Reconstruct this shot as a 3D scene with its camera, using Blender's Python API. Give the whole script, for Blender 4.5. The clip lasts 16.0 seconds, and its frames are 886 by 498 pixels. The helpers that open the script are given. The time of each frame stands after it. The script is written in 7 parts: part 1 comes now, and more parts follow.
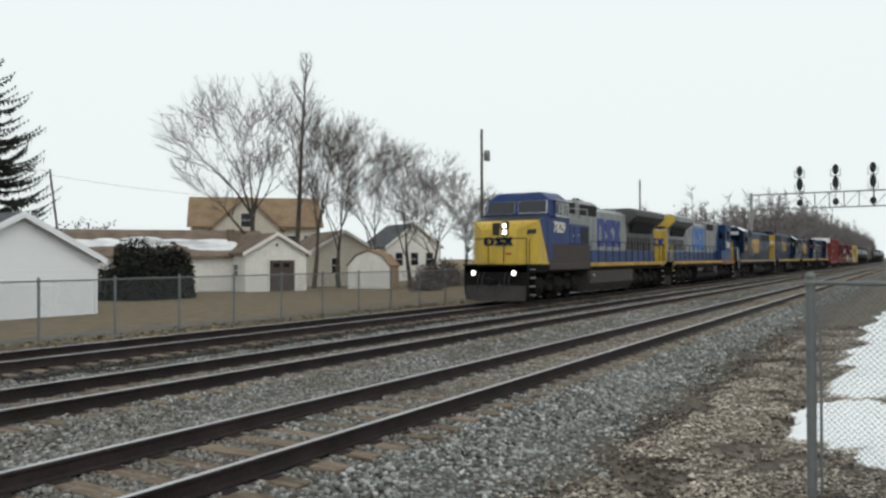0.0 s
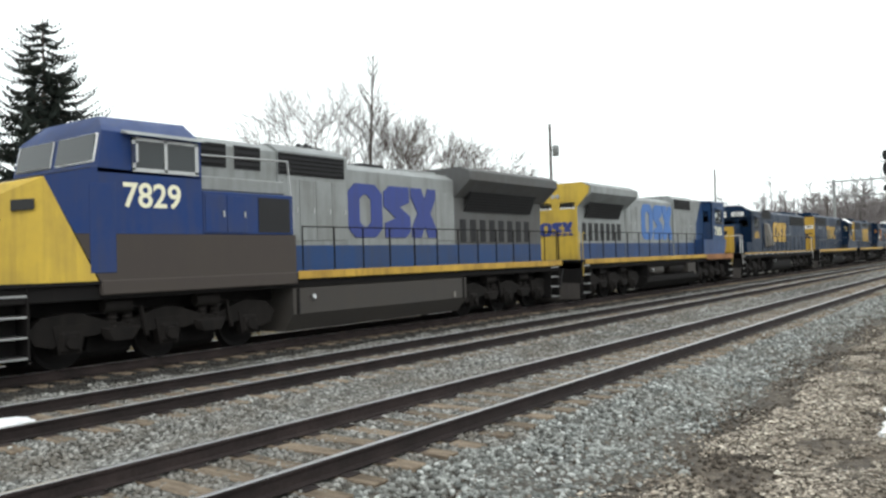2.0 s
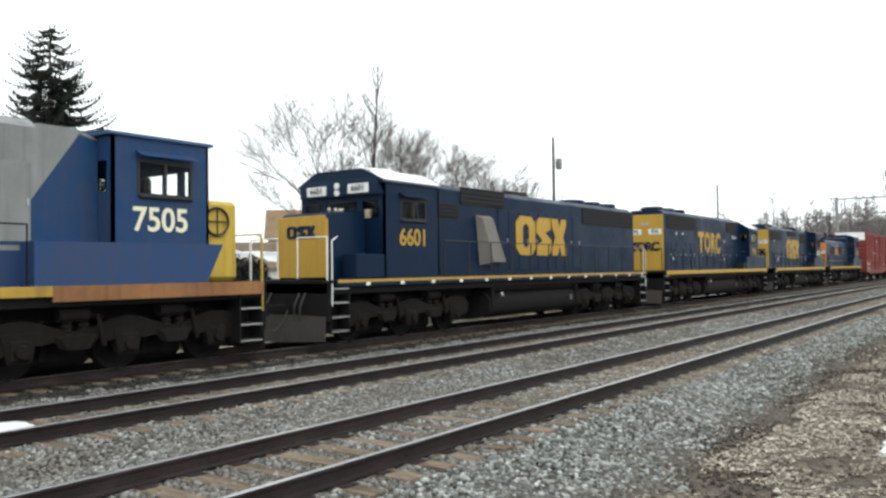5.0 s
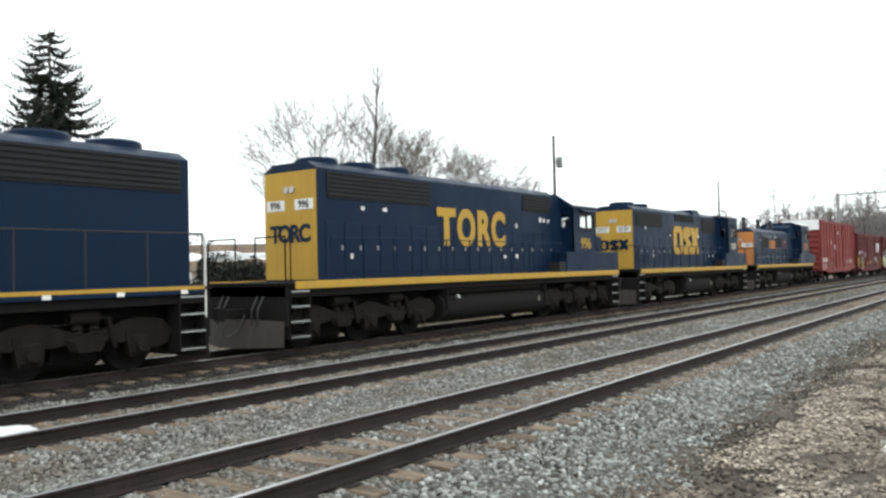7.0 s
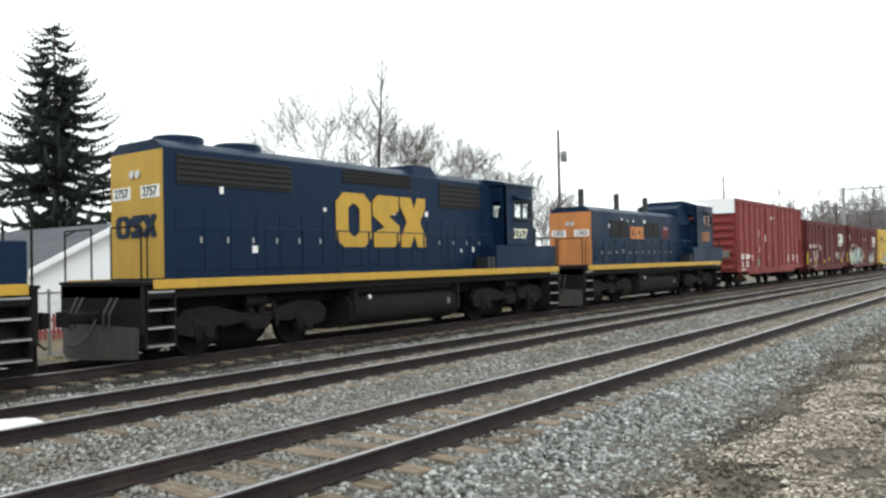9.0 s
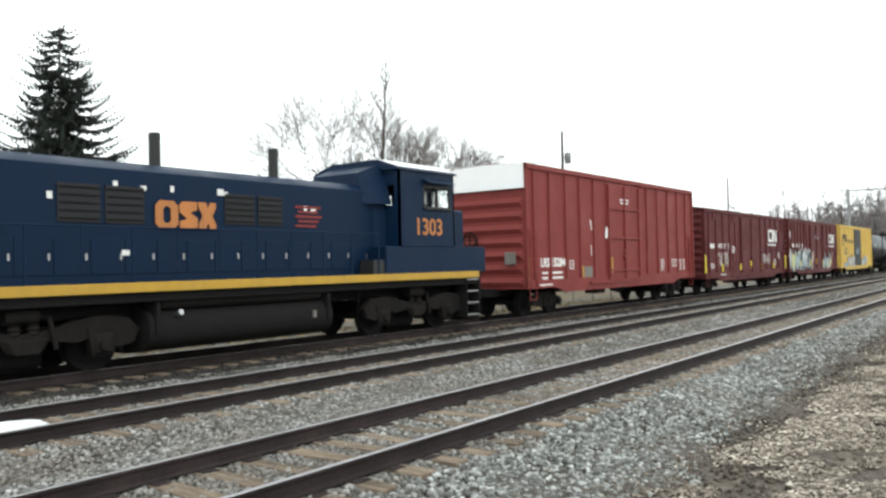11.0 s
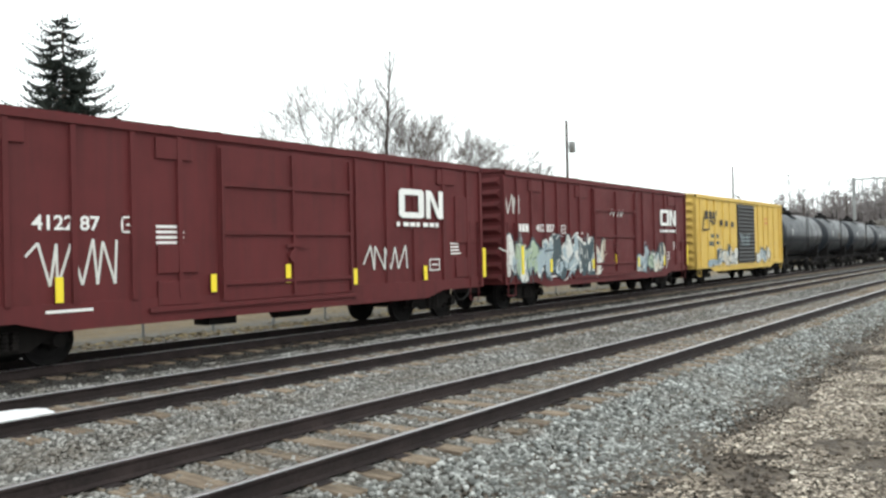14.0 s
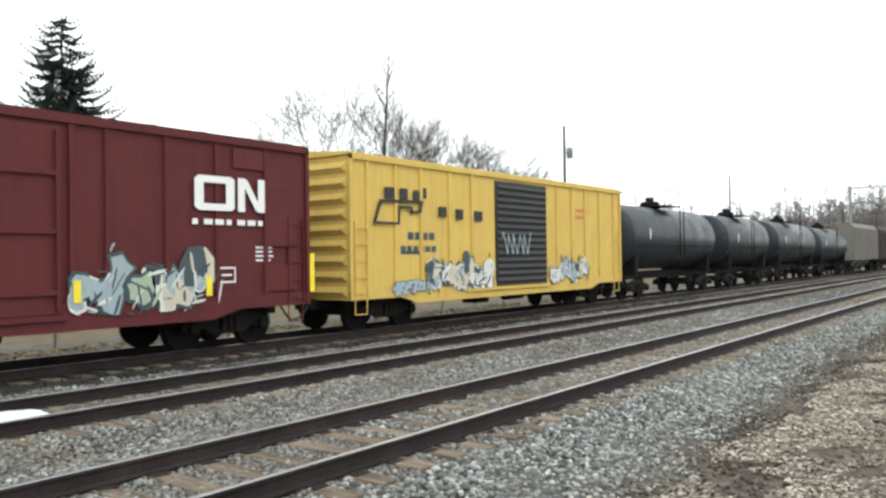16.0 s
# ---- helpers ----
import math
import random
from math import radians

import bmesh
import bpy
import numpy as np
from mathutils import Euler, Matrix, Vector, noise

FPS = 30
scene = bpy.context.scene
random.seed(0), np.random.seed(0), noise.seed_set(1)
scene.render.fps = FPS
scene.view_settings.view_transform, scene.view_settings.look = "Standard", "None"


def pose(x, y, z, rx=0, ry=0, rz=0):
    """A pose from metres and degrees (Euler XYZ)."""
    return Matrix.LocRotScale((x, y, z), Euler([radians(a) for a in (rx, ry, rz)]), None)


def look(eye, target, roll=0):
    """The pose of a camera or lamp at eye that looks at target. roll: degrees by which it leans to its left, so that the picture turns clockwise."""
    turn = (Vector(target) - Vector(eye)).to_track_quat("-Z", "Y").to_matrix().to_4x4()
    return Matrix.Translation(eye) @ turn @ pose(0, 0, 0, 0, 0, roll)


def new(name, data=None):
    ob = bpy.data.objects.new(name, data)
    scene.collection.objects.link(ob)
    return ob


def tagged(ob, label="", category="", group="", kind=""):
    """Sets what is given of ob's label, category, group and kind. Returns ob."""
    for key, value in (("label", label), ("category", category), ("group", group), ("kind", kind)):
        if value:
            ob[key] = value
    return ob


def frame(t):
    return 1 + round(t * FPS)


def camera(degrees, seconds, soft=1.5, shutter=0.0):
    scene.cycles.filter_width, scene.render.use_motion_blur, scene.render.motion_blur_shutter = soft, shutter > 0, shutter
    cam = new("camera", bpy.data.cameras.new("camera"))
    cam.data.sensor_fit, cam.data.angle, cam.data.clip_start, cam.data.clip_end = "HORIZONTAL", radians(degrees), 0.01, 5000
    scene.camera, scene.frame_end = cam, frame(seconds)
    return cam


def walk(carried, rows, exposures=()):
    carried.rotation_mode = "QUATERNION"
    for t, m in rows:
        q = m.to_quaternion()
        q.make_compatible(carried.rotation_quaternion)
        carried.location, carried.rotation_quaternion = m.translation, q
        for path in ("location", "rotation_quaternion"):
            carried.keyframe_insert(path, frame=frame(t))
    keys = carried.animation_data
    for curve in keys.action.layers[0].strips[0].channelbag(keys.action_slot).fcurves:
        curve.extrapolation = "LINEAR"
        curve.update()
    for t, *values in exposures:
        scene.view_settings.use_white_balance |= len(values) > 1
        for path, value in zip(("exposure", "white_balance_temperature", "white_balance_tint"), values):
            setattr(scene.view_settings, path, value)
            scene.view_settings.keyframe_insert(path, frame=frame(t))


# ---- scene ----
# Camera: hand-held beside the line; x runs along the rails, rail tops lie at z = 0
EYE_HEIGHT = 1.784
cam = camera(57.87, 16.0, soft=2.6)
PATH = [
    (0, -59.142, 0.721, 0.258),
    (0.5, -57.912, 0.795, 0.744),
    (1, -55.386, 0.558, 1.181),
    (1.5, -53.772, 0.291, 1.606),
    (2, -54.083, 0.656, 1.691),
    (2.5, -54.23, 0.605, 1.494),
    (3, -54.236, 0.754, 0.987),
    (3.5, -54.544, 1.394, 0.931),
    (4, -53.939, 1.2, 0.639),
    (4.5, -53.991, 1.353, 0.781),
    (5, -53.978, 1.462, 0.759),
    (7.5, -53.775, 1.391, 1.47),
    (8, -53.439, 1.236, 1.225),
    (8.5, -53.593, 0.999, 1.222),
    (11, -53.283, 1.152, 1.274),
    (11.5, -53.502, 1.266, 1.082),
    (12, -53.08, 1.043, 1.079),
    (12.5, -53.017, 1.024, 1.301),
    (13, -53.414, 1.046, 1.428),
    (13.5, -53.624, 0.965, 1.509),
    (14, -52.985, 0.394, 1.29),
    (14.5, -52.874, 0.655, 1.357),
    (15, -53.031, 0.691, 1.453),
    (15.5, -52.824, 0.615, 1.462),
    (16, -53.218, 0.715, 0.78),
]
walk(cam, [(t, pose(0, 0, EYE_HEIGHT, 90 + pitch, roll, yaw)) for t, yaw, pitch, roll in PATH],
     exposures=[(0.0, -0.31), (0.5, -0.13), (1.0, 0.1), (1.5, 0.36), (3.5, 0.34), (5.0, 0.36), (8.5, 0.46), (11.5, 0.54), (16.0, 0.54)])

# Overcast daylight
world = bpy.data.worlds.new("overcast_sky")
scene.world = world
world.use_nodes = True
wn, wl = world.node_tree.nodes, world.node_tree.links
wn.clear()
sky = wn.new("ShaderNodeTexSky")
sky.sky_type, sky.sun_disc = "NISHITA", False
sky.sun_elevation, sky.sun_rotation = radians(48), radians(200)
sky.air_density, sky.dust_density = 2.0, 6.0
clear, cloud, both, out = (wn.new(n) for n in ("ShaderNodeBackground", "ShaderNodeBackground", "ShaderNodeMixShader", "ShaderNodeOutputWorld"))
clear.inputs["Strength"].default_value = 0.08
cloud.inputs["Color"].default_value = (0.93, 1.0, 1.0, 1)
cloud.inputs["Strength"].default_value = 1.22
both.inputs["Fac"].default_value = 0.93
wl.new(sky.outputs[0], clear.inputs["Color"])
wl.new(clear.outputs[0], both.inputs[1])
wl.new(cloud.outputs[0], both.inputs[2])
wl.new(both.outputs[0], out.inputs["Surface"])
sun = new("sun", bpy.data.lights.new("sun", "SUN"))
sun.data.energy, sun.data.angle, sun.data.color = 0.6, radians(25), (1.0, 0.97, 0.92)
sun.matrix_world = look((-20, -40, 60), (10, 10, 0))


# ---- materials ----
def nodes_of(name):
    m = bpy.data.materials.new(name)
    m.use_nodes = True
    t = m.node_tree
    return m, t, t.nodes["Principled BSDF"]


def add(t, kind, **inputs):
    n = t.nodes.new(kind)
    for k, v in inputs.items():
        n.inputs[k.replace("_", " ")].default_value = v
    return n


def coords(t, scale=(1, 1, 1), object_random=False):
    c = t.nodes.new("ShaderNodeTexCoord")
    mp = t.nodes.new("ShaderNodeMapping")
    mp.inputs["Scale"].default_value = scale
    t.links.new(c.outputs["Object"], mp.inputs["Vector"])
    if object_random:
        info = t.nodes.new("ShaderNodeObjectInfo")
        vm = t.nodes.new("ShaderNodeVectorMath")
        vm.operation = "MULTIPLY_ADD"
        vm.inputs[1].default_value = (31, 17, 23)
        t.links.new(info.outputs["Random"], vm.inputs[0])
        t.links.new(mp.outputs[0], vm.inputs[2])
        return vm.outputs[0]
    return mp.outputs[0]


def noise_of(t, vec, scale, detail=5, rough=0.6):
    n = add(t, "ShaderNodeTexNoise", Scale=scale, Detail=detail, Roughness=rough)
    t.links.new(vec, n.inputs["Vector"])
    return n.outputs["Fac"]


def ramp(t, fac, stops):
    r = t.nodes.new("ShaderNodeValToRGB")
    e = r.color_ramp.elements
    while len(e) < len(stops):
        e.new(0.5)
    for i, (p, c) in enumerate(stops):
        e[i].position = p
        e[i].color = (*c, 1) if len(c) == 3 else c
    t.links.new(fac, r.inputs[0])
    return r.outputs[0]


def mix(t, fac, a, b, mode="MIX"):
    n = t.nodes.new("ShaderNodeMix")
    n.data_type, n.blend_type = "RGBA", mode
    for sock, v in ((n.inputs[0], fac), (n.inputs[6], a), (n.inputs[7], b)):
        if isinstance(v, (int, float)):
            sock.default_value = v
        elif isinstance(v, tuple):
            sock.default_value = (*v, 1)
        else:
            t.links.new(v, sock)
    return n.outputs[2]


def bump(t, bsdf, height, strength=0.3, distance=0.02):
    b = add(t, "ShaderNodeBump", Strength=strength, Distance=distance)
    t.links.new(height, b.inputs["Height"])
    t.links.new(b.outputs[0], bsdf.inputs["Normal"])


def paint(name, color, dirt=(0.07, 0.06, 0.05), amount=0.5, rough=0.5, streak=1.0, metal=0.0, gloss=0.22):
    """Weathered paint: broad grime, run-down streaks, small chips."""
    m, t, b = nodes_of(name)
    v = coords(t, object_random=True)
    broad = noise_of(t, v, 0.9, 6, 0.65)
    tall = noise_of(t, coords(t, (6.0 * streak, 6.0 * streak, 0.45), True), 1.0, 4, 0.6)
    chips = noise_of(t, v, 22, 3, 0.7)
    f1 = ramp(t, broad, [(0.35, (0, 0, 0)), (0.8, (amount,) * 3)])
    f2 = ramp(t, tall, [(0.45, (0, 0, 0)), (0.85, (amount * 0.9,) * 3)])
    f3 = ramp(t, chips, [(0.66, (0, 0, 0)), (0.74, (amount * 0.6,) * 3)])
    light = tuple(min(1, c * 1.25 + min(0.01, c * 0.25)) for c in color)
    c = mix(t, broad, color, light)
    c = mix(t, f1, c, dirt)
    c = mix(t, f2, c, dirt)
    c = mix(t, f3, c, tuple(x * 0.8 for x in dirt))
    t.links.new(c, b.inputs["Base Color"])
    r = ramp(t, broad, [(0.2, (max(0, rough - 0.12),) * 3), (0.8, (min(1, rough + 0.25),) * 3)])
    t.links.new(r, b.inputs["Roughness"])
    b.inputs["Metallic"].default_value = metal
    b.inputs["Specular IOR Level"].default_value = gloss
    bump(t, b, chips, 0.12, 0.01)
    return m


def rough_stuff(name, stops, scale, fine, rough=0.9, strength=0.6, distance=0.03, per="object", dust=0.6):
    """Earthy or woody surface from two sizes of noise, shifted piece by piece."""
    m, t, b = nodes_of(name)
    v = coords(t, scale, object_random=True)
    n1, n2 = noise_of(t, v, 1.0, 6, 0.65), noise_of(t, v, fine, 4, 0.7)
    c = ramp(t, n1, stops)
    c = mix(t, 0.55, c, ramp(t, n2, [(0.3, (0.25, 0.25, 0.25)), (0.7, (0.75, 0.75, 0.75))]), "OVERLAY")
    if per == "island":
        g = t.nodes.new("ShaderNodeNewGeometry")
        val = ramp(t, g.outputs["Random Per Island"], [(0, (0.12,) * 3), (0.45, (0.42,) * 3), (0.72, (0.66,) * 3), (0.84, (0.92,) * 3), (1, (1,) * 3)])
    else:
        info = t.nodes.new("ShaderNodeObjectInfo")
        val = ramp(t, info.outputs["Random"], [(0, (0.36,) * 3), (1, (0.62,) * 3)])
    c = mix(t, 0.8, c, val, "OVERLAY")
    if per == "island":
        wide = noise_of(t, coords(t), 0.9, 5, 0.65)
        c = mix(t, ramp(t, wide, [(0.4, (0, 0, 0)), (0.64, (dust,) * 3)]), c, (0.12, 0.095, 0.07))
    t.links.new(c, b.inputs["Base Color"])
    b.inputs["Roughness"].default_value = rough
    b.inputs["Specular IOR Level"].default_value = 0.25
    bump(t, b, n2, strength, distance)
    return m


def plain(name, color, rough=0.6, metal=0.0, vary=0.25, scale=3.0):
    m, t, b = nodes_of(name)
    n = noise_of(t, coords(t, object_random=True), scale, 5, 0.65)
    c = mix(t, n, tuple(x * (1 - vary) for x in color), tuple(min(1, x * (1 + vary)) for x in color))
    t.links.new(c, b.inputs["Base Color"])
    b.inputs["Roughness"].default_value, b.inputs["Metallic"].default_value = rough, metal
    bump(t, b, n, 0.08, 0.01)
    return m


def glow(name, color, strength):
    m, t, b = nodes_of(name)
    b.inputs["Base Color"].default_value = (*color, 1)
    b.inputs["Emission Color"].default_value = (*color, 1)
    b.inputs["Emission Strength"].default_value = strength
    return m


def glass(name, tint=(0.92, 0.95, 0.95)):
    m, t, b = nodes_of(name)
    b.inputs["Base Color"].default_value = (*tint, 1)
    b.inputs["Roughness"].default_value = 0.03
    b.inputs["Transmission Weight"].default_value = 1.0
    b.inputs["IOR"].default_value = 1.12
    return m


M_BLUE = paint("loco_bright_blue_paint", (0.0105, 0.034, 0.14), amount=0.45, rough=0.42, gloss=0.16)
M_CABBLUE = paint("faded_cab_blue_paint", (0.0095, 0.044, 0.132), amount=0.45, rough=0.45, gloss=0.16)
M_RUSTSILL = paint("rusty_orange_sill", (0.3, 0.14, 0.055), dirt=(0.09, 0.05, 0.035), amount=0.7, rough=0.75)
# Radiator section's grey, darkened for weathering and for shade painted in
M_GREYWORNSHADED = paint("weathered_shaded_grey_paint", (0.088, 0.09, 0.093), amount=0.55, rough=0.6)
M_SILL = paint("dirty_yellow_stripe_paint", (0.5, 0.31, 0.05), dirt=(0.13, 0.075, 0.03), amount=0.75, rough=0.6)
M_GREY = paint("loco_light_grey_paint", (0.245, 0.26, 0.262), amount=0.5, rough=0.5)
M_BAND = paint("loco_mid_blue_paint", (0.016, 0.05, 0.15), amount=0.5, rough=0.5)
M_YELLOW = paint("loco_yellow_paint", (0.58, 0.395, 0.055), amount=0.45, rough=0.45)
M_GOLD = paint("loco_gold_paint", (0.45, 0.27, 0.035), amount=0.25, rough=0.45)
M_NAVY = paint("loco_dark_blue_paint", (0.0026, 0.013, 0.036), dirt=(0.0078, 0.013, 0.0215), amount=0.3, rough=0.4, gloss=0.13)
M_BROWN = paint("road_film_brown", (0.05, 0.041, 0.038), amount=0.4, rough=0.75)
M_UNDER = paint("underframe_black", (0.0085, 0.008, 0.0083), dirt=(0.02, 0.0175, 0.0165), amount=0.5, rough=0.85, gloss=0.12)
M_TRUCK = paint("truck_casting_grime", (0.008, 0.0072, 0.007), dirt=(0.027, 0.023, 0.021), amount=0.55, rough=0.85, gloss=0.12)
M_PLOUGH = paint("dusty_plough_steel", (0.03, 0.027, 0.026), dirt=(0.075, 0.066, 0.06), amount=0.6, rough=0.8)
M_TANKGREY = paint("fuel_tank_grime", (0.045, 0.041, 0.039), amount=0.5, rough=0.7)
M_STEEL = plain("worn_bright_steel", (0.42, 0.42, 0.42), 0.35, 0.9)
M_RAIL_SIDE = rough_stuff("rail_rust", [(0.3, (0.016, 0.012, 0.012)), (0.7, (0.036, 0.026, 0.025))], (2, 2, 2), 14, 0.85, 0.3, 0.01)
M_RAIL_TOP = plain("rail_polished_top", (0.5, 0.49, 0.5), 0.3, 0.9, 0.2, 6)
M_SLEEPER = rough_stuff("sleeper_wood", [(0.3, (0.08, 0.06, 0.045)), (0.5, (0.18, 0.138, 0.1)), (0.72, (0.3, 0.238, 0.175))], (14, 1.4, 14), 5, 0.9, 0.7, 0.02)
M_STONE = rough_stuff("dusty_ballast_stone", [(0.3, (0.13, 0.13, 0.124)), (0.55, (0.25, 0.25, 0.238)), (0.75, (0.46, 0.456, 0.435))], (9, 9, 9), 6, 0.9, 0.4, 0.01, per="island", dust=0.62)
M_CLEANSTONE = rough_stuff("clean_ballast_stone", [(0.3, (0.12, 0.128, 0.123)), (0.55, (0.25, 0.26, 0.25)), (0.75, (0.56, 0.57, 0.56))], (9, 9, 9), 6, 0.9, 0.4, 0.01, per="island", dust=0.3)
# Near-black stone: grime plus the train's shade put into the colour
M_GRIMESHADESTONE = rough_stuff("grimy_shaded_ballast_stone", [(0.3, (0.014, 0.013, 0.012)), (0.6, (0.034, 0.031, 0.028)), (0.8, (0.07, 0.064, 0.058))], (9, 9, 9), 6, 0.8, 0.4, 0.01, per="island", dust=0.1)
M_CLOD = rough_stuff("dark_soil_clods", [(0.3, (0.055, 0.046, 0.038)), (0.6, (0.12, 0.1, 0.083)), (0.8, (0.22, 0.19, 0.16))], (9, 9, 9), 6, 0.95, 0.5, 0.01, per="island", dust=0.3)
M_LITTER = rough_stuff("leaf_litter", [(0.3, (0.25, 0.205, 0.165)), (0.6, (0.52, 0.46, 0.385)), (0.8, (0.76, 0.71, 0.62))], (9, 9, 9), 5, 0.9, 0.4, 0.01, per="island")
M_DEADGRASS = rough_stuff("dead_grass", [(0.3, (0.14, 0.1, 0.05)), (0.6, (0.22, 0.17, 0.085)), (0.8, (0.3, 0.24, 0.13))], (5, 5, 5), 5, 0.9, 0.3, 0.01, per="island")
M_SNOW = rough_stuff("old_snow", [(0.2, (0.72, 0.73, 0.75)), (0.7, (0.86, 0.87, 0.88))], (1.2, 1.2, 1.2), 9, 0.75, 0.5, 0.05)
M_GALV = plain("galvanised_steel", (0.3, 0.31, 0.31), 0.5, 0.7)
M_OLDGALV = plain("dull_weathered_galvanising", (0.17, 0.185, 0.185), 0.65, 0.3, 0.3, 9)
M_BARK = rough_stuff("tree_bark", [(0.3, (0.05, 0.042, 0.037)), (0.6, (0.11, 0.092, 0.08)), (0.8, (0.17, 0.145, 0.125))], (4, 4, 1), 9, 0.95, 0.8, 0.03)
M_TWIG = plain("twig_bark", (0.105, 0.085, 0.076), 0.95, 0, 0.35)
M_NEEDLE = plain("spruce_needles", (0.018, 0.027, 0.022), 0.85, 0, 0.45, 1.2)
M_SHRUB = plain("shrub_foliage", (0.013, 0.015, 0.012), 0.9, 0, 0.45, 2)
# Far wood made paler, so its colour carries the haze of distance
M_HAZEWOOD = plain("hazed_distant_branches", (0.19, 0.172, 0.172), 0.95, 0, 0.2)
M_POLE = rough_stuff("pole_wood", [(0.3, (0.06, 0.05, 0.045)), (0.7, (0.12, 0.1, 0.09))], (6, 6, 0.6), 6, 0.9, 0.4, 0.01)
M_GLASS = glass("window_glass")
M_DARKGLASS = plain("dark_window_glass", (0.02, 0.025, 0.028), 0.08, 0, 0.1)
M_BLACK = plain("black_fittings", (0.015, 0.015, 0.016), 0.6)
M_WHITE = plain("white_marking_paint", (0.78, 0.78, 0.76), 0.6, 0, 0.08)
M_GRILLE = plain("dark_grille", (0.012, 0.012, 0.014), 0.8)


# ---- mesh building ----
class Geo:
    """Gathers simple solids into one bmesh."""

    def __init__(self):
        self.bm = bmesh.new()

    def box(self, x0, x1, y0, y1, z0, z1, b=0.0):
        (x0, x1), (y0, y1), (z0, z1) = sorted((x0, x1)), sorted((y0, y1)), sorted((z0, z1))
        c = Matrix.Translation(((x0 + x1) / 2, (y0 + y1) / 2, (z0 + z1) / 2)) @ Matrix.Diagonal((abs(x1 - x0), abs(y1 - y0), abs(z1 - z0), 1))
        if not b:
            bmesh.ops.create_cube(self.bm, size=1, matrix=c)
            return self
        b = min(b, abs(x1 - x0) * 0.45, abs(y1 - y0) * 0.45, abs(z1 - z0) * 0.45)
        pts = []
        for x, sx in ((x0, 1), (x1, -1)):
            for y, sy in ((y0, 1), (y1, -1)):
                for z, sz in ((z0, 1), (z1, -1)):
                    pts += [(x, y + sy * b, z + sz * b), (x + sx * b, y, z + sz * b), (x + sx * b, y + sy * b, z)]
        return self.hull(pts)

    def hull(self, pts):
        vs = [self.bm.verts.new(p) for p in pts]
        r = bmesh.ops.convex_hull(self.bm, input=vs)
        loose = [v for v in vs if v.is_valid and not v.link_faces]
        for v in loose:
            self.bm.verts.remove(v)
        return self

    def prism(self, prof, axis, a, b):
        """Extrudes a polygon given in the two other axes (in order x, y, z) from a to b."""
        def at(p, s):
            q = list(p)
            q.insert("xyz".index(axis), s)
            return q
        lo = [self.bm.verts.new(at(p, a)) for p in prof]
        hi = [self.bm.verts.new(at(p, b)) for p in prof]
        n = len(prof)
        self.bm.faces.new(lo)
        self.bm.faces.new(hi[::-1])
        for i in range(n):
            self.bm.faces.new((lo[i], lo[(i + 1) % n], hi[(i + 1) % n], hi[i]))
        return self

    def tube(self, p, q, r, r2=None, seg=8, caps=True):
        p, q = Vector(p), Vector(q)
        r2 = r if r2 is None else r2
        m = (q - p).to_track_quat("Z", "Y").to_matrix()
        ring = [m @ Vector((math.cos(a), math.sin(a), 0)) for a in (2 * math.pi * i / seg for i in range(seg))]
        lo = [self.bm.verts.new(p + v * r) for v in ring]
        hi = [self.bm.verts.new(q + v * r2) for v in ring]
        for i in range(seg):
            self.bm.faces.new((lo[i], lo[(i + 1) % seg], hi[(i + 1) % seg], hi[i]))
        if caps:
            self.bm.faces.new(lo[::-1])
            self.bm.faces.new(hi)
        return self

    def path(self, pts, r, seg=6):
        for p, q in zip(pts, pts[1:]):
            self.tube(p, q, r, seg=seg)
        return self

    def lathe(self, prof, axis_at, seg=20, axis="y", caps=True):
        """Turns (radius, along) pairs round an axis through axis_at."""
        rings = []
        for r, s in prof:
            ring = []
            for i in range(seg):
                a = 2 * math.pi * i / seg
                u, w = r * math.cos(a), r * math.sin(a)
                off = {"y": (u, s, w), "x": (s, u, w), "z": (u, w, s)}[axis]
                ring.append(self.bm.verts.new([axis_at[k] + off[k] for k in range(3)]))
            rings.append(ring)
        for a, b in zip(rings, rings[1:]):
            for i in range(seg):
                self.bm.faces.new((a[i], a[(i + 1) % seg], b[(i + 1) % seg], b[i]))
        if caps:
            self.bm.faces.new(rings[0])
            self.bm.faces.new(rings[-1][::-1])
        return self

    def mesh(self, name, mat, smooth=35):
        bmesh.ops.recalc_face_normals(self.bm, faces=self.bm.faces)
        me = bpy.data.meshes.new(name)
        self.bm.to_mesh(me)
        self.bm.free()
        me.materials.append(mat)
        if smooth:
            me.polygons.foreach_set("use_smooth", [True] * len(me.polygons))
            me.set_sharp_from_angle(angle=radians(smooth))
        return me


def part(name, geo, mat, parent=None, label="", smooth=35):
    me = geo.mesh(name, mat, smooth) if isinstance(geo, Geo) else geo
    ob = new(name, me)
    ob.parent = parent
    if label:
        ob["label"] = label
    return ob


def raw_mesh(name, verts, faces, mat, smooth=False):
    me = bpy.data.meshes.new(name)
    me.from_pydata(verts, [], faces)
    me.materials.append(mat)
    if smooth:
        me.polygons.foreach_set("use_smooth", [True] * len(me.polygons))
    return me


def thing(name, label, category, at=(0, 0, 0), group="", kind="", turn=0):
    ob = new(name)
    ob.empty_display_size = 0.2
    ob.matrix_basis = pose(*at, 0, 0, turn)
    return tagged(ob, label, category, group, kind)


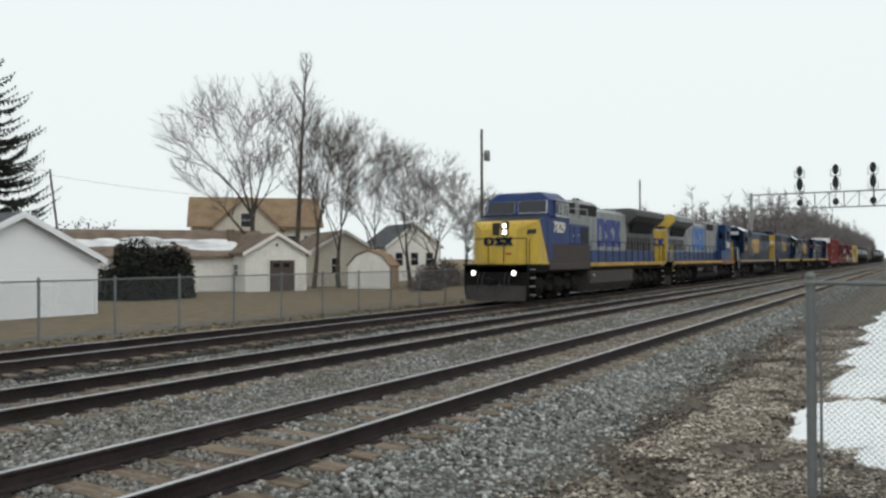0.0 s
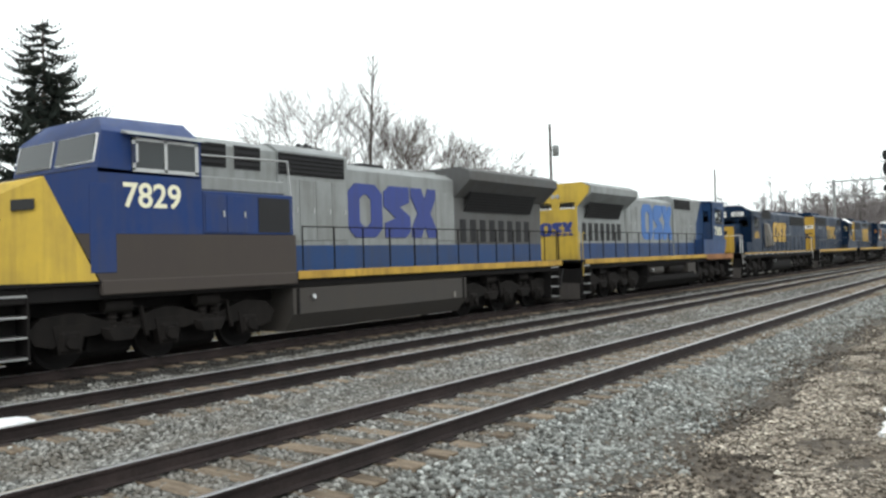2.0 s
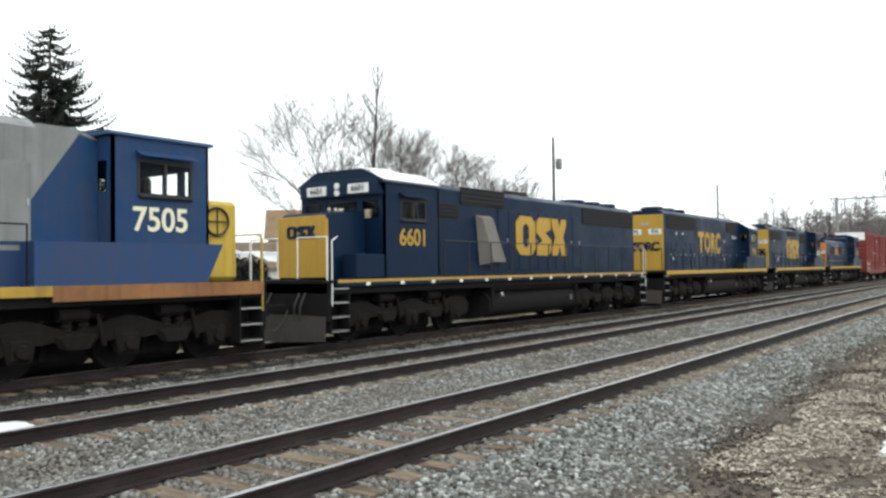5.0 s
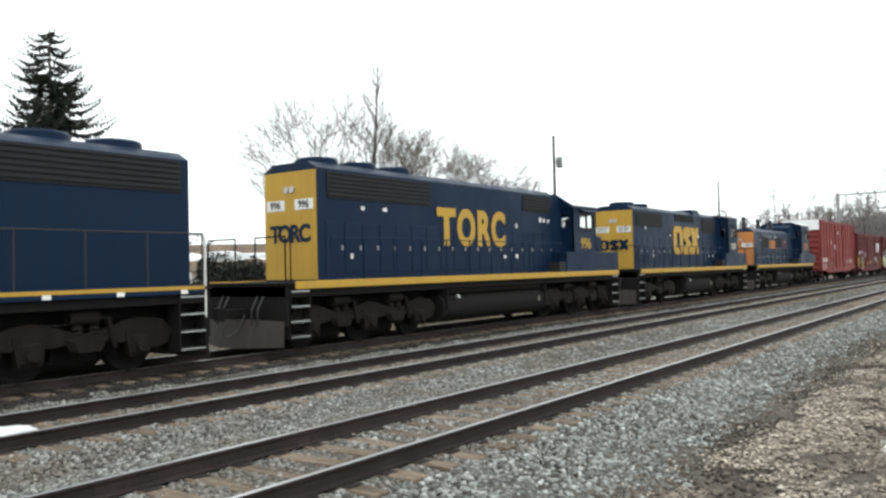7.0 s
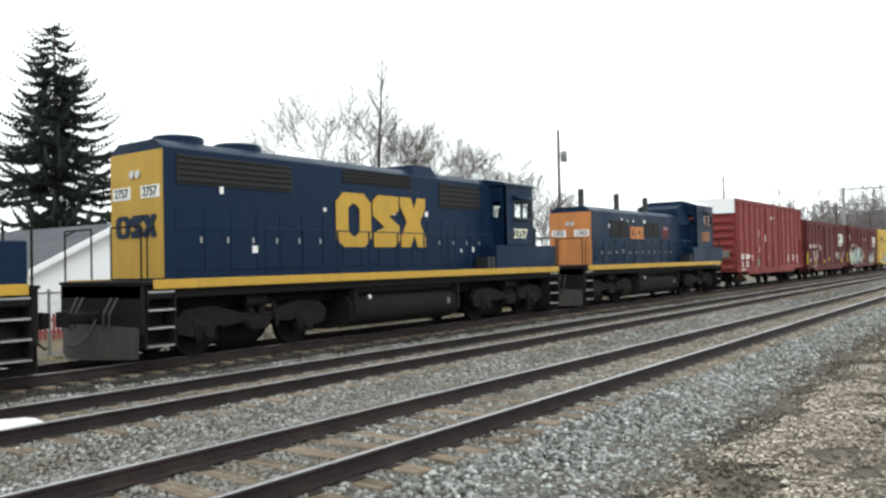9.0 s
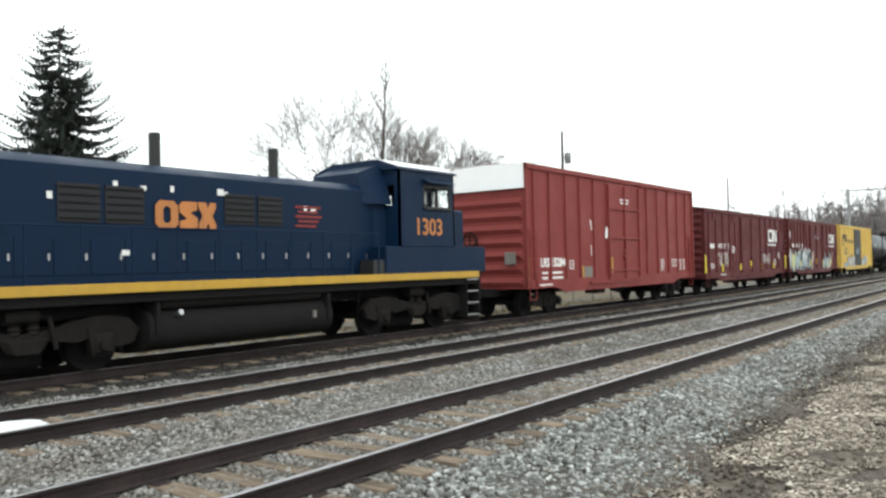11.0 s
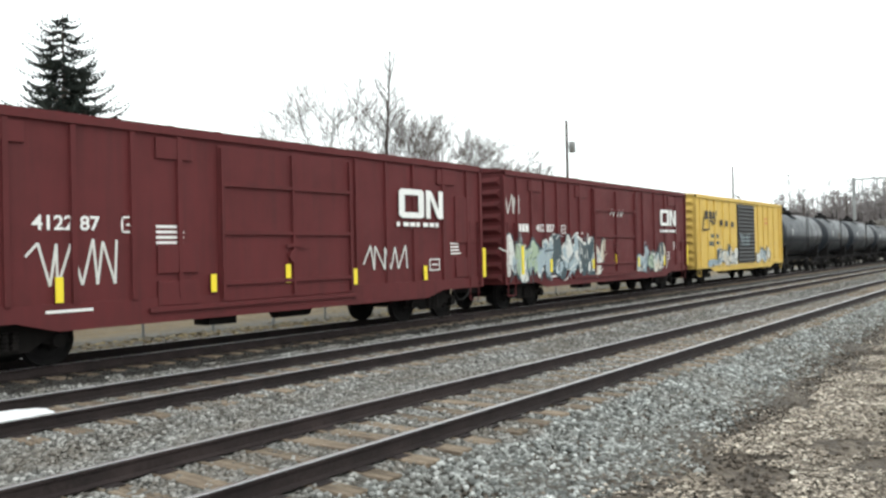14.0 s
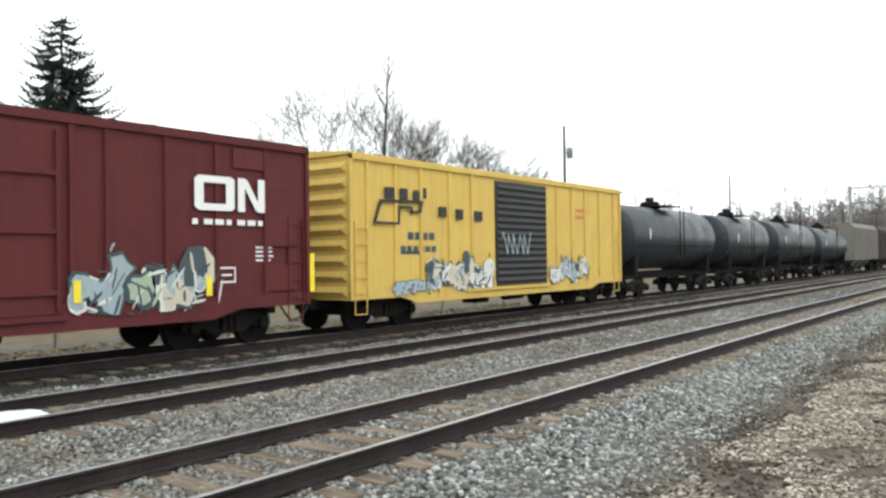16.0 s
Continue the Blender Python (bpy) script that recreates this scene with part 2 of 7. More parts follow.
def lettering(name, text, size, mat, parent, at, turn=(90, 0, 0), thick=0.004, squeeze=1.0, label="", bold=.018, width=0.0):
    """Raised characters in the built-in font, centred on at."""
    cu = bpy.data.curves.new(name, "FONT")
    cu.body, cu.size, cu.extrude, cu.align_x, cu.align_y = text, size, thick, "CENTER", "CENTER"
    cu.offset = size * bold
    tmp = new(name, cu)
    me = bpy.data.meshes.new_from_object(tmp.evaluated_get(bpy.context.evaluated_depsgraph_get()))
    bpy.data.objects.remove(tmp)
    me.materials.clear()
    me.materials.append(mat)
    ob = part(name, me, mat, parent, label)
    if width:
        xs = [v.co.x for v in me.vertices]
        squeeze = width / (max(xs) - min(xs))
    ob.matrix_basis = pose(*at, *turn) @ Matrix.Diagonal((squeeze, 1, 1, 1))
    return ob


# ---- ground ----
TRACKS = {"near": 5.95, "middle": 10.25, "far": 14.73}
PROFILE = [(-2000, -0.6), (-60, -0.45), (-3, -0.4), (0.6, -0.36), (1.6, -0.37), (2.6, -0.4), (3.3, -0.46), (3.9, -0.39), (4.6, -0.22), (5, -0.2), (7.2, -0.2), (8.1, -0.27), (9, -0.2), (11.5, -0.2), (12.5, -0.28), (13.4, -0.2), (16.1, -0.2), (17.2, -0.34), (18.5, -0.5), (20, -0.47), (24, -0.45), (80, -0.4), (300, 0), (2500, 2)]


def ground_z(y):
    for (a, za), (b, zb) in zip(PROFILE, PROFILE[1:]):
        if a <= y <= b:
            return za + (zb - za) * (y - a) / (b - a)
    return 0.0


def ground_material():
    m, t, b = nodes_of("ground_surface")
    v = coords(t)
    sep = t.nodes.new("ShaderNodeSeparateXYZ")
    wob = noise_of(t, v, 0.55, 5, 0.65)
    mm = add(t, "ShaderNodeMath")
    mm.operation = "MULTIPLY_ADD"
    mm.inputs[1].default_value = 2.6
    t.links.new(v, sep.inputs[0])
    t.links.new(wob, mm.inputs[0])
    t.links.new(sep.outputs["Y"], mm.inputs[2])
    shifted = mm.outputs[0]

    def step(value, lo, hi):
        n = add(t, "ShaderNodeMapRange")
        n.inputs["From Min"].default_value, n.inputs["From Max"].default_value = lo, hi
        t.links.new(value, n.inputs["Value"])
        return n.outputs[0]
    vor = add(t, "ShaderNodeTexVoronoi", Scale=19.0)
    t.links.new(v, vor.inputs["Vector"])
    cell = add(t, "ShaderNodeSeparateColor")
    t.links.new(vor.outputs["Color"], cell.inputs[0])
    stone = ramp(t, cell.outputs[0], [(0.0, (0.055, 0.06, 0.055)), (0.4, (0.13, 0.135, 0.125)), (0.75, (0.22, 0.225, 0.21)), (1.0, (0.42, 0.42, 0.4))])
    stone = mix(t, ramp(t, vor.outputs["Distance"], [(0.25, (0, 0, 0)), (0.62, (1, 1, 1))]), stone, (0.03, 0.029, 0.026))
    stone = mix(t, ramp(t, noise_of(t, v, 1.1, 5), [(0.42, (0, 0, 0)), (0.7, (0.55,) * 3)]), stone, (0.1, 0.08, 0.06))
    soil = ramp(t, noise_of(t, v, 5, 8, 0.72), [(0.3, (0.03, 0.024, 0.02)), (0.46, (0.075, 0.06, 0.046)), (0.6, (0.16, 0.13, 0.1)), (0.76, (0.33, 0.29, 0.235))])
    soil = mix(t, ramp(t, noise_of(t, v, 0.7, 4), [(0.48, (0, 0, 0)), (0.68, (0.6,) * 3)]), soil, (0.07, 0.056, 0.046))
    ditch = ramp(t, step(shifted, 3.7, 5.9), [(0.1, (0, 0, 0)), (0.28, (0.6,) * 3), (0.6, (0.6,) * 3), (0.92, (0, 0, 0))])
    soil = mix(t, ditch, soil, (0.055, 0.048, 0.04))
    grass = ramp(t, noise_of(t, coords(t, (0.8, 2.2, 1)), 1.6, 8, 0.7), [(0.3, (0.08, 0.058, 0.034)), (0.5, (0.16, 0.118, 0.066)), (0.72, (0.25, 0.195, 0.12))])
    c = mix(t, step(shifted, 4.6, 5.5), soil, stone)
    # Band darkened for grimy ballast and for shade painted in under the train
    grime_and_shade = ramp(t, step(shifted, 13.7, 18.8), [(0.0, (0, 0, 0)), (0.14, (0.85,) * 3), (0.8, (0.8,) * 3), (1.0, (0.1,) * 3)])
    c = mix(t, grime_and_shade, c, (0.022, 0.02, 0.018))
    c = mix(t, step(shifted, 18.6, 20.0), c, mix(t, noise_of(t, v, 2.0, 6), (0.05, 0.045, 0.039), (0.19, 0.178, 0.155)))
    c = mix(t, step(shifted, 23.0, 24.6), c, grass)
    t.links.new(c, b.inputs["Base Color"])
    b.inputs["Roughness"].default_value = 0.95
    bump(t, b, vor.outputs["Distance"], 0.9, -0.035)
    return m


def build_ground():
    xs = [-2500, -400, -60, -10] + [i * 0.5 for i in range(-4, 130)] + [70, 80, 95, 120, 160, 250, 400, 900, 2500]
    ys = sorted({p[0] for p in PROFILE} | {round(-2 + 0.25 * i, 2) for i in range(105)} | {-1000, -300, -20, -8, 30, 40, 60, 120, 700})
    verts, faces = [], []
    for y in ys:
        for x in xs:
            near = 1 if (-3 < x < 66 and -3 < y < 25) else 0
            bed = any(abs(y - c) < 1.6 for c in TRACKS.values())
            amp = 0.012 if bed else 0.045
            verts.append((x, y, ground_z(y) + near * amp * noise.noise(Vector((x * 1.3, y * 1.7, 0.3)))))
    n = len(xs)
    for j in range(len(ys) - 1):
        for i in range(n - 1):
            a = j * n + i
            faces.append((a, a + 1, a + n + 1, a + n))
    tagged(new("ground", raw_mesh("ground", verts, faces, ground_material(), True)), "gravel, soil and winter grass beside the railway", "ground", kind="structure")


build_ground()


def scatter_mesh(name, spots, mat, shape):
    """Many small irregular solids joined in one mesh; spots: x, y, z, size, seed."""
    base = {"stone": [(-1, -.7, -.5), (1, -.8, -.45), (.9, .75, -.5), (-.8, .9, -.5), (-.6, -.5, .55), (.65, -.6, .5), (.55, .5, .6), (-.7, .45, .45)],
            "leaf": [(-1, -.5, 0), (1, -.5, .1), (1.1, .45, .35), (-.9, .55, .1)]}[shape]
    quads = {"stone": [(0, 3, 2, 1), (4, 5, 6, 7), (0, 1, 5, 4), (1, 2, 6, 5), (2, 3, 7, 6), (3, 0, 4, 7)], "leaf": [(0, 1, 2, 3)]}[shape]
    base = np.array(base)
    spots = np.asarray(spots)
    n, k = len(spots), len(base)
    rng = np.random.default_rng(5)
    P = base[None] * (1 + rng.uniform(-.3, .3, (n, k, 3)))
    P = P * spots[:, None, 3:4] * rng.uniform(.75, 1.3, (n, 1, 3))
    tilt = rng.uniform(-.6, .6, (n, 1))
    y2 = P[..., 1] * np.cos(tilt) - P[..., 2] * np.sin(tilt)
    z2 = P[..., 1] * np.sin(tilt) + P[..., 2] * np.cos(tilt)
    a = rng.uniform(0, 6.28, (n, 1))
    x3, y3 = P[..., 0] * np.cos(a) - y2 * np.sin(a), P[..., 0] * np.sin(a) + y2 * np.cos(a)
    V = np.stack([x3, y3, z2], -1) + spots[:, None, :3]
    F = (np.arange(n)[:, None, None] * k + np.array(quads)[None]).reshape(-1, 4)
    me = bpy.data.meshes.new(name)
    me.vertices.add(n * k)
    me.vertices.foreach_set("co", V.ravel())
    me.loops.add(F.size)
    me.loops.foreach_set("vertex_index", F.ravel())
    me.polygons.add(len(F))
    me.polygons.foreach_set("loop_start", np.arange(len(F)) * 4)
    me.update(calc_edges=True)
    me.materials.append(mat)
    return new(name, me)


def lay_stones():
    rng = np.random.default_rng(11)
    piles = {"ballast": [], "shoulder": [], "grimy_shaded": []}
    for count, (x0, x1), (y0, y1), smin, smax in ((46000, (2.5, 15), (2.7, 9.6), .011, .03), (38000, (15, 34), (2.7, 13.2), .015, .034), (17000, (4.5, 15), (9.6, 13.2), .012, .027),
                                                  (7000, (34, 70), (2.8, 13), .022, .045), (11000, (4.5, 40), (12.8, 18.4), .014, .034)):
        xs, ys, ss = rng.uniform(x0, x1, count), rng.uniform(y0, y1, count), rng.uniform(smin, smax, count)
        for x, y, s in zip(xs, ys, ss):
            c = min(TRACKS.values(), key=lambda c: abs(y - c))
            if abs(abs(y - c) - 0.755) < 0.075:
                continue
            if abs(y - c) < 1.32 and ((x / 0.53) % 1.0) < 0.44 and rng.random() < 0.74:
                continue
            edge = 2.85 + 0.035 * min(x, 24) + 0.4 * noise.noise(Vector((x * 0.7, 0, 5)))
            if y < edge + 0.6 and rng.random() > 0.22 + (y - edge) / 0.7:
                continue
            low = y < 4.75 + 0.5 * noise.noise(Vector((x * 0.9, y, 8)))
            pile = "grimy_shaded" if y > 12.95 + 0.25 * noise.noise(Vector((x * 1.5, y * 3, 2))) else "shoulder" if low else "ballast"
            piles[pile].append((x, y, ground_z(y) + s * 0.45, s * (1.2 if low else 1.0), 0))
    tagged(scatter_mesh("ballast", piles["ballast"], M_STONE, "stone"), "dusty grey-brown crushed stone between the rails", "ballast", kind="stuff")
    tagged(scatter_mesh("shoulder_ballast", piles["shoulder"], M_CLEANSTONE, "stone"), "clean grey and white crushed stone beside the track", "ballast", kind="stuff")
    tagged(scatter_mesh("oily_ballast", piles["grimy_shaded"], M_GRIMESHADESTONE, "stone"), "crushed stone round the far rails, darkened for grime and painted-in train shade", "ballast", kind="stuff")
    spots = []
    for _ in range(26000):
        x, y = 4 + 24 * rng.random() ** 1.3, rng.uniform(-1.5, 4.3)
        if rng.random() < (.5 if y < 2.6 else .3):
            continue
        spots.append((x, y, ground_z(y) + .006, rng.uniform(.01, .032), 0))
    tagged(scatter_mesh("soil_clods", spots, M_CLOD, "stone"), "dark brown soil clods and grit in the ditch", "soil", kind="stuff")
    spots = []
    for _ in range(150000):
        x, y = rng.uniform(4, 26), rng.uniform(-1.5, 3.4)
        d = math.hypot(x, y)
        if noise.noise(Vector((x * .8, y * 1.1, 4))) + .5 * noise.noise(Vector((x * 2.6, y * 3.1, 9))) < -.24 or rng.random() > 15 / d or (y > 2.85 + .35 * noise.noise(Vector((x * .6, 0, 2))) and rng.random() < .88):
            continue
        spots.append((x, y, ground_z(y) + 0.012 + rng.uniform(0, .02), rng.uniform(.008, .023), 0))
    tagged(scatter_mesh("leaf_litter", spots, M_LITTER, "leaf"), "dry pale brown leaves and wood chips on dark soil", "leaves", kind="stuff")
    spots = []
    for _ in range(5000):
        x, y = rng.uniform(9, 46), rng.normal(20.2, .55)
        spots.append((x, y, ground_z(y) + .03, rng.uniform(.02, .07), 0))
    tagged(scatter_mesh("weeds", spots, M_DEADGRASS, "leaf"), "dead brown weeds along the fence", "weeds", kind="stuff")


lay_stones()


def blob_patch(name, outline_fn, mat, thick, label, category):
    """A low irregular cake: outline radius by angle, domed."""
    verts, faces, N, rings = [], [], 72, 7
    for r in range(rings + 1):
        f = r / rings
        for i in range(N):
            x, y = outline_fn(2 * math.pi * i / N, f)
            verts.append((x, y, ground_z(y) - 0.05 + (thick + 0.05) * (1 - f ** 9) + 0.02 * noise.noise(Vector((x * 3, y * 3, 1))) * (1 - f)))
    for r in range(rings):
        for i in range(N):
            a, b = r * N + i, r * N + (i + 1) % N
            faces.append((a, b, b + N, a + N))
    tagged(new(name, raw_mesh(name, verts, faces, mat, True)), label, category, kind="stuff")


def snow_outline(cx, cy, rx, ry, seed, jag=0.35, square=0.0):
    def fn(a, f):
        f = f / max(abs(math.cos(a)), abs(math.sin(a))) ** square
        k = 1 + jag * noise.noise(Vector((math.cos(a) * 2.2, math.sin(a) * 2.2, seed))) + 0.18 * noise.noise(Vector((math.cos(a) * 9, math.sin(a) * 9, seed)))
        return cx + rx * f * k * math.cos(a), cy + ry * f * k * math.sin(a)
    return fn


blob_patch("snow_patch", snow_outline(24.6, -1.5, 12.4, 3.15, 2.0, 0.07, 0.9), M_SNOW, 0.11, "melting white snow on the soil behind the fence", "snow")
blob_patch("snow_patch", snow_outline(11.7, 0.75, 1.9, 0.85, 7.0, 0.35), M_SNOW, 0.06, "thin melting snow beside the fence post", "snow")
blob_patch("snow_patch", snow_outline(10.0, 0.2, 0.9, 0.55, 9.0, 0.5), M_SNOW, 0.03, "thin dirty snow remnant by the fence", "snow")
blob_patch("snow_patch", snow_outline(4.4, 10.5, 1.0, 0.42, 4.0, 0.3), M_SNOW, 0.11, "small white snow remnant between the tracks", "snow")


# ---- tracks ----
def build_track(name, y, label):
    tr = thing("track_" + name, label, "railway track", (0, y, 0), kind="structure")
    prof = [(-.07, -.17), (.07, -.17), (.07, -.158), (.012, -.142), (.01, -.045), (.036, -.035), (.037, -.012), (.03, -.0045), (-.03, -.0045), (-.037, -.012), (-.036, -.035), (-.01, -.045), (-.012, -.142), (-.07, -.158)]
    for s in (-1, 1):
        g = Geo().prism([(s * .755 + a, b) for a, b in prof], "x", -300, 1500)
        r = part("rail", g, M_RAIL_SIDE, tr, "rusty brown steel rail")
        part("running_surface", Geo().prism([(s * .755 + a, b) for a, b in ((-.028, -.0045), (.028, -.0045), (.022, 0), (-.022, 0))], "x", -300, 1500), M_RAIL_TOP, r, "polished rail head")
    sl = Geo().box(-.115, .115, -1.29, 1.29, -.34, -.176, .012).mesh("sleeper", M_SLEEPER)
    plate = Geo().box(-.09, .09, -.19, .19, -.178, -.168, .003).mesh("tie_plate", M_RAIL_SIDE)
    rng = random.Random(name)
    x0, count = 1.2, 150
    for i in range(count):
        s = new("sleeper", sl)
        s.parent = tr
        s.matrix_basis = pose(x0 + i * .53 + rng.uniform(-.03, .03), rng.uniform(-.05, .05), rng.uniform(-.012, .006), 0, 0, rng.uniform(-1.2, 1.2))
        if i < 70:
            for q in (-.755, .755):
                p = new("tie_plate", plate)
                p.parent = tr
                p.matrix_basis = pose(x0 + i * .53, q, 0)
    g = Geo()
    for x in list(np.arange(-20, 1.0, .53)) + list(np.arange(x0 + count * .53, 200, .53)):
        g.box(x - .115, x + .115, -1.29, 1.29, -.3, -.176)
    o = part("far_sleepers", g, M_SLEEPER, tr, smooth=0)
    o["kind"] = "stuff"
    return tr


for nm, yy in TRACKS.items():
    build_track(nm, yy, {"near": "rusty railway track on brown wooden sleepers", "middle": "weathered railway track in grey ballast", "far": "railway track in grimy, shade-darkened ballast carrying the freight train"}[nm])


# ---- buildings behind the line ----
GZ = -0.45
M_SIDING = plain("white_vinyl_siding", (0.82, 0.84, 0.87), 0.55, 0, 0.04, 2)
M_OLDWHITE = paint("old_white_boards", (0.74, 0.73, 0.7), dirt=(0.42, 0.39, 0.35), amount=0.5, rough=0.8)
M_CREAM = paint("cream_wall_paint", (0.6, 0.56, 0.48), dirt=(0.36, 0.32, 0.27), amount=0.4, rough=0.8)
M_SHINGLE = rough_stuff("grey_shingles", [(0.3, (0.05, 0.055, 0.065)), (0.7, (0.09, 0.095, 0.105))], (1.5, 1.5, 1.5), 14, 0.9, 0.5, 0.02)
M_BROWNROOF = rough_stuff("brown_shingles", [(0.3, (0.1, 0.075, 0.06)), (0.7, (0.21, 0.16, 0.12))], (0.9, 0.9, 0.9), 12, 0.9, 0.5, 0.02)
M_TANROOF = rough_stuff("tan_shingles", [(0.3, (0.2, 0.135, 0.08)), (0.7, (0.31, 0.22, 0.14))], (0.8, 0.8, 0.8), 12, 0.9, 0.5, 0.02)
M_BROWNDOOR = plain("dark_brown_door", (0.07, 0.05, 0.045), 0.7)
M_TANWOOD = rough_stuff("bare_plywood", [(0.3, (0.3, 0.2, 0.12)), (0.7, (0.42, 0.3, 0.19))], (3, 3, 1), 6, 0.85, 0.3, 0.01)
M_RED = plain("red_painted_wood", (0.24, 0.035, 0.035), 0.7)


def gable_house(name, label, at, w, d, eave, ridge, m_wall, m_roof, gable_to="y", over=0.3, board=0.2, turn=0, skip=()):
    """Gable roof; the gable end faces the line when gable_to is y, else the long eave does. Footprint from (0, 0) to (w, d)."""
    h = thing(name, label, "building", (at[0], at[1], GZ), turn=turn)
    if gable_to == "y":
        g = Geo().prism([(0, -.3), (w, -.3), (w, eave), (w / 2, ridge), (0, eave)], "y", 0, d)
    else:
        g = Geo().prism([(0, -.3), (d, -.3), (d, eave), (d / 2, ridge), (0, eave)], "x", 0, w)
    wall = part("wall", g, m_wall, h, smooth=0)
    z, i = 0.0, 0
    top = ridge if gable_to == "y" else eave
    while z < top - .05:
        t = min(z + board, top - .02)
        inset = 0 if (t <= eave or gable_to != "y") else (t - eave) / (ridge - eave) * w / 2
        if w - 2 * inset > .2:
            part("siding_board", Geo().prism([(0, z), (-.026, z), (-.008, t), (0, t)], "x", inset, w - inset), m_wall, wall, smooth=0)
        z += board
    z = 0.0
    while z < eave - .05:
        t = min(z + board, eave)
        for xx, s in ((0, -1), (w, 1)):
            part("siding_board", Geo().prism([(xx, z), (xx + s * .026, z), (xx + s * .008, t), (xx, t)], "y", 0, d), m_wall, wall, smooth=0)
        z += board
    th = 0.14
    for s in (0, 1):
        if gable_to == "y":
            sl = (ridge - eave) / (w / 2)
            if s == 0:
                prof = [(-over, eave - over * sl), (w / 2, ridge), (w / 2, ridge + th), (-over, eave - over * sl + th)]
            else:
                prof = [(w + over, eave - over * sl), (w / 2, ridge), (w / 2, ridge + th), (w + over, eave - over * sl + th)]
            r = part("roof", Geo().prism(prof, "y", -over, d + over), m_roof, h, smooth=0)
            fas = [(a, b + (-.1 if k < 2 else .02)) for k, (a, b) in enumerate(prof)]
            part("fascia", Geo().prism(fas, "y", -over - .03, -over), M_OLDWHITE if m_wall != M_SIDING else M_SIDING, r, smooth=0)
        else:
            sl = (ridge - eave) / (d / 2)
            yy = -over if s == 0 else d + over
            prof = [(yy, eave - over * sl), (d / 2, ridge), (d / 2, ridge + th), (yy, eave - over * sl + th)]
            part("roof", Geo().prism(prof, "x", -over, w + over), m_roof, h, smooth=0)
    return h


def window_unit(parent, x, z, w, h, y=0.0, axis="y"):
    """Window on a face at y (or x when axis is x)."""
    def place(g, a0, a1, d0, d1, z0, z1):
        return g.box(a0, a1, d0, d1, z0, z1) if axis == "y" else g.box(d0, d1, a0, a1, z0, z1)
    fr = Geo()
    for a0, a1, z0, z1 in ((x - .07, x, z - .07, z + h + .07), (x + w, x + w + .07, z - .07, z + h + .07), (x, x + w, z - .07, z), (x, x + w, z + h, z + h + .07), (x, x + w, z + h / 2 - .025, z + h / 2 + .025)):
        place(fr, a0, a1, y - .06, y + .03, z0, z1)
    win = part("window", fr, M_OLDWHITE, parent, "white window frame", smooth=0)
    part("pane", place(Geo(), x, x + w, y - .04, y - .03, z, z + h), M_DARKGLASS, win, "dark glass pane", smooth=0)
    return win


gar = gable_house("garage", "white vinyl-sided garage with grey shingle roof", (14.85, 29.85), 6.6, 9.5, 2.32, 4.0, M_SIDING, M_SHINGLE, over=0.32, board=0.2)
for k in (0.0, 6.6):
    part("corner_trim", Geo().box(k - .07, k + .07, -.045, .06, 0, 2.25), M_SIDING, gar, smooth=0)

shed = gable_house("workshop_shed", "white boarded shed with brown door and brown roof", (40.6, 40.2), 4.6, 7.0, 2.75, 4.05, M_OLDWHITE, M_BROWNROOF, over=0.3, board=0.42, turn=-24)
dr = part("door", Geo().box(1.75, 3.65, -.08, .02, 0, 2.2, .01), M_BROWNDOOR, shed, "dark brown double door")
part("door_frame", Geo().box(1.63, 1.75, -.1, .02, 0, 2.32).box(3.65, 3.77, -.1, .02, 0, 2.32).box(1.63, 3.77, -.1, .02, 2.2, 2.32), M_OLDWHITE, dr, smooth=0)
for k in range(2):
    part("door_light", Geo().box(2.05 + k * .75, 2.5 + k * .75, -.095, -.07, 1.7, 2.0), M_DARKGLASS, dr, "small dark pane", smooth=0)
part("chimney", Geo().box(.35, .85, 4.2, 4.7, 2.6, 4.5, .02), M_BROWNROOF, shed, "brick chimney stub")
window_unit(shed, 1.2, 1.1, .8, .8, -.03, "x")
part("lamp", Geo().lathe([(.06, 0), (.1, -.08), (.02, -.16)], (2.3, -.05, 3.3), 10, "y"), M_BLACK, shed, "small wall lamp above the door")

# Long low shed with patches of snow on its roof
low = gable_house("long_low_shed", "long low shed whose brown roof holds patches of snow", (31.5, 50.5), 15, 7, 2.6, 4.35, M_OLDWHITE, M_BROWNROOF, gable_to="x", over=0.4, turn=-38)
rng = random.Random(3)
for k in range(8):
    a, sl = 2.2 + k * 1.15 + rng.uniform(-.6, .6), (4.35 - 2.6) / 3.5
    b0, L, W = rng.uniform(.3, 1.3), rng.uniform(2.0, 4.4), rng.uniform(.6, 1.7)
    pts = []
    for i in range(9):
        an = 2 * math.pi * i / 9
        yy = b0 + W * (.5 + .5 * math.sin(an)) * rng.uniform(.8, 1)
        pts += [(a + L * (.5 + .5 * math.cos(an)), yy, 2.6 + yy * sl + .14), (a + L * (.5 + .45 * math.cos(an)), yy, 2.6 + yy * sl + .165)]
    part("roof_snow", Geo().hull(pts), M_SNOW, low, "patch of snow on the roof")

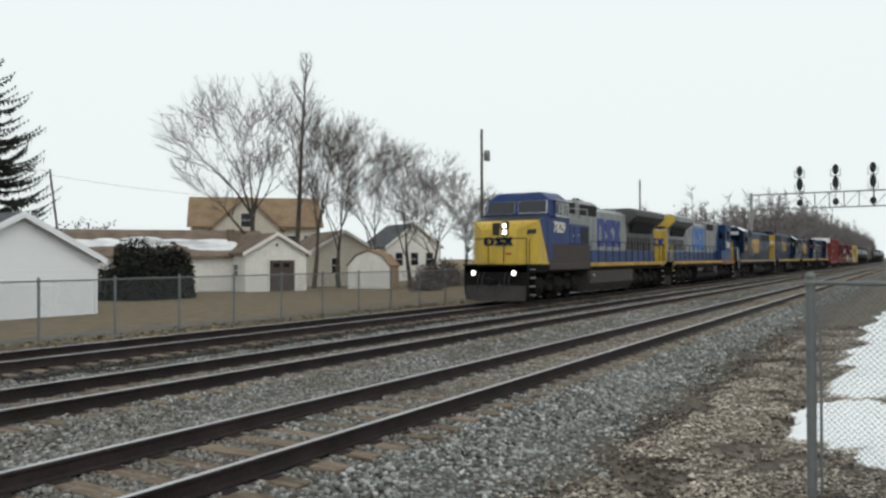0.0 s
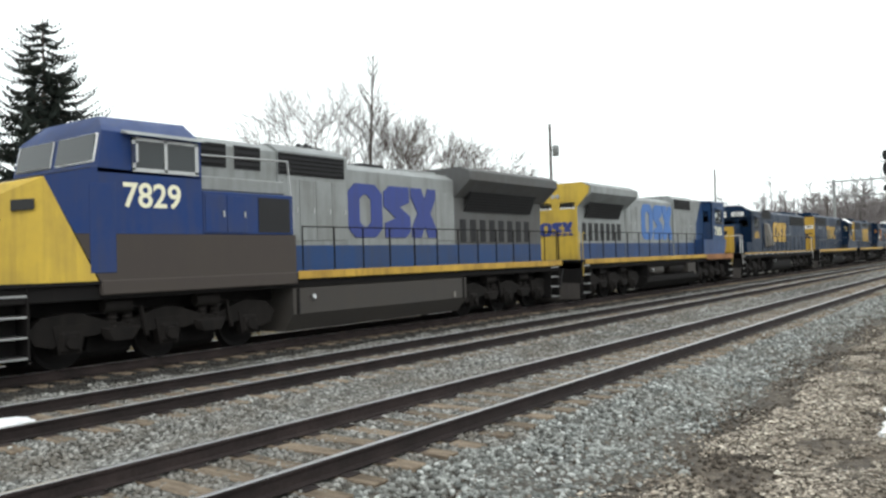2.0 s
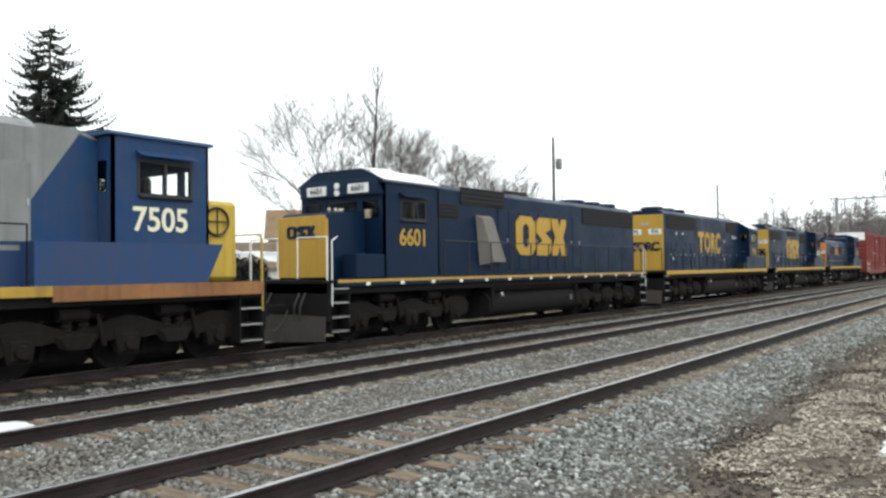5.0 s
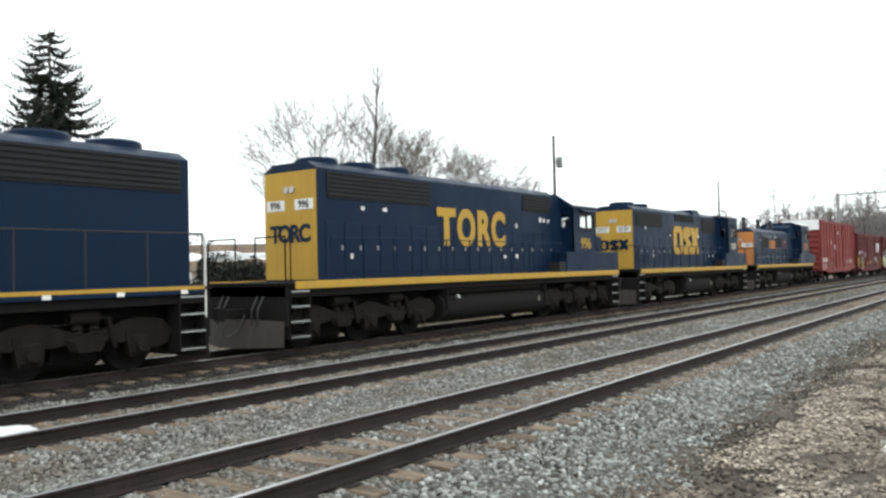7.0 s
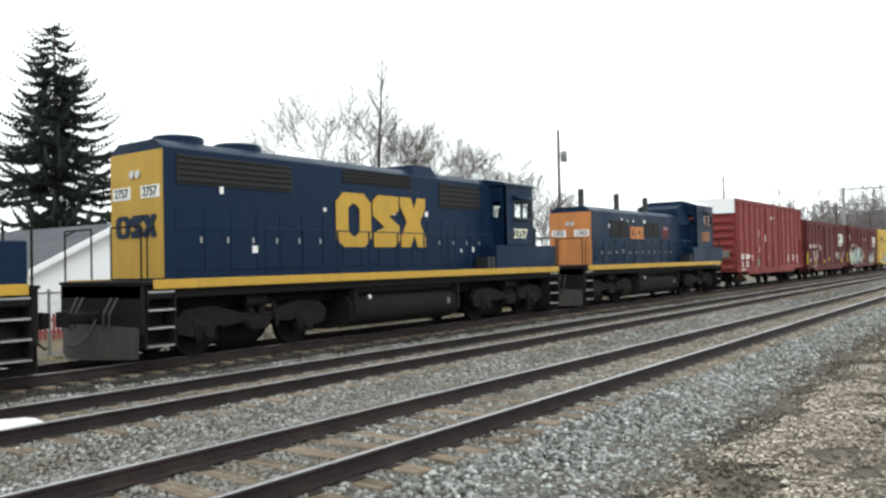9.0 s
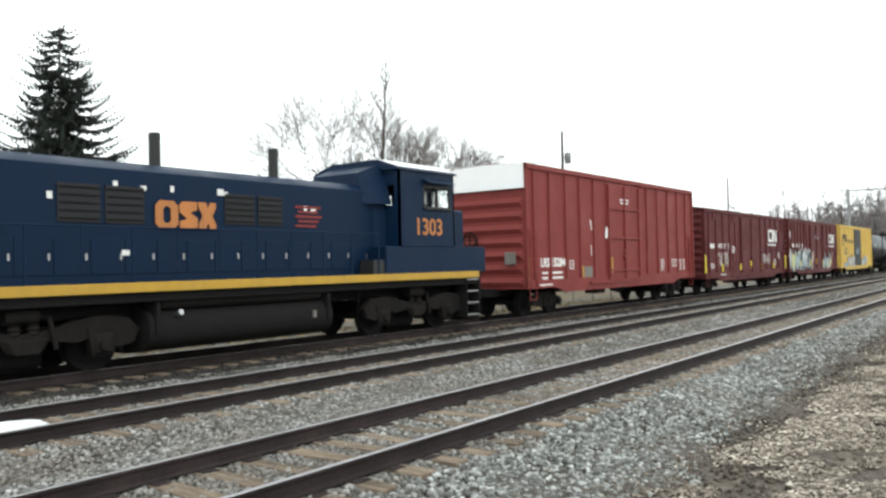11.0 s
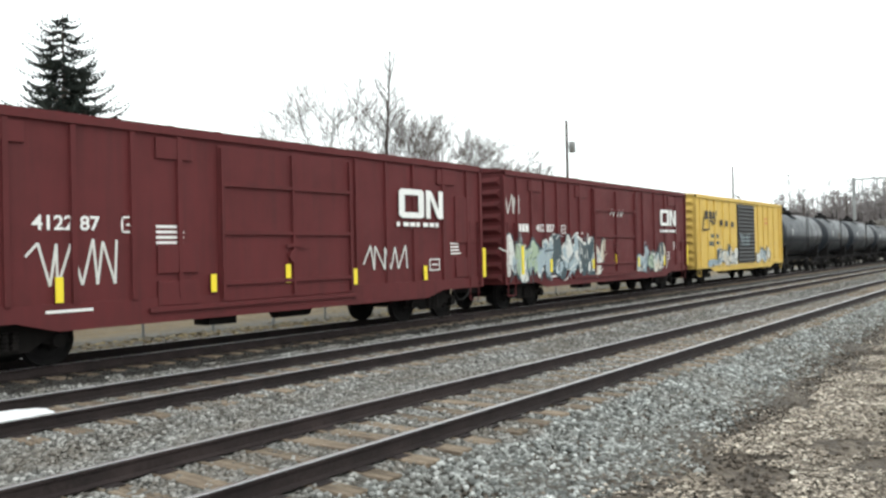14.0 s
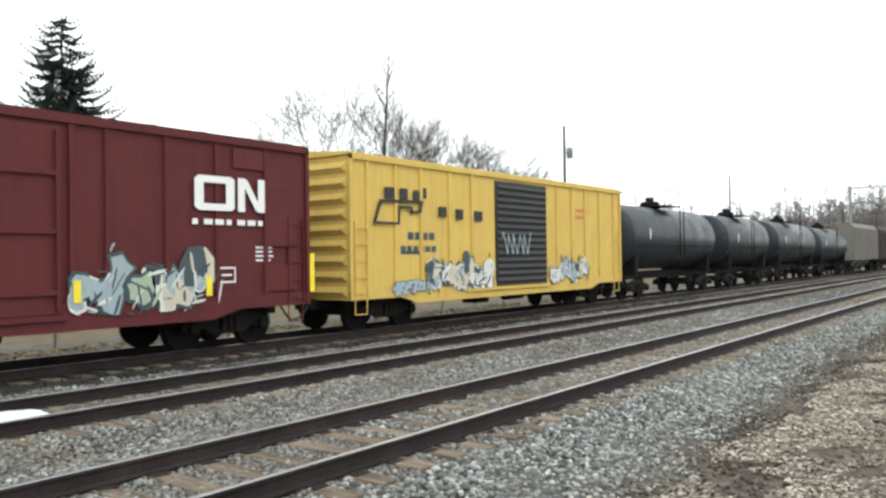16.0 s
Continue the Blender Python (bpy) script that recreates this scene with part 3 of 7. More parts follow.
house = gable_house("farmhouse", "cream two-storey house with tan shingle roof and front gable", (53.6, 60.0), 12.0, 8.5, 5.7, 8.5, M_CREAM, M_TANROOF, gable_to="x", over=0.5, turn=-44)
cg = part("cross_gable", Geo().prism([(1.9, -.3), (8.1, -.3), (8.1, 5.4), (5.0, 8.3), (1.9, 5.4)], "y", -1.3, 4), M_CREAM, house, "cream front gable", smooth=0)
for s in (-1, 1):
    part("roof", Geo().prism([(5.0 + s * 3.6, 4.93), (5.0, 8.3), (5.0, 8.46), (5.0 + s * 3.6, 5.09)], "y", -1.7, 4), M_TANROOF, cg, smooth=0)
window_unit(cg, 4.5, 5.4, .9, 1.3, -1.33)
for k in (.5, 8.9, 10.6):
    window_unit(house, k, 3.2, .9, 1.4, -.03)
wing = gable_house("house_wing", "low cream house wing with brown roof and two windows", (51.2, 43.6), 6.2, 9, 2.8, 4.6, M_CREAM, M_BROWNROOF, over=0.35, turn=-34)
for k in (2.0, 4.2):
    window_unit(wing, k, 1.15, .75, 1.2, -.03)
far_house = gable_house("white_house", "white wooden house partly hidden behind bare trees", (67.5, 47), 6, 8, 3.6, 5.9, M_OLDWHITE, M_SHINGLE, over=0.3, turn=-35)
for k in (.9, 2.6, 4.3):
    window_unit(far_house, k, 1.6, .8, 1.3, -.03)


def barn_shed():
    b = thing("garden_shed", "small white barn-style garden shed with tan side", "shed", (48.9, 37.7, GZ), turn=-72)
    w, d = 3.3, 2.6
    prof = [(0, 0), (w, 0), (w, 1.75), (w * .8, 2.5), (w / 2, 2.85), (w * .2, 2.5), (0, 1.75)]
    part("wall", Geo().prism(prof, "y", 0, .08), M_OLDWHITE, b, smooth=0)
    part("back_wall", Geo().prism(prof, "y", d - .08, d), M_TANWOOD, b, smooth=0)
    part("side_wall", Geo().box(w - .06, w, .08, d - .08, 0, 1.75), M_TANWOOD, b, "tan plywood side", smooth=0)
    part("side_wall", Geo().box(0, .06, .08, d - .08, 0, 1.75), M_TANWOOD, b, smooth=0)
    edge = [(w + .08, 1.72), (w * .81, 2.54), (w / 2, 2.92), (w * .19, 2.54), (-.08, 1.72)]
    for p, q in zip(edge, edge[1:]):
        part("roof", Geo().hull([(x, y, z + k) for (x, z) in (p, q) for y in (-.12, d + .12) for k in (0, .07)]), M_TANROOF, b, "tan shingled roof slope", smooth=0)
    dd = Geo().box(.75, w - .75, -.04, .0, .1, 1.8, .01)
    dr = part("door", dd, M_OLDWHITE, b, "white double door")
    tr = Geo().box(.7, w - .7, -.06, -.035, 1.8, 1.88).box(w / 2 - .02, w / 2 + .02, -.06, -.035, .1, 1.8)
    for k in range(2):
        x0, x1 = (.78, w / 2 - .05) if k == 0 else (w / 2 + .05, w - .78)
        tr.hull([(x0, -.055, .2), (x0 + .07, -.055, .2), (x1, -.055, 1.7), (x1 - .07, -.055, 1.7), (x0, -.04, .2), (x1, -.04, 1.7)])
    part("trim", tr, M_OLDWHITE, dr, smooth=0)


barn_shed()


# ---- plants ----
def limb(V, F, p, q, r0, r1, seg):
    d = (q - p)
    if d.length < 1e-5:
        return
    m = d.to_track_quat("Z", "Y").to_matrix()
    n = len(V)
    for c, r in ((p, r0), (q, r1)):
        for i in range(seg):
            a = 2 * math.pi * i / seg
            V.append(c + m @ Vector((r * math.cos(a), r * math.sin(a), 0)))
    for i in range(seg):
        F.append((n + i, n + (i + 1) % seg, n + seg + (i + 1) % seg, n + seg + i))


def bare_tree(name, label, at, height, seed, spread=0.5, trunk=0.25, forks=3, depth=4, fine=.0105):
    """Leafless tree: each limb bends, forks and ends in fine twigs."""
    rng = random.Random(seed)
    tv, tf, cv, cf = [], [], [], []

    def grow(p, d, length, r, level):
        n = 5 if level == 0 else 4
        for k in range(n):
            bend = Vector((rng.uniform(-1, 1), rng.uniform(-1, 1), rng.uniform(-.55, .75))) * (.07 + .07 * level)
            d = (d + bend).normalized()
            q = p + d * (length / n)
            r2 = r * (1 - .5 * (k + 1) / n / 1.5)
            if level < 2:
                limb(tv, tf, p, q, r, r2, 7)
            else:
                limb(cv, cf, p, q, max(r, fine), max(r2, fine * .85), 4 if level < 4 else 3)
            if level < depth and k >= (2 if level == 0 else 1):
                for _ in range(1 if level < 2 else rng.choice((1, 1, 2))):
                    a = rng.uniform(0, 6.283)
                    ax = Vector((math.cos(a), math.sin(a), 0))
                    tilt = spread * rng.uniform(.8, 1.5)
                    nd = (d + ax * tilt).normalized()
                    keep = rng.uniform(.5, .78)
                    grow(q, nd, length * keep, r2 * rng.uniform(.45, .62), level + 1)
            p, r = q, r2
        if level < depth:
            a0 = rng.uniform(0, 6.283)
            m = forks if level == 0 else 2
            for f in range(m):
                a = a0 + 6.283 * f / m + rng.uniform(-.4, .4)
                grow(p, (d + Vector((math.cos(a), math.sin(a), 0)) * spread * rng.uniform(.6, 1.0)).normalized(), length * (.78 if level == 0 else .66), r * .72, level + 1)
    grow(Vector((0, 0, -.3)), Vector((0, 0, 1)), height * .34, trunk, 0)
    s = height / max(v.z for v in cv)
    tr = thing(name, label, "tree", (at[0], at[1], GZ), "bare trees behind the sheds")
    part("trunk", raw_mesh("trunk", [v * s for v in tv], tf, M_BARK, True), M_BARK, tr)
    part("crown", raw_mesh("crown", [v * s for v in cv], cf, M_TWIG), M_TWIG, tr, "bare twigs")
    return tr


def slim_tree():
    """Tall straight leafless tree whose short limbs climb steeply."""
    rng = random.Random(5)
    tv, tf, cv, cf = [], [], [], []
    H, tip = 18.4, Vector((1.7, .2, 18.4))
    at = lambda f: tip * f + Vector((.22 * math.sin(f * 7), .18 * math.sin(f * 5 + 1), 0)) * (1 - f)
    for k in range(14):
        a, b = k / 14, (k + 1) / 14
        limb(tv, tf, at(a) - Vector((0, 0, .3 * (k == 0))), at(b), .2 * (1 - a) ** .8 + .025, .2 * (1 - b) ** .8 + .025, 8)
    for k in range(34):
        f = .32 + .66 * (k + rng.random()) / 34
        p, a = at(f), rng.uniform(0, 6.283)
        L = (1.02 - f) * 5.6 + .45
        d = Vector((math.cos(a), math.sin(a), rng.uniform(1.1, 2.0))).normalized()
        for n in range(4):
            q = p + d * L / 4
            limb(cv, cf, p, q, .04 - .007 * n, .033 - .007 * n, 4)
            for _ in range(3):
                e = (d + Vector((rng.uniform(-1, 1), rng.uniform(-1, 1), rng.uniform(-.2, .8))) * .8).normalized()
                m = q + e * L * rng.uniform(.12, .3)
                limb(cv, cf, q, m, .014, .01, 3)
                limb(cv, cf, q.lerp(m, .5), m + Vector((rng.uniform(-.3, .3), rng.uniform(-.3, .3), rng.uniform(0, .3))), .011, .008, 3)
            p, d = q, (d + Vector((rng.uniform(-.2, .2), rng.uniform(-.2, .2), .15))).normalized()
    tr = thing("bare_tree", "tall slim leafless tree beside the shed", "tree", (46.8, 41.2, GZ), "bare trees behind the sheds")
    part("trunk", raw_mesh("trunk", tv, tf, M_BARK, True), M_BARK, tr)
    part("crown", raw_mesh("crown", cv, cf, M_TWIG), M_TWIG, tr, "bare twigs")


bare_tree("bare_tree", "broad leafless tree with a spreading crown", (45.8, 44.4), 16.6, 44, .58, .36, forks=4, fine=.013)
slim_tree()
bare_tree("bare_tree", "leafless tree with upright branches", (48.4, 40.6), 14.6, 46, .42, .2, forks=3)
bare_tree("bare_tree", "leafless tree with upright branches", (50.2, 39.6), 13.8, 8, .5, .2, forks=3)
bare_tree("bare_tree", "leafless tree in a thicket behind the garden shed", (52.4, 37.6), 13.0, 21, .5, .2, forks=3)
bare_tree("bare_tree", "leafless tree in a thicket behind the garden shed", (55.0, 36.0), 12.2, 40, .5, .2, forks=3)
bare_tree("bare_tree", "small leafless tree at the thicket's edge", (55.6, 34.2), 10.2, 52, .65, .18, forks=4)
bare_tree("bare_tree", "small leafless tree at the thicket's edge", (58.0, 32.6), 8.2, 63, .75, .15, forks=4)
bare_tree("bare_tree", "distant leafless tree behind the train", (120, 48), 11, 71, .6, .2, forks=4)


def spruce():
    rng = random.Random(8)
    H = 18.6
    t = thing("spruce_tree", "tall dark green spruce with drooping branches", "tree", (26.75, 50.6, GZ))
    part("trunk", Geo().tube((0, 0, -.3), (0, 0, H - .2), .34, .03, 10), M_BARK, t)
    V, F, bv, bf = [], [], [], []
    z = 1.2
    while z < H - .3:
        k = (H - z) / H
        reach = 7.9 * k ** .58
        for i in range(10 if k > .15 else 7):
            a = rng.uniform(0, 6.283)
            L = reach * rng.choice((.45, .7, .9, 1.0)) * rng.uniform(.85, 1.05)
            p = Vector((0, 0, z))
            out = Vector((math.cos(a), math.sin(a), 0))
            side = Vector((-out.y, out.x, 0))
            n = max(4, int(L / .22))
            prev = p
            for j in range(1, n + 1):
                f = j / n
                drop = -L * .3 * math.sin(f * 2.0) + L * .26 * f * f
                q = p + out * (L * f) + Vector((0, 0, drop))
                limb(bv, bf, prev, q, .035 * (1 - f) + .008, .03 * (1 - f) + .006, 3)
                if f > .12:
                    w = min(.95, .3 * L * (1 - f) + .12) * rng.uniform(.7, 1.1)
                    for s in (-1, 1):
                        for m in range(3):
                            tip = q + side * (s * w * rng.uniform(.45, 1)) + out * rng.uniform(.05, .35) * w + Vector((0, 0, -rng.uniform(.15, .6) * min(w, .8)))
                            wd = out * rng.uniform(.035, .085) + Vector((0, 0, rng.uniform(.02, .08)))
                            b = len(V)
                            mid = (q + tip) / 2 + Vector((0, 0, .06))
                            V.extend([q, mid + wd, tip, mid - wd])
                            F.append((b, b + 1, b + 2, b + 3))
                    b = len(V)
                    hang = q + Vector((rng.uniform(-.08, .08), rng.uniform(-.08, .08), -rng.uniform(.2, .55) * min(1, k + .3)))
                    V.extend([q - side * .08, q + side * .08, hang + side * .03, hang - side * .03])
                    F.append((b, b + 1, b + 2, b + 3))
                prev = q
        z += rng.uniform(.42, .66) * (.7 + k * .5)
    part("branch_wood", raw_mesh("branch_wood", bv, bf, M_BARK), M_BARK, t)
    part("needles", raw_mesh("needles", V, F, M_NEEDLE), M_NEEDLE, t, "dark green needle sprays")


spruce()


def shrub(at, rx, ry, h, seed, label, mat=None, count=5200, size=.1, name="shrub"):
    rng = random.Random(seed)
    t = thing(name, label, "shrub", (at[0], at[1], GZ))
    V, F, sv, sf = [], [], [], []
    for _ in range(60):
        a, e = rng.uniform(0, 6.283), rng.uniform(.3, 1.5)
        limb(sv, sf, Vector((rng.uniform(-.3, .3), rng.uniform(-.3, .3), -.1)), Vector((rx * .85 * math.cos(a) * math.cos(e), ry * .85 * math.sin(a) * math.cos(e), h * .92 * math.sin(e))), .025, .008, 4)
    for _ in range(count):
        a, e, f = rng.uniform(0, 6.283), math.asin(rng.random()), rng.random() ** .35
        k = f * (1 + .28 * noise.noise(Vector((math.cos(a) * 2, math.sin(a) * 2, e * 2 + seed))))
        p = Vector((rx * k * math.cos(a) * math.cos(e) ** .6, ry * k * math.sin(a) * math.cos(e) ** .6, max(.05, h * k * math.sin(e))))
        u = Vector((rng.uniform(-1, 1), rng.uniform(-1, 1), rng.uniform(-.4, 1))).normalized() * size * rng.uniform(.6, 1.5)
        w = u.cross(Vector((rng.uniform(-1, 1), rng.uniform(-1, 1), rng.uniform(-1, 1)))).normalized() * size * .4
        b = len(V)
        V.extend([p - u, p + w, p + u, p - w])
        F.append((b, b + 1, b + 2, b + 3))
    part("branching", raw_mesh("branching", sv, sf, M_BARK), M_BARK, t)
    part("foliage", raw_mesh("foliage", V, F, mat or M_SHRUB), mat or M_SHRUB, t)


shrub((31.2, 38.6), 3.0, 2.2, 3.3, 2, "wide dark evergreen bush beside the sheds", count=18000, size=.13)
shrub((56, 78), 3, 3, 6.5, 5, "dark evergreen bush behind the sheds", count=2500, size=.2)
shrub((60, 36), 3.5, 1.2, 2.2, 6, "brown leafless brush along the lot", M_TWIG, 2500, .12, "brush")
shrub((55, 33.5), 3.5, 1.2, 1.8, 9, "brown leafless brush along the lot", M_TWIG, 2500, .12, "brush")
shrub((48, 30), 2, .6, .7, 12, "low brown winter weeds by the fence", M_TWIG, 900, .1, "brush")
shrub((100, 27), 1.8, 1.8, 7.5, 14, "dark evergreen top behind the train", None, 1500, .2)
shrub((44, 75), 9, 3, 5.5, 31, "far brown treetops behind the sheds", M_TWIG, 2600, .22, "brush")


def distant_woods():
    rng = random.Random(17)
    V, F = [], []
    for _ in range(2000):
        x = rng.uniform(200, 700)
        y = 25 + (x - 200) * .012 + rng.expovariate(1 / 20)
        h = rng.uniform(11, 16) * (1 if rng.random() < .8 else 1.25)
        b = Vector((x, y, -.5))
        top = b + Vector((rng.uniform(-1, 1), rng.uniform(-1, 1), h))
        limb(V, F, b, top, .22, .04, 3)
        for _ in range(16):
            f = rng.uniform(.25, .97)
            p = b.lerp(top, f)
            a = rng.uniform(0, 6.283)
            L = rng.uniform(1.5, 4) * (1.2 - f)
            q = p + Vector((math.cos(a) * L, math.sin(a) * L, L * rng.uniform(.5, 1.2)))
            limb(V, F, p, q, .1, .05, 3)
            for _ in range(2):
                limb(V, F, p.lerp(q, .6), q + Vector((rng.uniform(-1, 1), rng.uniform(-1, 1), rng.uniform(0, 1.2))), .06, .035, 3)
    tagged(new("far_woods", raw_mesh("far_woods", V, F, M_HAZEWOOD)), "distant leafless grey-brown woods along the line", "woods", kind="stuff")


distant_woods()


# ---- poles, fences, signals ----
def pole(name, at, h, label, lean=(0, 0), r=.14, arm=0.0, can=False, lamp=False):
    p = thing(name, label, "pole", (at[0], at[1], GZ), "utility poles along the line")
    top = (lean[0], lean[1], h)
    part("mast", Geo().tube((0, 0, -.3), top, r, r * .65, 10), M_POLE, p)
    if arm:
        part("crossarm", Geo().box(-.06, .06, -arm, arm, h - .75, h - .62, .01), M_POLE, p)
        for k in (-.9, -.4, .4, .9):
            part("insulator", Geo().lathe([(.03, 0), (.05, .05), (.03, .14)], (0, arm * k, h - .62), 8, "z"), M_BLACK, p)
    if can:
        part("transformer", Geo().lathe([(.2, 0), (.24, .06), (.24, .75), (.14, .82)], (.32, -.28, h - 2.4), 14, "z"), M_GALV, p, "grey transformer can")
        part("bracket", Geo().box(0, .3, -.3, 0, h - 2.0, h - 1.92), M_GALV, p)
    if lamp:
        part("lamp_arm", Geo().path([(top[0], top[1], h - .4), (top[0] - .8, top[1], h - .1), (top[0] - 1.7, top[1], h - .3)], .03), M_GALV, p)
        part("lamp_head", Geo().box(top[0] - 2.2, top[0] - 1.6, top[1] - .12, top[1] + .12, h - .42, h - .26, .04), M_GALV, p)
    return p


pole("utility_pole", (53.1, 28.3), 12.0, "brown wooden utility pole carrying a transformer can", can=True, lean=(.1, .05))
pole("utility_pole", (50.3, 75.0), 11.5, "leaning wooden utility pole with a street lamp", lean=(-1.2, .6), lamp=True)
pole("utility_pole", (98, 30), 12, "distant wooden utility pole")
pole("utility_pole", (142, 32), 10.5, "distant wooden utility pole with crossarm", arm=1.1)
pole("utility_pole", (150, 27), 11, "distant wooden utility pole with crossarm", arm=1.1)
pole("utility_pole", (205, 30), 12, "distant wooden utility pole", arm=1.1)


def wire(p, q, sag, name="overhead_wire"):
    pts = [Vector(p).lerp(Vector(q), i / 14) - Vector((0, 0, sag * 4 * (i / 14) * (1 - i / 14))) for i in range(15)]
    V, F = [], []
    for v in pts:
        V += [v + Vector((0, 0, .018)), v + Vector((.016, .016, -.01)), v + Vector((-.016, -.016, -.01))]
    for i in range(14):
        F += [(3 * i + k, 3 * i + (k + 1) % 3, 3 * i + 3 + (k + 1) % 3, 3 * i + 3 + k) for k in range(3)]
    tagged(part(name, raw_mesh(name, V, F, M_BLACK), M_BLACK), "thin black overhead wire", "wire")


wire((49.1, 75.6, 10.3), (18, 62, 8.6), .8)
wire((49.1, 75.6, 10.5), (74, 60, 9.0), .8)


def chain_link(name, label, x0, y0, x1, y1, h, step, mesh, wire_r, group=""):
    """Fence from one end to the other: posts, top rail and a woven diamond mesh."""
    L = math.hypot(x1 - x0, y1 - y0)
    f = thing(name, label, "fence", (x0, y0, 0), turn=math.degrees(math.atan2(y1 - y0, x1 - x0)))
    zb = ground_z(y0)
    n = round(L / step)
    post = Geo().tube((0, 0, zb - .2), (0, 0, zb + h), .03 if h < 1.7 else .038, seg=10).lathe([(.04, 0), (.045, .03), (.02, .07)], (0, 0, zb + h), 10, "z").mesh("post", M_OLDGALV)
    for i in range(n + 1):
        o = new("post", post)
        o.parent = f
        o.matrix_basis = pose(L * i / n, 0, 0)
    part("top_rail", Geo().tube((0, 0, zb + h - .03), (L, 0, zb + h - .03), .021, seg=8), M_OLDGALV, f)
    V, F = [], []
    hh = h - .06
    k = -math.ceil(hh / mesh)
    while k * mesh < L:
        for s in (1, -1):
            a, b = k * mesh, k * mesh + hh
            lo, hi = max(a, 0), min(b, L)
            if hi > lo:
                zl, zh = (lo - a, hi - a) if s == 1 else (hh - (lo - a), hh - (hi - a))
                limb(V, F, Vector((lo, s * wire_r, zb + .03 + zl)), Vector((hi, s * wire_r, zb + .03 + zh)), wire_r, wire_r, 3)
        k += 1
    part("mesh_wire", raw_mesh("mesh_wire", V, F, M_OLDGALV), M_OLDGALV, f, "woven wire mesh")
    return f


chain_link("chain_link_fence", "grey galvanised chain-link fence along the back lots", 3.5, 20.9, 62, 20.9, 1.72, 2.45, .06, .0022)
near_fence = chain_link("chain_link_fence", "tall galvanised chain-link fence ending at a corner post", 7.85, 0.86, 7.1, -9, 1.95, 2.6, .052, .0019)
part("tension_bar", Geo().box(.07, .09, -.012, .012, -.3, 1.45), M_OLDGALV, near_fence)
part("corner_post", Geo().tube((0, 0, -.6), (0, 0, 1.53), .042, seg=14).lathe([(.05, 0), (.055, .03), (.03, .06), (.012, .075)], (0, 0, 1.53), 14, "z"), M_OLDGALV, near_fence, "thick end post with domed cap")
for z in (-.1, .35, .8, 1.25):
    part("clamp", Geo().tube((0, 0, z), (0, 0, z + .025), .048, seg=14), M_OLDGALV, near_fence)


def bench(at, turn):
    b = thing("picket_fence_piece", "short red wooden picket fence by the garage", "fence", (at[0], at[1], GZ), turn=turn)
    pk = Geo().hull([(x, y, z) for x in (-.05, .05) for y in (-.012, .012) for z in (0, .78)] + [(0, -.012, .86), (0, .012, .86)]).mesh("picket", M_RED)
    for i in range(14):
        o = new("picket", pk)
        o.parent = b
        o.matrix_basis = pose(i * .15, 0, .04)
    for z in (.25, .62):
        part("rail", Geo().box(-.08, 2.05, .012, .05, z, z + .08), M_RED, b)


bench((12.1, 25.6), 4)
bin_ = thing("storage_box", "grey-green plastic storage box by the garage", "box", (14.5, 26.6, GZ))
part("body", Geo().box(0, .85, 0, .5, 0, .45, .03), M_TANKGREY, bin_)
part("lid", Geo().box(-.03, .88, -.03, .53, .45, .52, .02), M_SHINGLE, bin_)


def signal_gantry():
    g = thing("signal_bridge", "grey steel signal bridge spanning the tracks with black signal heads", "signal bridge", (127, .5, .4))
    z0, z1 = 8.55, 10.75
    for y in (21.4, -2.5):
        for x in (-.45, .45):
            part("leg", Geo().box(x - .1, x + .1, y - .12, y + .12, -.5, z1 + (.3 if y > 0 else 0), .01), M_GALV, g)
        lg = Geo()
        for i in range(9):
            lg.tube((-.45, y, i * 1.15), (.45, y, i * 1.15 + 1.15), .03, seg=5)
        part("leg_bracing", lg, M_GALV, g)
    for x in (-.45, .45):
        for z in (z0, z1):
            part("chord", Geo().box(x - .07, x + .07, -2.5, 21.4, z - .07, z + .07), M_GALV, g)
        w = Geo()
        y, up = -2.5, True
        while y < 21.3:
            w.tube((x, y, z0), (x, y, z1), .045, seg=5)
            w.tube((x, y, z0 if up else z1), (x, min(21.4, y + 1.9), z1 if up else z0), .025, seg=5)
            y += 1.9
            up = not up
        part("lattice", w, M_GALV, g)
    for y in (14.6, 9.9, 5.2):
        part("signal_mast", Geo().tube((-.6, y, z0 - .2), (-.6, y, 14.6), .06, seg=8), M_GALV, g)
        for z, hh in ((13.9, .75), (12.0, .95), (9.3, .5)):
            hd = part("signal_head", Geo().prism([(y + .42 * math.cos(a), z + hh * math.sin(a)) for a in (2 * math.pi * i / 16 for i in range(16))], "x", -.85, -.75), M_BLACK, g, "black oval signal target")
            for k in (-.5, 0, .5):
                part("hood", Geo().tube((-.85, y, z + k * hh), (-1.15, y, z + k * hh), .13, .12, 10), M_BLACK, hd)
        for zz in (11.0, 13.0):
            pf = part("platform", Geo().box(-1.3, -.5, y - .65, y + .65, zz - .06, zz), M_GALV, g, smooth=0)
            for yy in (y - .62, y + .62):
                part("guard_rail", Geo().path([(-1.25, yy, zz), (-1.25, yy, zz + 1.0), (-.55, yy, zz + 1.0), (-.55, yy, zz)], .03, 5), M_GALV, pf)


signal_gantry()


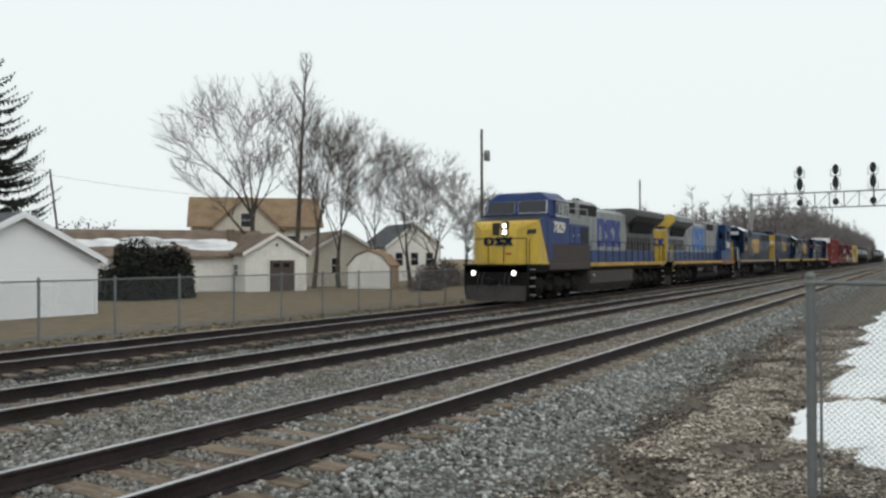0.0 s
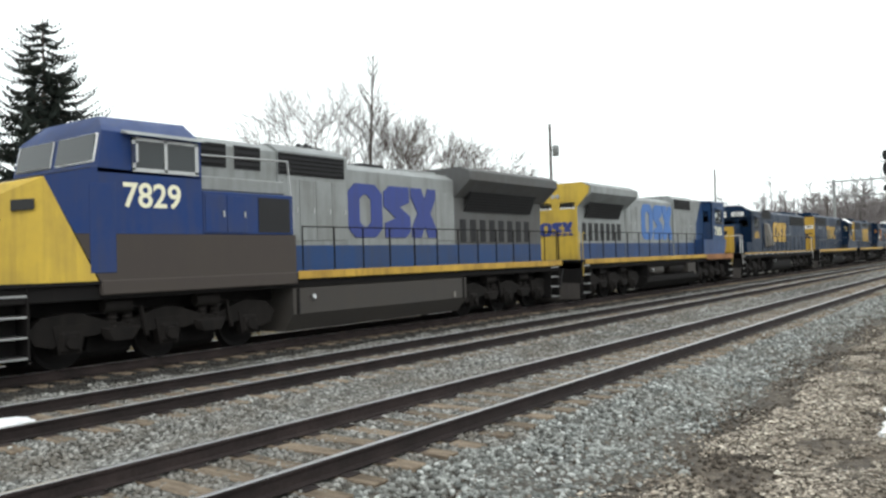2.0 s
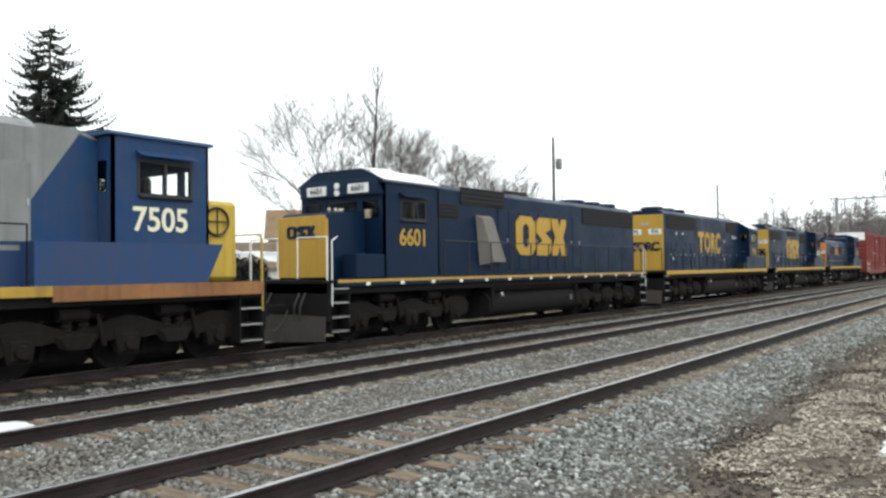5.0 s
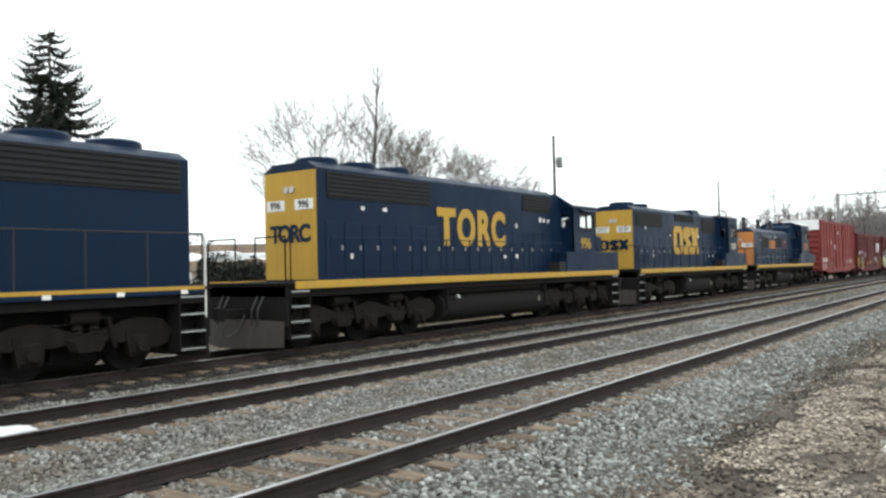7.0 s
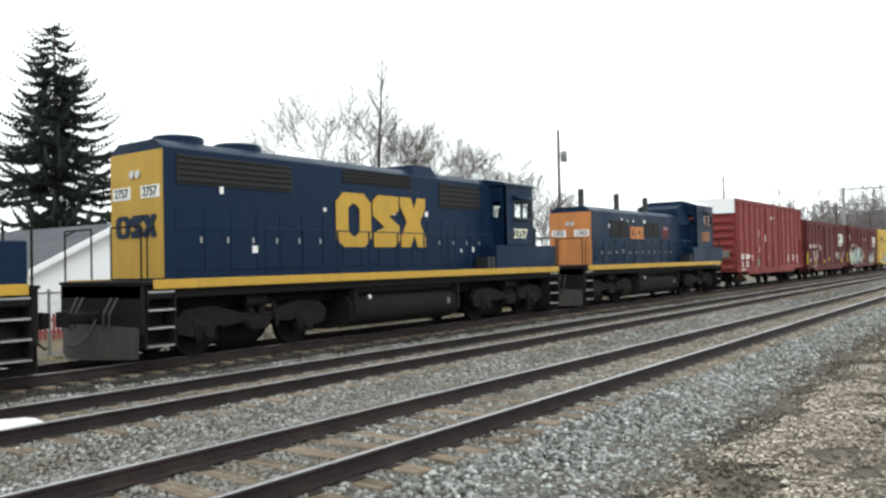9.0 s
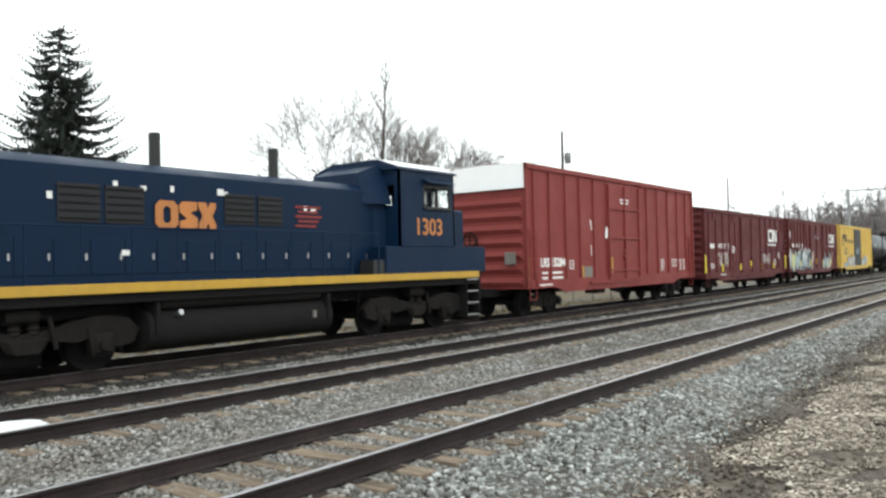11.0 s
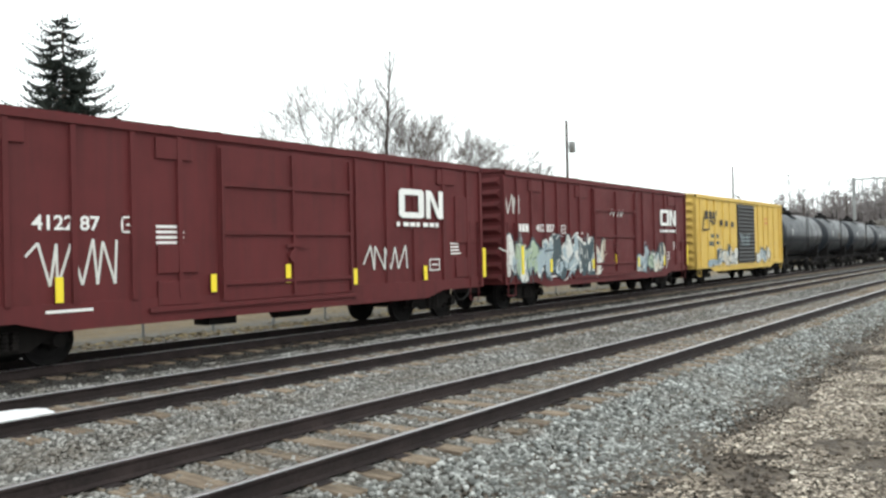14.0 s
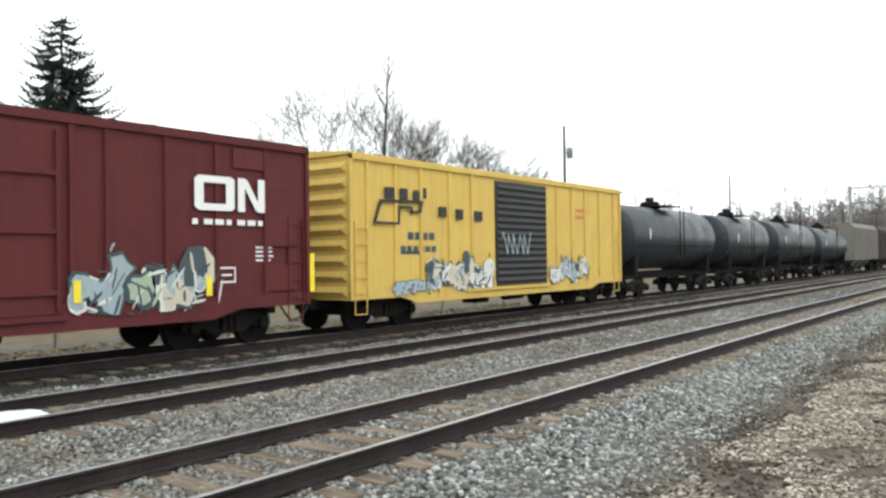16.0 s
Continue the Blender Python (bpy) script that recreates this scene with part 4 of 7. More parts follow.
# ---- the train: things are built with x from the leading coupler, y across, z from the rail ----
TRACK_Y = TRACKS["far"]
SPEED, GAIN = 11.413, 0.0094
CARS, AXLES = [], []
M_ORANGE = paint("loco_orange_paint", (0.5, 0.19, 0.055), amount=0.4, rough=0.5)
M_OXIDE = paint("bright_oxide_red_paint", (0.195, 0.03, 0.027), dirt=(0.09, 0.03, 0.025), amount=0.45, rough=0.55)
M_MAROON = paint("dull_maroon_paint", (0.099, 0.0175, 0.019), dirt=(0.05, 0.019, 0.019), amount=0.55, rough=0.6)
M_RBYELLOW = paint("boxcar_yellow_paint", (0.6, 0.42, 0.1), dirt=(0.36, 0.22, 0.08), amount=0.5, rough=0.6)
M_TANK = paint("tank_black_paint", (0.017, 0.021, 0.027), dirt=(0.04, 0.041, 0.043), amount=0.4, rough=0.3)
M_HOPPER = paint("hopper_grey_paint", (0.18, 0.17, 0.155), dirt=(0.12, 0.1, 0.085), amount=0.6, rough=0.7)
# Pale sheet metal; on cab roof slopes it is painted-on sky reflection
M_SHEETSHEEN = plain("pale_sheet_and_sky_sheen", (0.88, 0.89, 0.89), 0.5, 0.0, 0.04)
M_NUMBER = plain("cream_number_paint", (0.8, 0.77, 0.58), 0.6, 0, 0.06)
M_LOGOBLUE = paint("logo_blue_paint", (0.035, 0.055, 0.22), amount=0.35, rough=0.55)
M_LOGOSKY = paint("logo_pale_blue_paint", (0.06, 0.16, 0.42), amount=0.35, rough=0.55)
M_LAMP = glow("lit_headlight", (1.0, 0.97, 0.88), 6.0)
M_REDBAR = plain("red_fitting_paint", (0.3, 0.03, 0.035), 0.6)
M_REFLECT = plain("yellow_reflector_strip", (0.85, 0.68, 0.03), 0.45, 0, 0.05)
M_GRAF = [paint("spray_%s" % n, c, dirt=(0.2, 0.17, 0.15), amount=0.35, rough=0.6) for n, c in
          (("pale_green", (0.33, 0.42, 0.3)), ("grey_blue", (0.3, 0.38, 0.42)), ("white", (0.62, 0.63, 0.6)), ("dark_teal", (0.03, 0.06, 0.075)), ("pale_sand", (0.55, 0.5, 0.4)))]


def wheel_mesh(r):
    g = Geo().tube((0, -.95, 0), (0, .95, 0), .085, seg=10)
    for s in (-1, 1):
        g.lathe([(.1, s * .81), (.12, s * .795), (r * .55, s * .76), (r * .8, s * .735), (r, s * .81), (r, s * .7), (r + .028, s * .695), (r + .028, s * .67), (r * .8, s * .672), (.12, s * .66)], (0, 0, 0), 24, "y")
        for i in range(6):
            a = math.pi * i / 3
            g.box(r * .38 * math.cos(a) - .03, r * .38 * math.cos(a) + .03, s * .77, s * .815, r * .38 * math.sin(a) - .03, r * .38 * math.sin(a) + .03)
    return g.mesh("wheelset", M_UNDER, 40)


WHEEL = {.5: wheel_mesh(.5), .457: wheel_mesh(.457)}


def wheelset(parent, x, r):
    w = new("wheelset", WHEEL[r])
    w.parent = parent
    w.matrix_basis = pose(x, 0, r)
    AXLES.append((w, x, r))


def loco_truck(car, xc, offs):
    t = part("truck", Geo().box(xc + offs[0] + .2, xc + offs[-1] - .2, -.8, .8, .62, .86, .03).tube((xc, 0, .8), (xc, 0, 1.25), .45, seg=16), M_UNDER, car, "grimy cast-steel truck")
    a, b = xc + offs[0], xc + offs[-1]
    gap = offs[1] - offs[0]
    n = 12 * (len(offs) - 1)
    xs = [a + (b - a) * i / n for i in range(n + 1)]
    wave = [math.cos(2 * math.pi * (x - a) / gap) for x in xs]
    prof = [(a - .62, .5), (a - .3, .42)] + [(x, .6 - .06 * c + (.1 if c > .55 else 0)) for x, c in zip(xs, wave)] + [(b + .3, .42), (b + .62, .5), (b + .72, .74), (b + .5, .96)]
    prof += [(x, .9 + .12 * c) for x, c in zip(xs[::-1], wave[::-1])] + [(a - .5, .96), (a - .72, .74)]
    for s in (-1, 1):
        part("side_frame", Geo().prism(prof, "y", s * 1.03, s * 1.2), M_TRUCK, t)
        for k0, k1 in zip(offs, offs[1:]):
            m = xc + (k0 + k1) / 2
            part("damper", Geo().tube((m + .5, s * 1.24, .5), (m + .38, s * 1.24, 1.05), .05, .04, 8), M_TRUCK, t)
            part("swing_hanger", Geo().hull([(m - .32, s * 1.18, .5), (m + .32, s * 1.18, .5), (m - .45, s * 1.18, .72), (m + .45, s * 1.18, .72), (m - .2, s * 1.28, .46), (m + .2, s * 1.28, .46), (m - .3, s * 1.28, .66), (m + .3, s * 1.28, .66)]), M_TRUCK, t)
        for k in offs:
            part("pedestal", Geo().hull([(xc + k + d, s * e, z) for d, z in ((-.3, .8), (.3, .8), (-.2, .3), (.2, .3)) for e in (1.04, 1.22)]), M_TRUCK, t)
        for k in offs:
            c = xc + k
            part("axle_box", Geo().box(c - .2, c + .2, s * 1.0, s * 1.27, .32, .7, .05).tube((c, s * 1.25, .5), (c, s * 1.34, .5), .14, .11, 12), M_TRUCK, t)
            part("brake_shoe", Geo().hull([(c + .5, s * .75, .3), (c + .62, s * .75, .25), (c + .58, s * .75, .72), (c + .5, s * .85, .3), (c + .62, s * .85, .25), (c + .58, s * .85, .72)]), M_UNDER, t)
        for k0, k1 in zip(offs, offs[1:]):
            m = xc + (k0 + k1) / 2
            for d in (-.16, .16):
                part("spring", Geo().lathe([(.09, z) if i % 2 else (.115, z) for i, z in enumerate(np.linspace(.62, .95, 9))], (m + d, s * 1.12, 0), 10, "z"), M_TRUCK, t)
            part("brake_cylinder", Geo().tube((m - .35, s * 1.16, 1.08), (m + .2, s * 1.16, 1.08), .13, seg=12).tube((m + .2, s * 1.16, 1.08), (m + .5, s * 1.16, 1.02), .03, seg=6), M_TRUCK, t)
        part("sand_pipe", Geo().path([(a - .6, s * .95, 1.2), (a - .65, s * .9, .7), (a - .52, s * .78, .15)], .025), M_UNDER, t)
    for k0, k1 in zip(offs, offs[1:]):
        m = xc + (k0 + k1) / 2
        part("traction_motor", Geo().box(m - .6, m + .6, -.64, .64, .13, .8, .1), M_UNDER, t)
    for k in offs:
        wheelset(t, xc + k, .5)
    return t


def freight_truck(car, xc):
    t = part("truck", Geo().box(xc - .18, xc + .18, -1.0, 1.0, .42, .68, .03), M_UNDER, car, "rusty black freight truck")
    prof = [(-1.12, .42), (-.9, .36), (-.62, .44), (-.4, .3), (.4, .3), (.62, .44), (.9, .36), (1.12, .42), (1.08, .6), (.7, .66), (.42, .78), (-.42, .78), (-.7, .66), (-1.08, .6)]
    for s in (-1, 1):
        part("side_frame", Geo().prism([(xc + x, z) for x, z in prof], "y", s * .96, s * 1.1), M_TRUCK, t)
        for d in (-.16, 0, .16):
            part("spring", Geo().lathe([(.06, z) if i % 2 else (.075, z) for i, z in enumerate(np.linspace(.36, .66, 9))], (xc + d, s * 1.13, 0), 8, "z"), M_TRUCK, t)
        for d in (-.88, .88):
            part("bearing_cap", Geo().tube((xc + d, s * 1.02, .457), (xc + d, s * 1.2, .457), .13, .11, 12), M_TRUCK, t)
    for d in (-.88, .88):
        wheelset(t, xc + d, .457)


def coupler(car, x, s):
    """s = -1 at the leading end, 1 at the other."""
    part("coupler", Geo().box(min(x, x - s * .75), max(x, x - s * .75), -.09, .09, .78, .98, .03).hull([(x - s * .05, -.17, .72), (x + s * .1, -.14, .74), (x + s * .1, .02, .74), (x - s * .22, .17, .72), (x - s * .05, -.17, 1.04), (x + s * .1, -.14, 1.02), (x + s * .1, .02, 1.02), (x - s * .22, .17, 1.04)]), M_UNDER, car, "cast steel knuckle coupler")
    part("air_hose", Geo().path([(x - s * .5, -.32, .85), (x - s * .3, -.36, .55), (x - s * .08, -.3, .38), (x, -.24, .4)], .024), M_BLACK, car)


def steps(car, x, s, y, label="black step well with pale treads"):
    """Corner ladder: side plates and four treads at x on side y; s points outward along the train."""
    st = part("step_well", Geo().box(x - .03, x, min(y, y * .72), max(y, y * .72), .3, 1.55).box(x - s * .62 - .02, x - s * .62 + .02, min(y, y * .72), max(y, y * .72), .3, 1.55).box(min(x, x - s * .62), max(x, x - s * .62), y * .72 - .01, y * .72 + .01, .3, 1.55), M_UNDER, car, label, smooth=0)
    for z in (.32, .66, 1.0, 1.34):
        part("tread", Geo().box(min(x - s * .02, x - s * .6), max(x - s * .02, x - s * .6), min(y, y * .75), max(y, y * .75), z, z + .035), M_STEEL, st)
    return st


def handrail(car, pts, mat, r=.017):
    return part("handrail", Geo().path(pts, r, 6), mat, car)


def side_rails(car, x0, x1, y, z, n, mat, end_drop=True):
    pts = [(x0, y, z - 1.0 if end_drop else z), (x0, y, z), (x1, y, z)] + ([(x1, y, z - 1.0)] if end_drop else [])
    h = handrail(car, pts, mat)
    for i in range(1, n):
        x = x0 + (x1 - x0) * i / n
        part("stanchion", Geo().tube((x, y, z - 1.02), (x, y, z), .02, seg=6), mat, h)


def ring_shape(P, u0, u1, v0, v1, tu, tv):
    """Chamfered closed frame as one outline with a seam."""
    def loop(a, b, c, d, q):
        return [P(a + q * .7, c), P(b - q * .7, c), P(b, c + q * 1.6), P(b, d - q * 1.6), P(b - q * .7, d), P(a + q * .7, d), P(a, d - q * 1.6), P(a, c + q * 1.6)]
    o, i = loop(u0, u1, v0, v1, (u1 - u0) * .3), loop(u0 + tu, u1 - tu, v0 + tv, v1 - tv, (u1 - u0) * .16)
    return o + [o[0], i[0]] + i[:0:-1] + [i[0]]


def emblem_shapes(P):
    """A heavy closed frame, a stepped leaning slab and a waisted block."""
    return [ring_shape(P, 0, .36, 0, 1, .12, .2),
            [P(.39, 0), P(.62, 0), P(.68, .12), P(.68, .42), P(.56, .6), P(.67, .7), P(.67, 1), P(.44, 1), P(.38, .88), P(.38, .6), P(.51, .38), P(.39, .28)],
            [P(.7, 0), P(.81, 0), P(.86, .24), P(.9, 0), P(1, 0), P(1, .2), P(.93, .5), P(1, .82), P(1, 1), P(.9, 1), P(.86, .78), P(.82, 1), P(.69, 1), P(.69, .82), P(.77, .5), P(.7, .2)]]


def block_mark(car, x0, x1, z0, z1, y, mat, label="block-shaped painted emblem"):
    w, h = x1 - x0, z1 - z0
    e = None
    for k, shape in enumerate(emblem_shapes(lambda u, v: (x0 + u * w, z0 + v * h))):
        e2 = part("emblem" if e is None else "emblem_block", Geo().prism(shape, "y", y - .018 - .001 * k, y + .004), mat, e or car, label if e is None else "", smooth=0)
        e = e or e2


def gold_word(h):
    """Four big painted letters, each its own piece."""
    for ch, x, w in (("T", 7.75, .94), ("O", 8.78, .96), ("R", 9.73, .8), ("C", 10.6, .84)):
        lettering("painted_letter", ch, 1.44, M_GOLD, h, (x, -.945, 2.97), label="large gold letter", bold=.045, width=w)


def bars(car, x, z, w, n, y, mat, h=.045, gap=.03, name="marking_bar", seed=1):
    rng = random.Random(seed)
    for i in range(n):
        ww = w * rng.uniform(.7, 1)
        part(name, Geo().box(x, x + ww, y - .005, y + .003, z - i * (h + gap) - h, z - i * (h + gap)), mat, car, smooth=0)


def block_row(car, x, z, n, w, h, y, mat):
    """A short unreadable word: n upright blocks."""
    for i in range(n):
        part("marking_block", Geo().box(x + i * w, x + i * w + w * .78, y - .005, y + .003, z, z + h), mat, car, smooth=0)


def open_cab(car, x0, x1, z0, z1, mat, win, roof_mat, glass_mat=None, w=1.5, slope=.28):
    """Cab of panels round real window openings: win = x range and z range of the side window."""
    wx0, wx1, wz0, wz1 = win
    eave = z1 - slope
    for s in (-1, 1):
        y0, y1 = (s * w, s * (w - .06))
        g = Geo().prism([(x0, z0), (x1, z0), (x1, eave), (x0, eave), (x0, z0), (wx0, wz0), (wx0, wz1), (wx1, wz1), (wx1, wz0), (wx0, wz0)], "y", y0, y1)
        sw = part("cab_side", g, mat, car, smooth=0)
        fr = Geo()
        fo = s * (w + .012)
        for a, b, c, d in ((wx0 - .05, wx0, wz0 - .05, wz1 + .05), (wx1, wx1 + .05, wz0 - .05, wz1 + .05), (wx0, wx1, wz0 - .05, wz0), (wx0, wx1, wz1, wz1 + .05), ((wx0 + wx1) / 2 - .03, (wx0 + wx1) / 2 + .03, wz0, wz1)):
            fr.box(a, b, min(fo, y1), max(fo, y1), c, d)
        wf = part("window_frame", fr, M_BLACK, sw, "black window frame", smooth=0)
        pn = part("pane", Geo().box(wx0, wx1, s * (w - .035), s * (w - .03), wz0, wz1), M_GLASS, wf, smooth=0)
        pn.visible_shadow = False
        part("arm_rest", Geo().box(wx0 - .03, wx1 + .03, min(fo, s * (w + .09)), max(fo, s * (w + .09)), wz0 - .09, wz0 - .04, .01), M_BLACK, sw)
        part("sun_shade", Geo().hull([(wx0 - .08, s * w, wz1 + .22), (wx1 + .08, s * w, wz1 + .22), (wx0 - .08, s * w, wz1 + .19), (wx1 + .08, s * w, wz1 + .19), (wx0 - .08, s * (w + .22), wz1 + .1), (wx1 + .08, s * (w + .22), wz1 + .1)]), mat, sw)
    for x, name in ((x0, "cab_end"), (x1 - .06, "cab_end")):
        g = Geo().box(x, x + .06, -w, w, z0, wz0).box(x, x + .06, -w, w, wz1, eave)
        for a, b in ((-w, -w + .18), (-.75, -.55), (.55, .75), (w - .18, w)):
            g.box(x, x + .06, a, b, wz0, wz1)
        part(name, g, mat, car, smooth=0)
        part("end_pane", Geo().box(x + .02, x + .03, -w + .18, w - .18, wz0, wz1), M_GLASS, car, "clear cab end glass", smooth=0).visible_shadow = False
    roof = part("cab_roof", Geo().prism([(-w - .06, eave), (w + .06, eave), (w, eave + .07), (w * .55, z1), (-w * .55, z1), (-w, eave + .07)], "x", x0 - .1, x1 + .1), mat, car)
    # White slope panels stand in for sky reflected off the dark roof
    if roof_mat != mat:
        for q in (-1, 1):
            part("roof_panel", Geo().hull([(x, q * y, z + e) for x in (x0 - .02, x1 + .09) for y, z in ((w, eave + .07), (w * .57, z1 - .01)) for e in (0, .014)]), roof_mat, roof, "pale panel painted as sky reflection on the roof slope", smooth=0)
    part("seat_back", Geo().box((x0 + x1) / 2 - .1, (x0 + x1) / 2 + .05, -1.1, -.7, z0 + .4, wz0 + .35, .05), M_BLACK, car)


def hood(car, x0, x1, top, mat, hw=.92, z0=1.55, name="hood", chamfer=.3, band=None):
    h = part(name, Geo().prism([(-hw, z0), (hw, z0), (hw, top - chamfer * .6), (hw - chamfer, top), (-hw + chamfer, top), (-hw, top - chamfer * .6)], "x", x0, x1), mat, car)
    if band:
        part("paint_band", Geo().box(x0 + .003, x1 - .003, -hw - .005, -hw + .01, z0, band[0]), band[1], h, smooth=0)
    return h


def doors(car, x0, x1, n, z0, z1, y, mat):
    """Hood access doors: raised panels with hinges and latches."""
    w = (x1 - x0) / n
    for i in range(n):
        d = part("hood_door", Geo().box(x0 + i * w + .02, x0 + (i + 1) * w - .02, y - .016, y + .005, z0, z1, .006), mat, car)
        part("latch", Geo().box(x0 + (i + 1) * w - .1, x0 + (i + 1) * w - .06, y - .035, y - .01, (z0 + z1) / 2 - .06, (z0 + z1) / 2 + .06), M_STEEL, d)


def grille(car, x0, x1, z0, z1, y, n=0, lean=0.0, frame=None):
    """Dark recessed intake with slats."""
    g = part("grille", Geo().hull([(x, yy, z) for x in (x0, x1) for yy, z in ((y - .012, z0), (y + .02, z0), (y - .012 + lean, z1), (y + .02 + lean, z1))]), M_GRILLE, car, "dark intake grille", smooth=0)
    for i in range(n):
        z = z0 + (z1 - z0) * (i + .5) / n
        l = lean * (i + .5) / n
        part("slat", Geo().box(x0 + .03, x1 - .03, y - .03 + l, y - .01 + l, z - .012, z + .012), M_UNDER, g, smooth=0)
    return g


def fans(car, xs, z, r=.55, mat=None):
    for x in xs:
        f = part("roof_fan", Geo().lathe([(r, 0), (r, .16), (r * .93, .2), (r * .9, .12), (.12, .12)], (x, 0, z), 24, "z"), mat or M_NAVY, car)
        part("fan_grid", Geo().box(x - r * .9, x + r * .9, -.015, .015, z + .15, z + .18).box(x - .015, x + .015, -r * .9, r * .9, z + .15, z + .18), M_GRILLE, f)


def end_platform(car, x, s, rail_mat, body, L):
    """Pilot, plough, walkway end and railings at one end; s points outward."""
    part("pilot", Geo().box(min(x, x - s * .14), max(x, x - s * .14), -1.45, 1.45, .55, 1.55, .03), M_UNDER, car)
    pl = [(x + s * .02, -1.35, .12), (x + s * .02, 1.35, .12), (x + s * .5, -.25, .1), (x + s * .5, .25, .1), (x, -1.35, .7), (x, 1.35, .7), (x + s * .22, -.3, .75), (x + s * .22, .3, .75)]
    part("plough", Geo().hull(pl), M_PLOUGH, car, "grimy black snow plough")
    for y in (-1.45, 1.45):
        steps(car, x - s * .1, s, y)
        handrail(car, [(x - s * .12, y, .95), (x - s * .12, y, 2.5), (x - s * .3, y, 2.6)], rail_mat)
    handrail(car, [(x - s * .06, -1.35, 1.55), (x - s * .06, -1.35, 2.6), (x - s * .06, -.35, 2.6), (x - s * .06, -.35, 1.6)], rail_mat, .02)
    handrail(car, [(x - s * .06, 1.35, 1.55), (x - s * .06, 1.35, 2.6), (x - s * .06, .35, 2.6), (x - s * .06, .35, 1.6)], rail_mat, .02)
    for k in (-.7, -.5, .5, .7):
        part("hose", Geo().path([(x + s * .03, k, 1.25), (x + s * .2, k, .95), (x + s * .22, k, .6)], .025), M_BLACK, car)
    coupler(car, x + s * .75, s)


def frame_and_tank(car, x0, x1, tank, sill_mat, tank_mat, sill_x=None, round_tank=True):
    part("underframe", Geo().box(x0, x1, -1.42, 1.42, 1.22, 1.5, .02).box(x0 + .5, x1 - .5, -.7, .7, .95, 1.25), M_UNDER, car)
    part("walkway", Geo().box(x0, x1, -1.5, 1.5, 1.5, 1.56), M_UNDER, car, smooth=0)
    a, b = sill_x or (x0 + .2, x1 - .2)
    for s in (-1, 1):
        part("side_sill", Geo().box(a, b, s * 1.5, s * 1.525, 1.41, 1.59, .008), sill_mat, car, "striped side sill")
    t0, t1 = tank
    if round_tank:
        prof = [(1.4 * math.copysign(abs(math.cos(a)) ** .6, math.cos(a)), .68 + .47 * math.copysign(abs(math.sin(a)) ** .7, math.sin(a))) for a in (2 * math.pi * i / 28 for i in range(28))]
    elif round_tank is None:
        prof = [(-1.25, .74), (1.25, .74), (1.42, .7), (1.42, .48), (1.1, .2), (-1.1, .2), (-1.42, .48), (-1.42, .7)]
    else:
        prof = [(-1.25, 1.24), (1.25, 1.24), (1.42, 1.2), (1.42, .62), (1.1, .22), (-1.1, .22), (-1.42, .62), (-1.42, 1.2)]
    tk = part("fuel_tank", Geo().prism(prof, "x", t0, t1), tank_mat, car, "dirty fuel tank")
    part("filler", Geo().tube((t0 + .6, -1.36, .95), (t0 + .6, -1.5, 1.0), .06, seg=8), M_STEEL, tk)
    part("gauge", Geo().box(t1 - .66, t1 - .58, -1.45, -1.4, .66, .82), M_HOPPER, tk, smooth=0)
    for x in (t0 + .15, t1 - .15):
        part("tank_strap", Geo().box(x - .04, x + .04, -1.44, 1.44, .6, 1.2), M_UNDER, tk, smooth=0)
    for s in (-1, 1):
        part("air_reservoir", Geo().tube((t0 + .3, s * 1.18, 1.2), (t1 - .3, s * 1.18, 1.2), .16, seg=14), M_TRUCK, car, "long air reservoir")


def make_car(name, u0, label, category):
    c = thing(name, label, category, (u0, TRACK_Y, 0), "locomotives of the freight train" if category == "locomotive" else "cars of the freight train")
    CARS.append((c, u0))
    return c


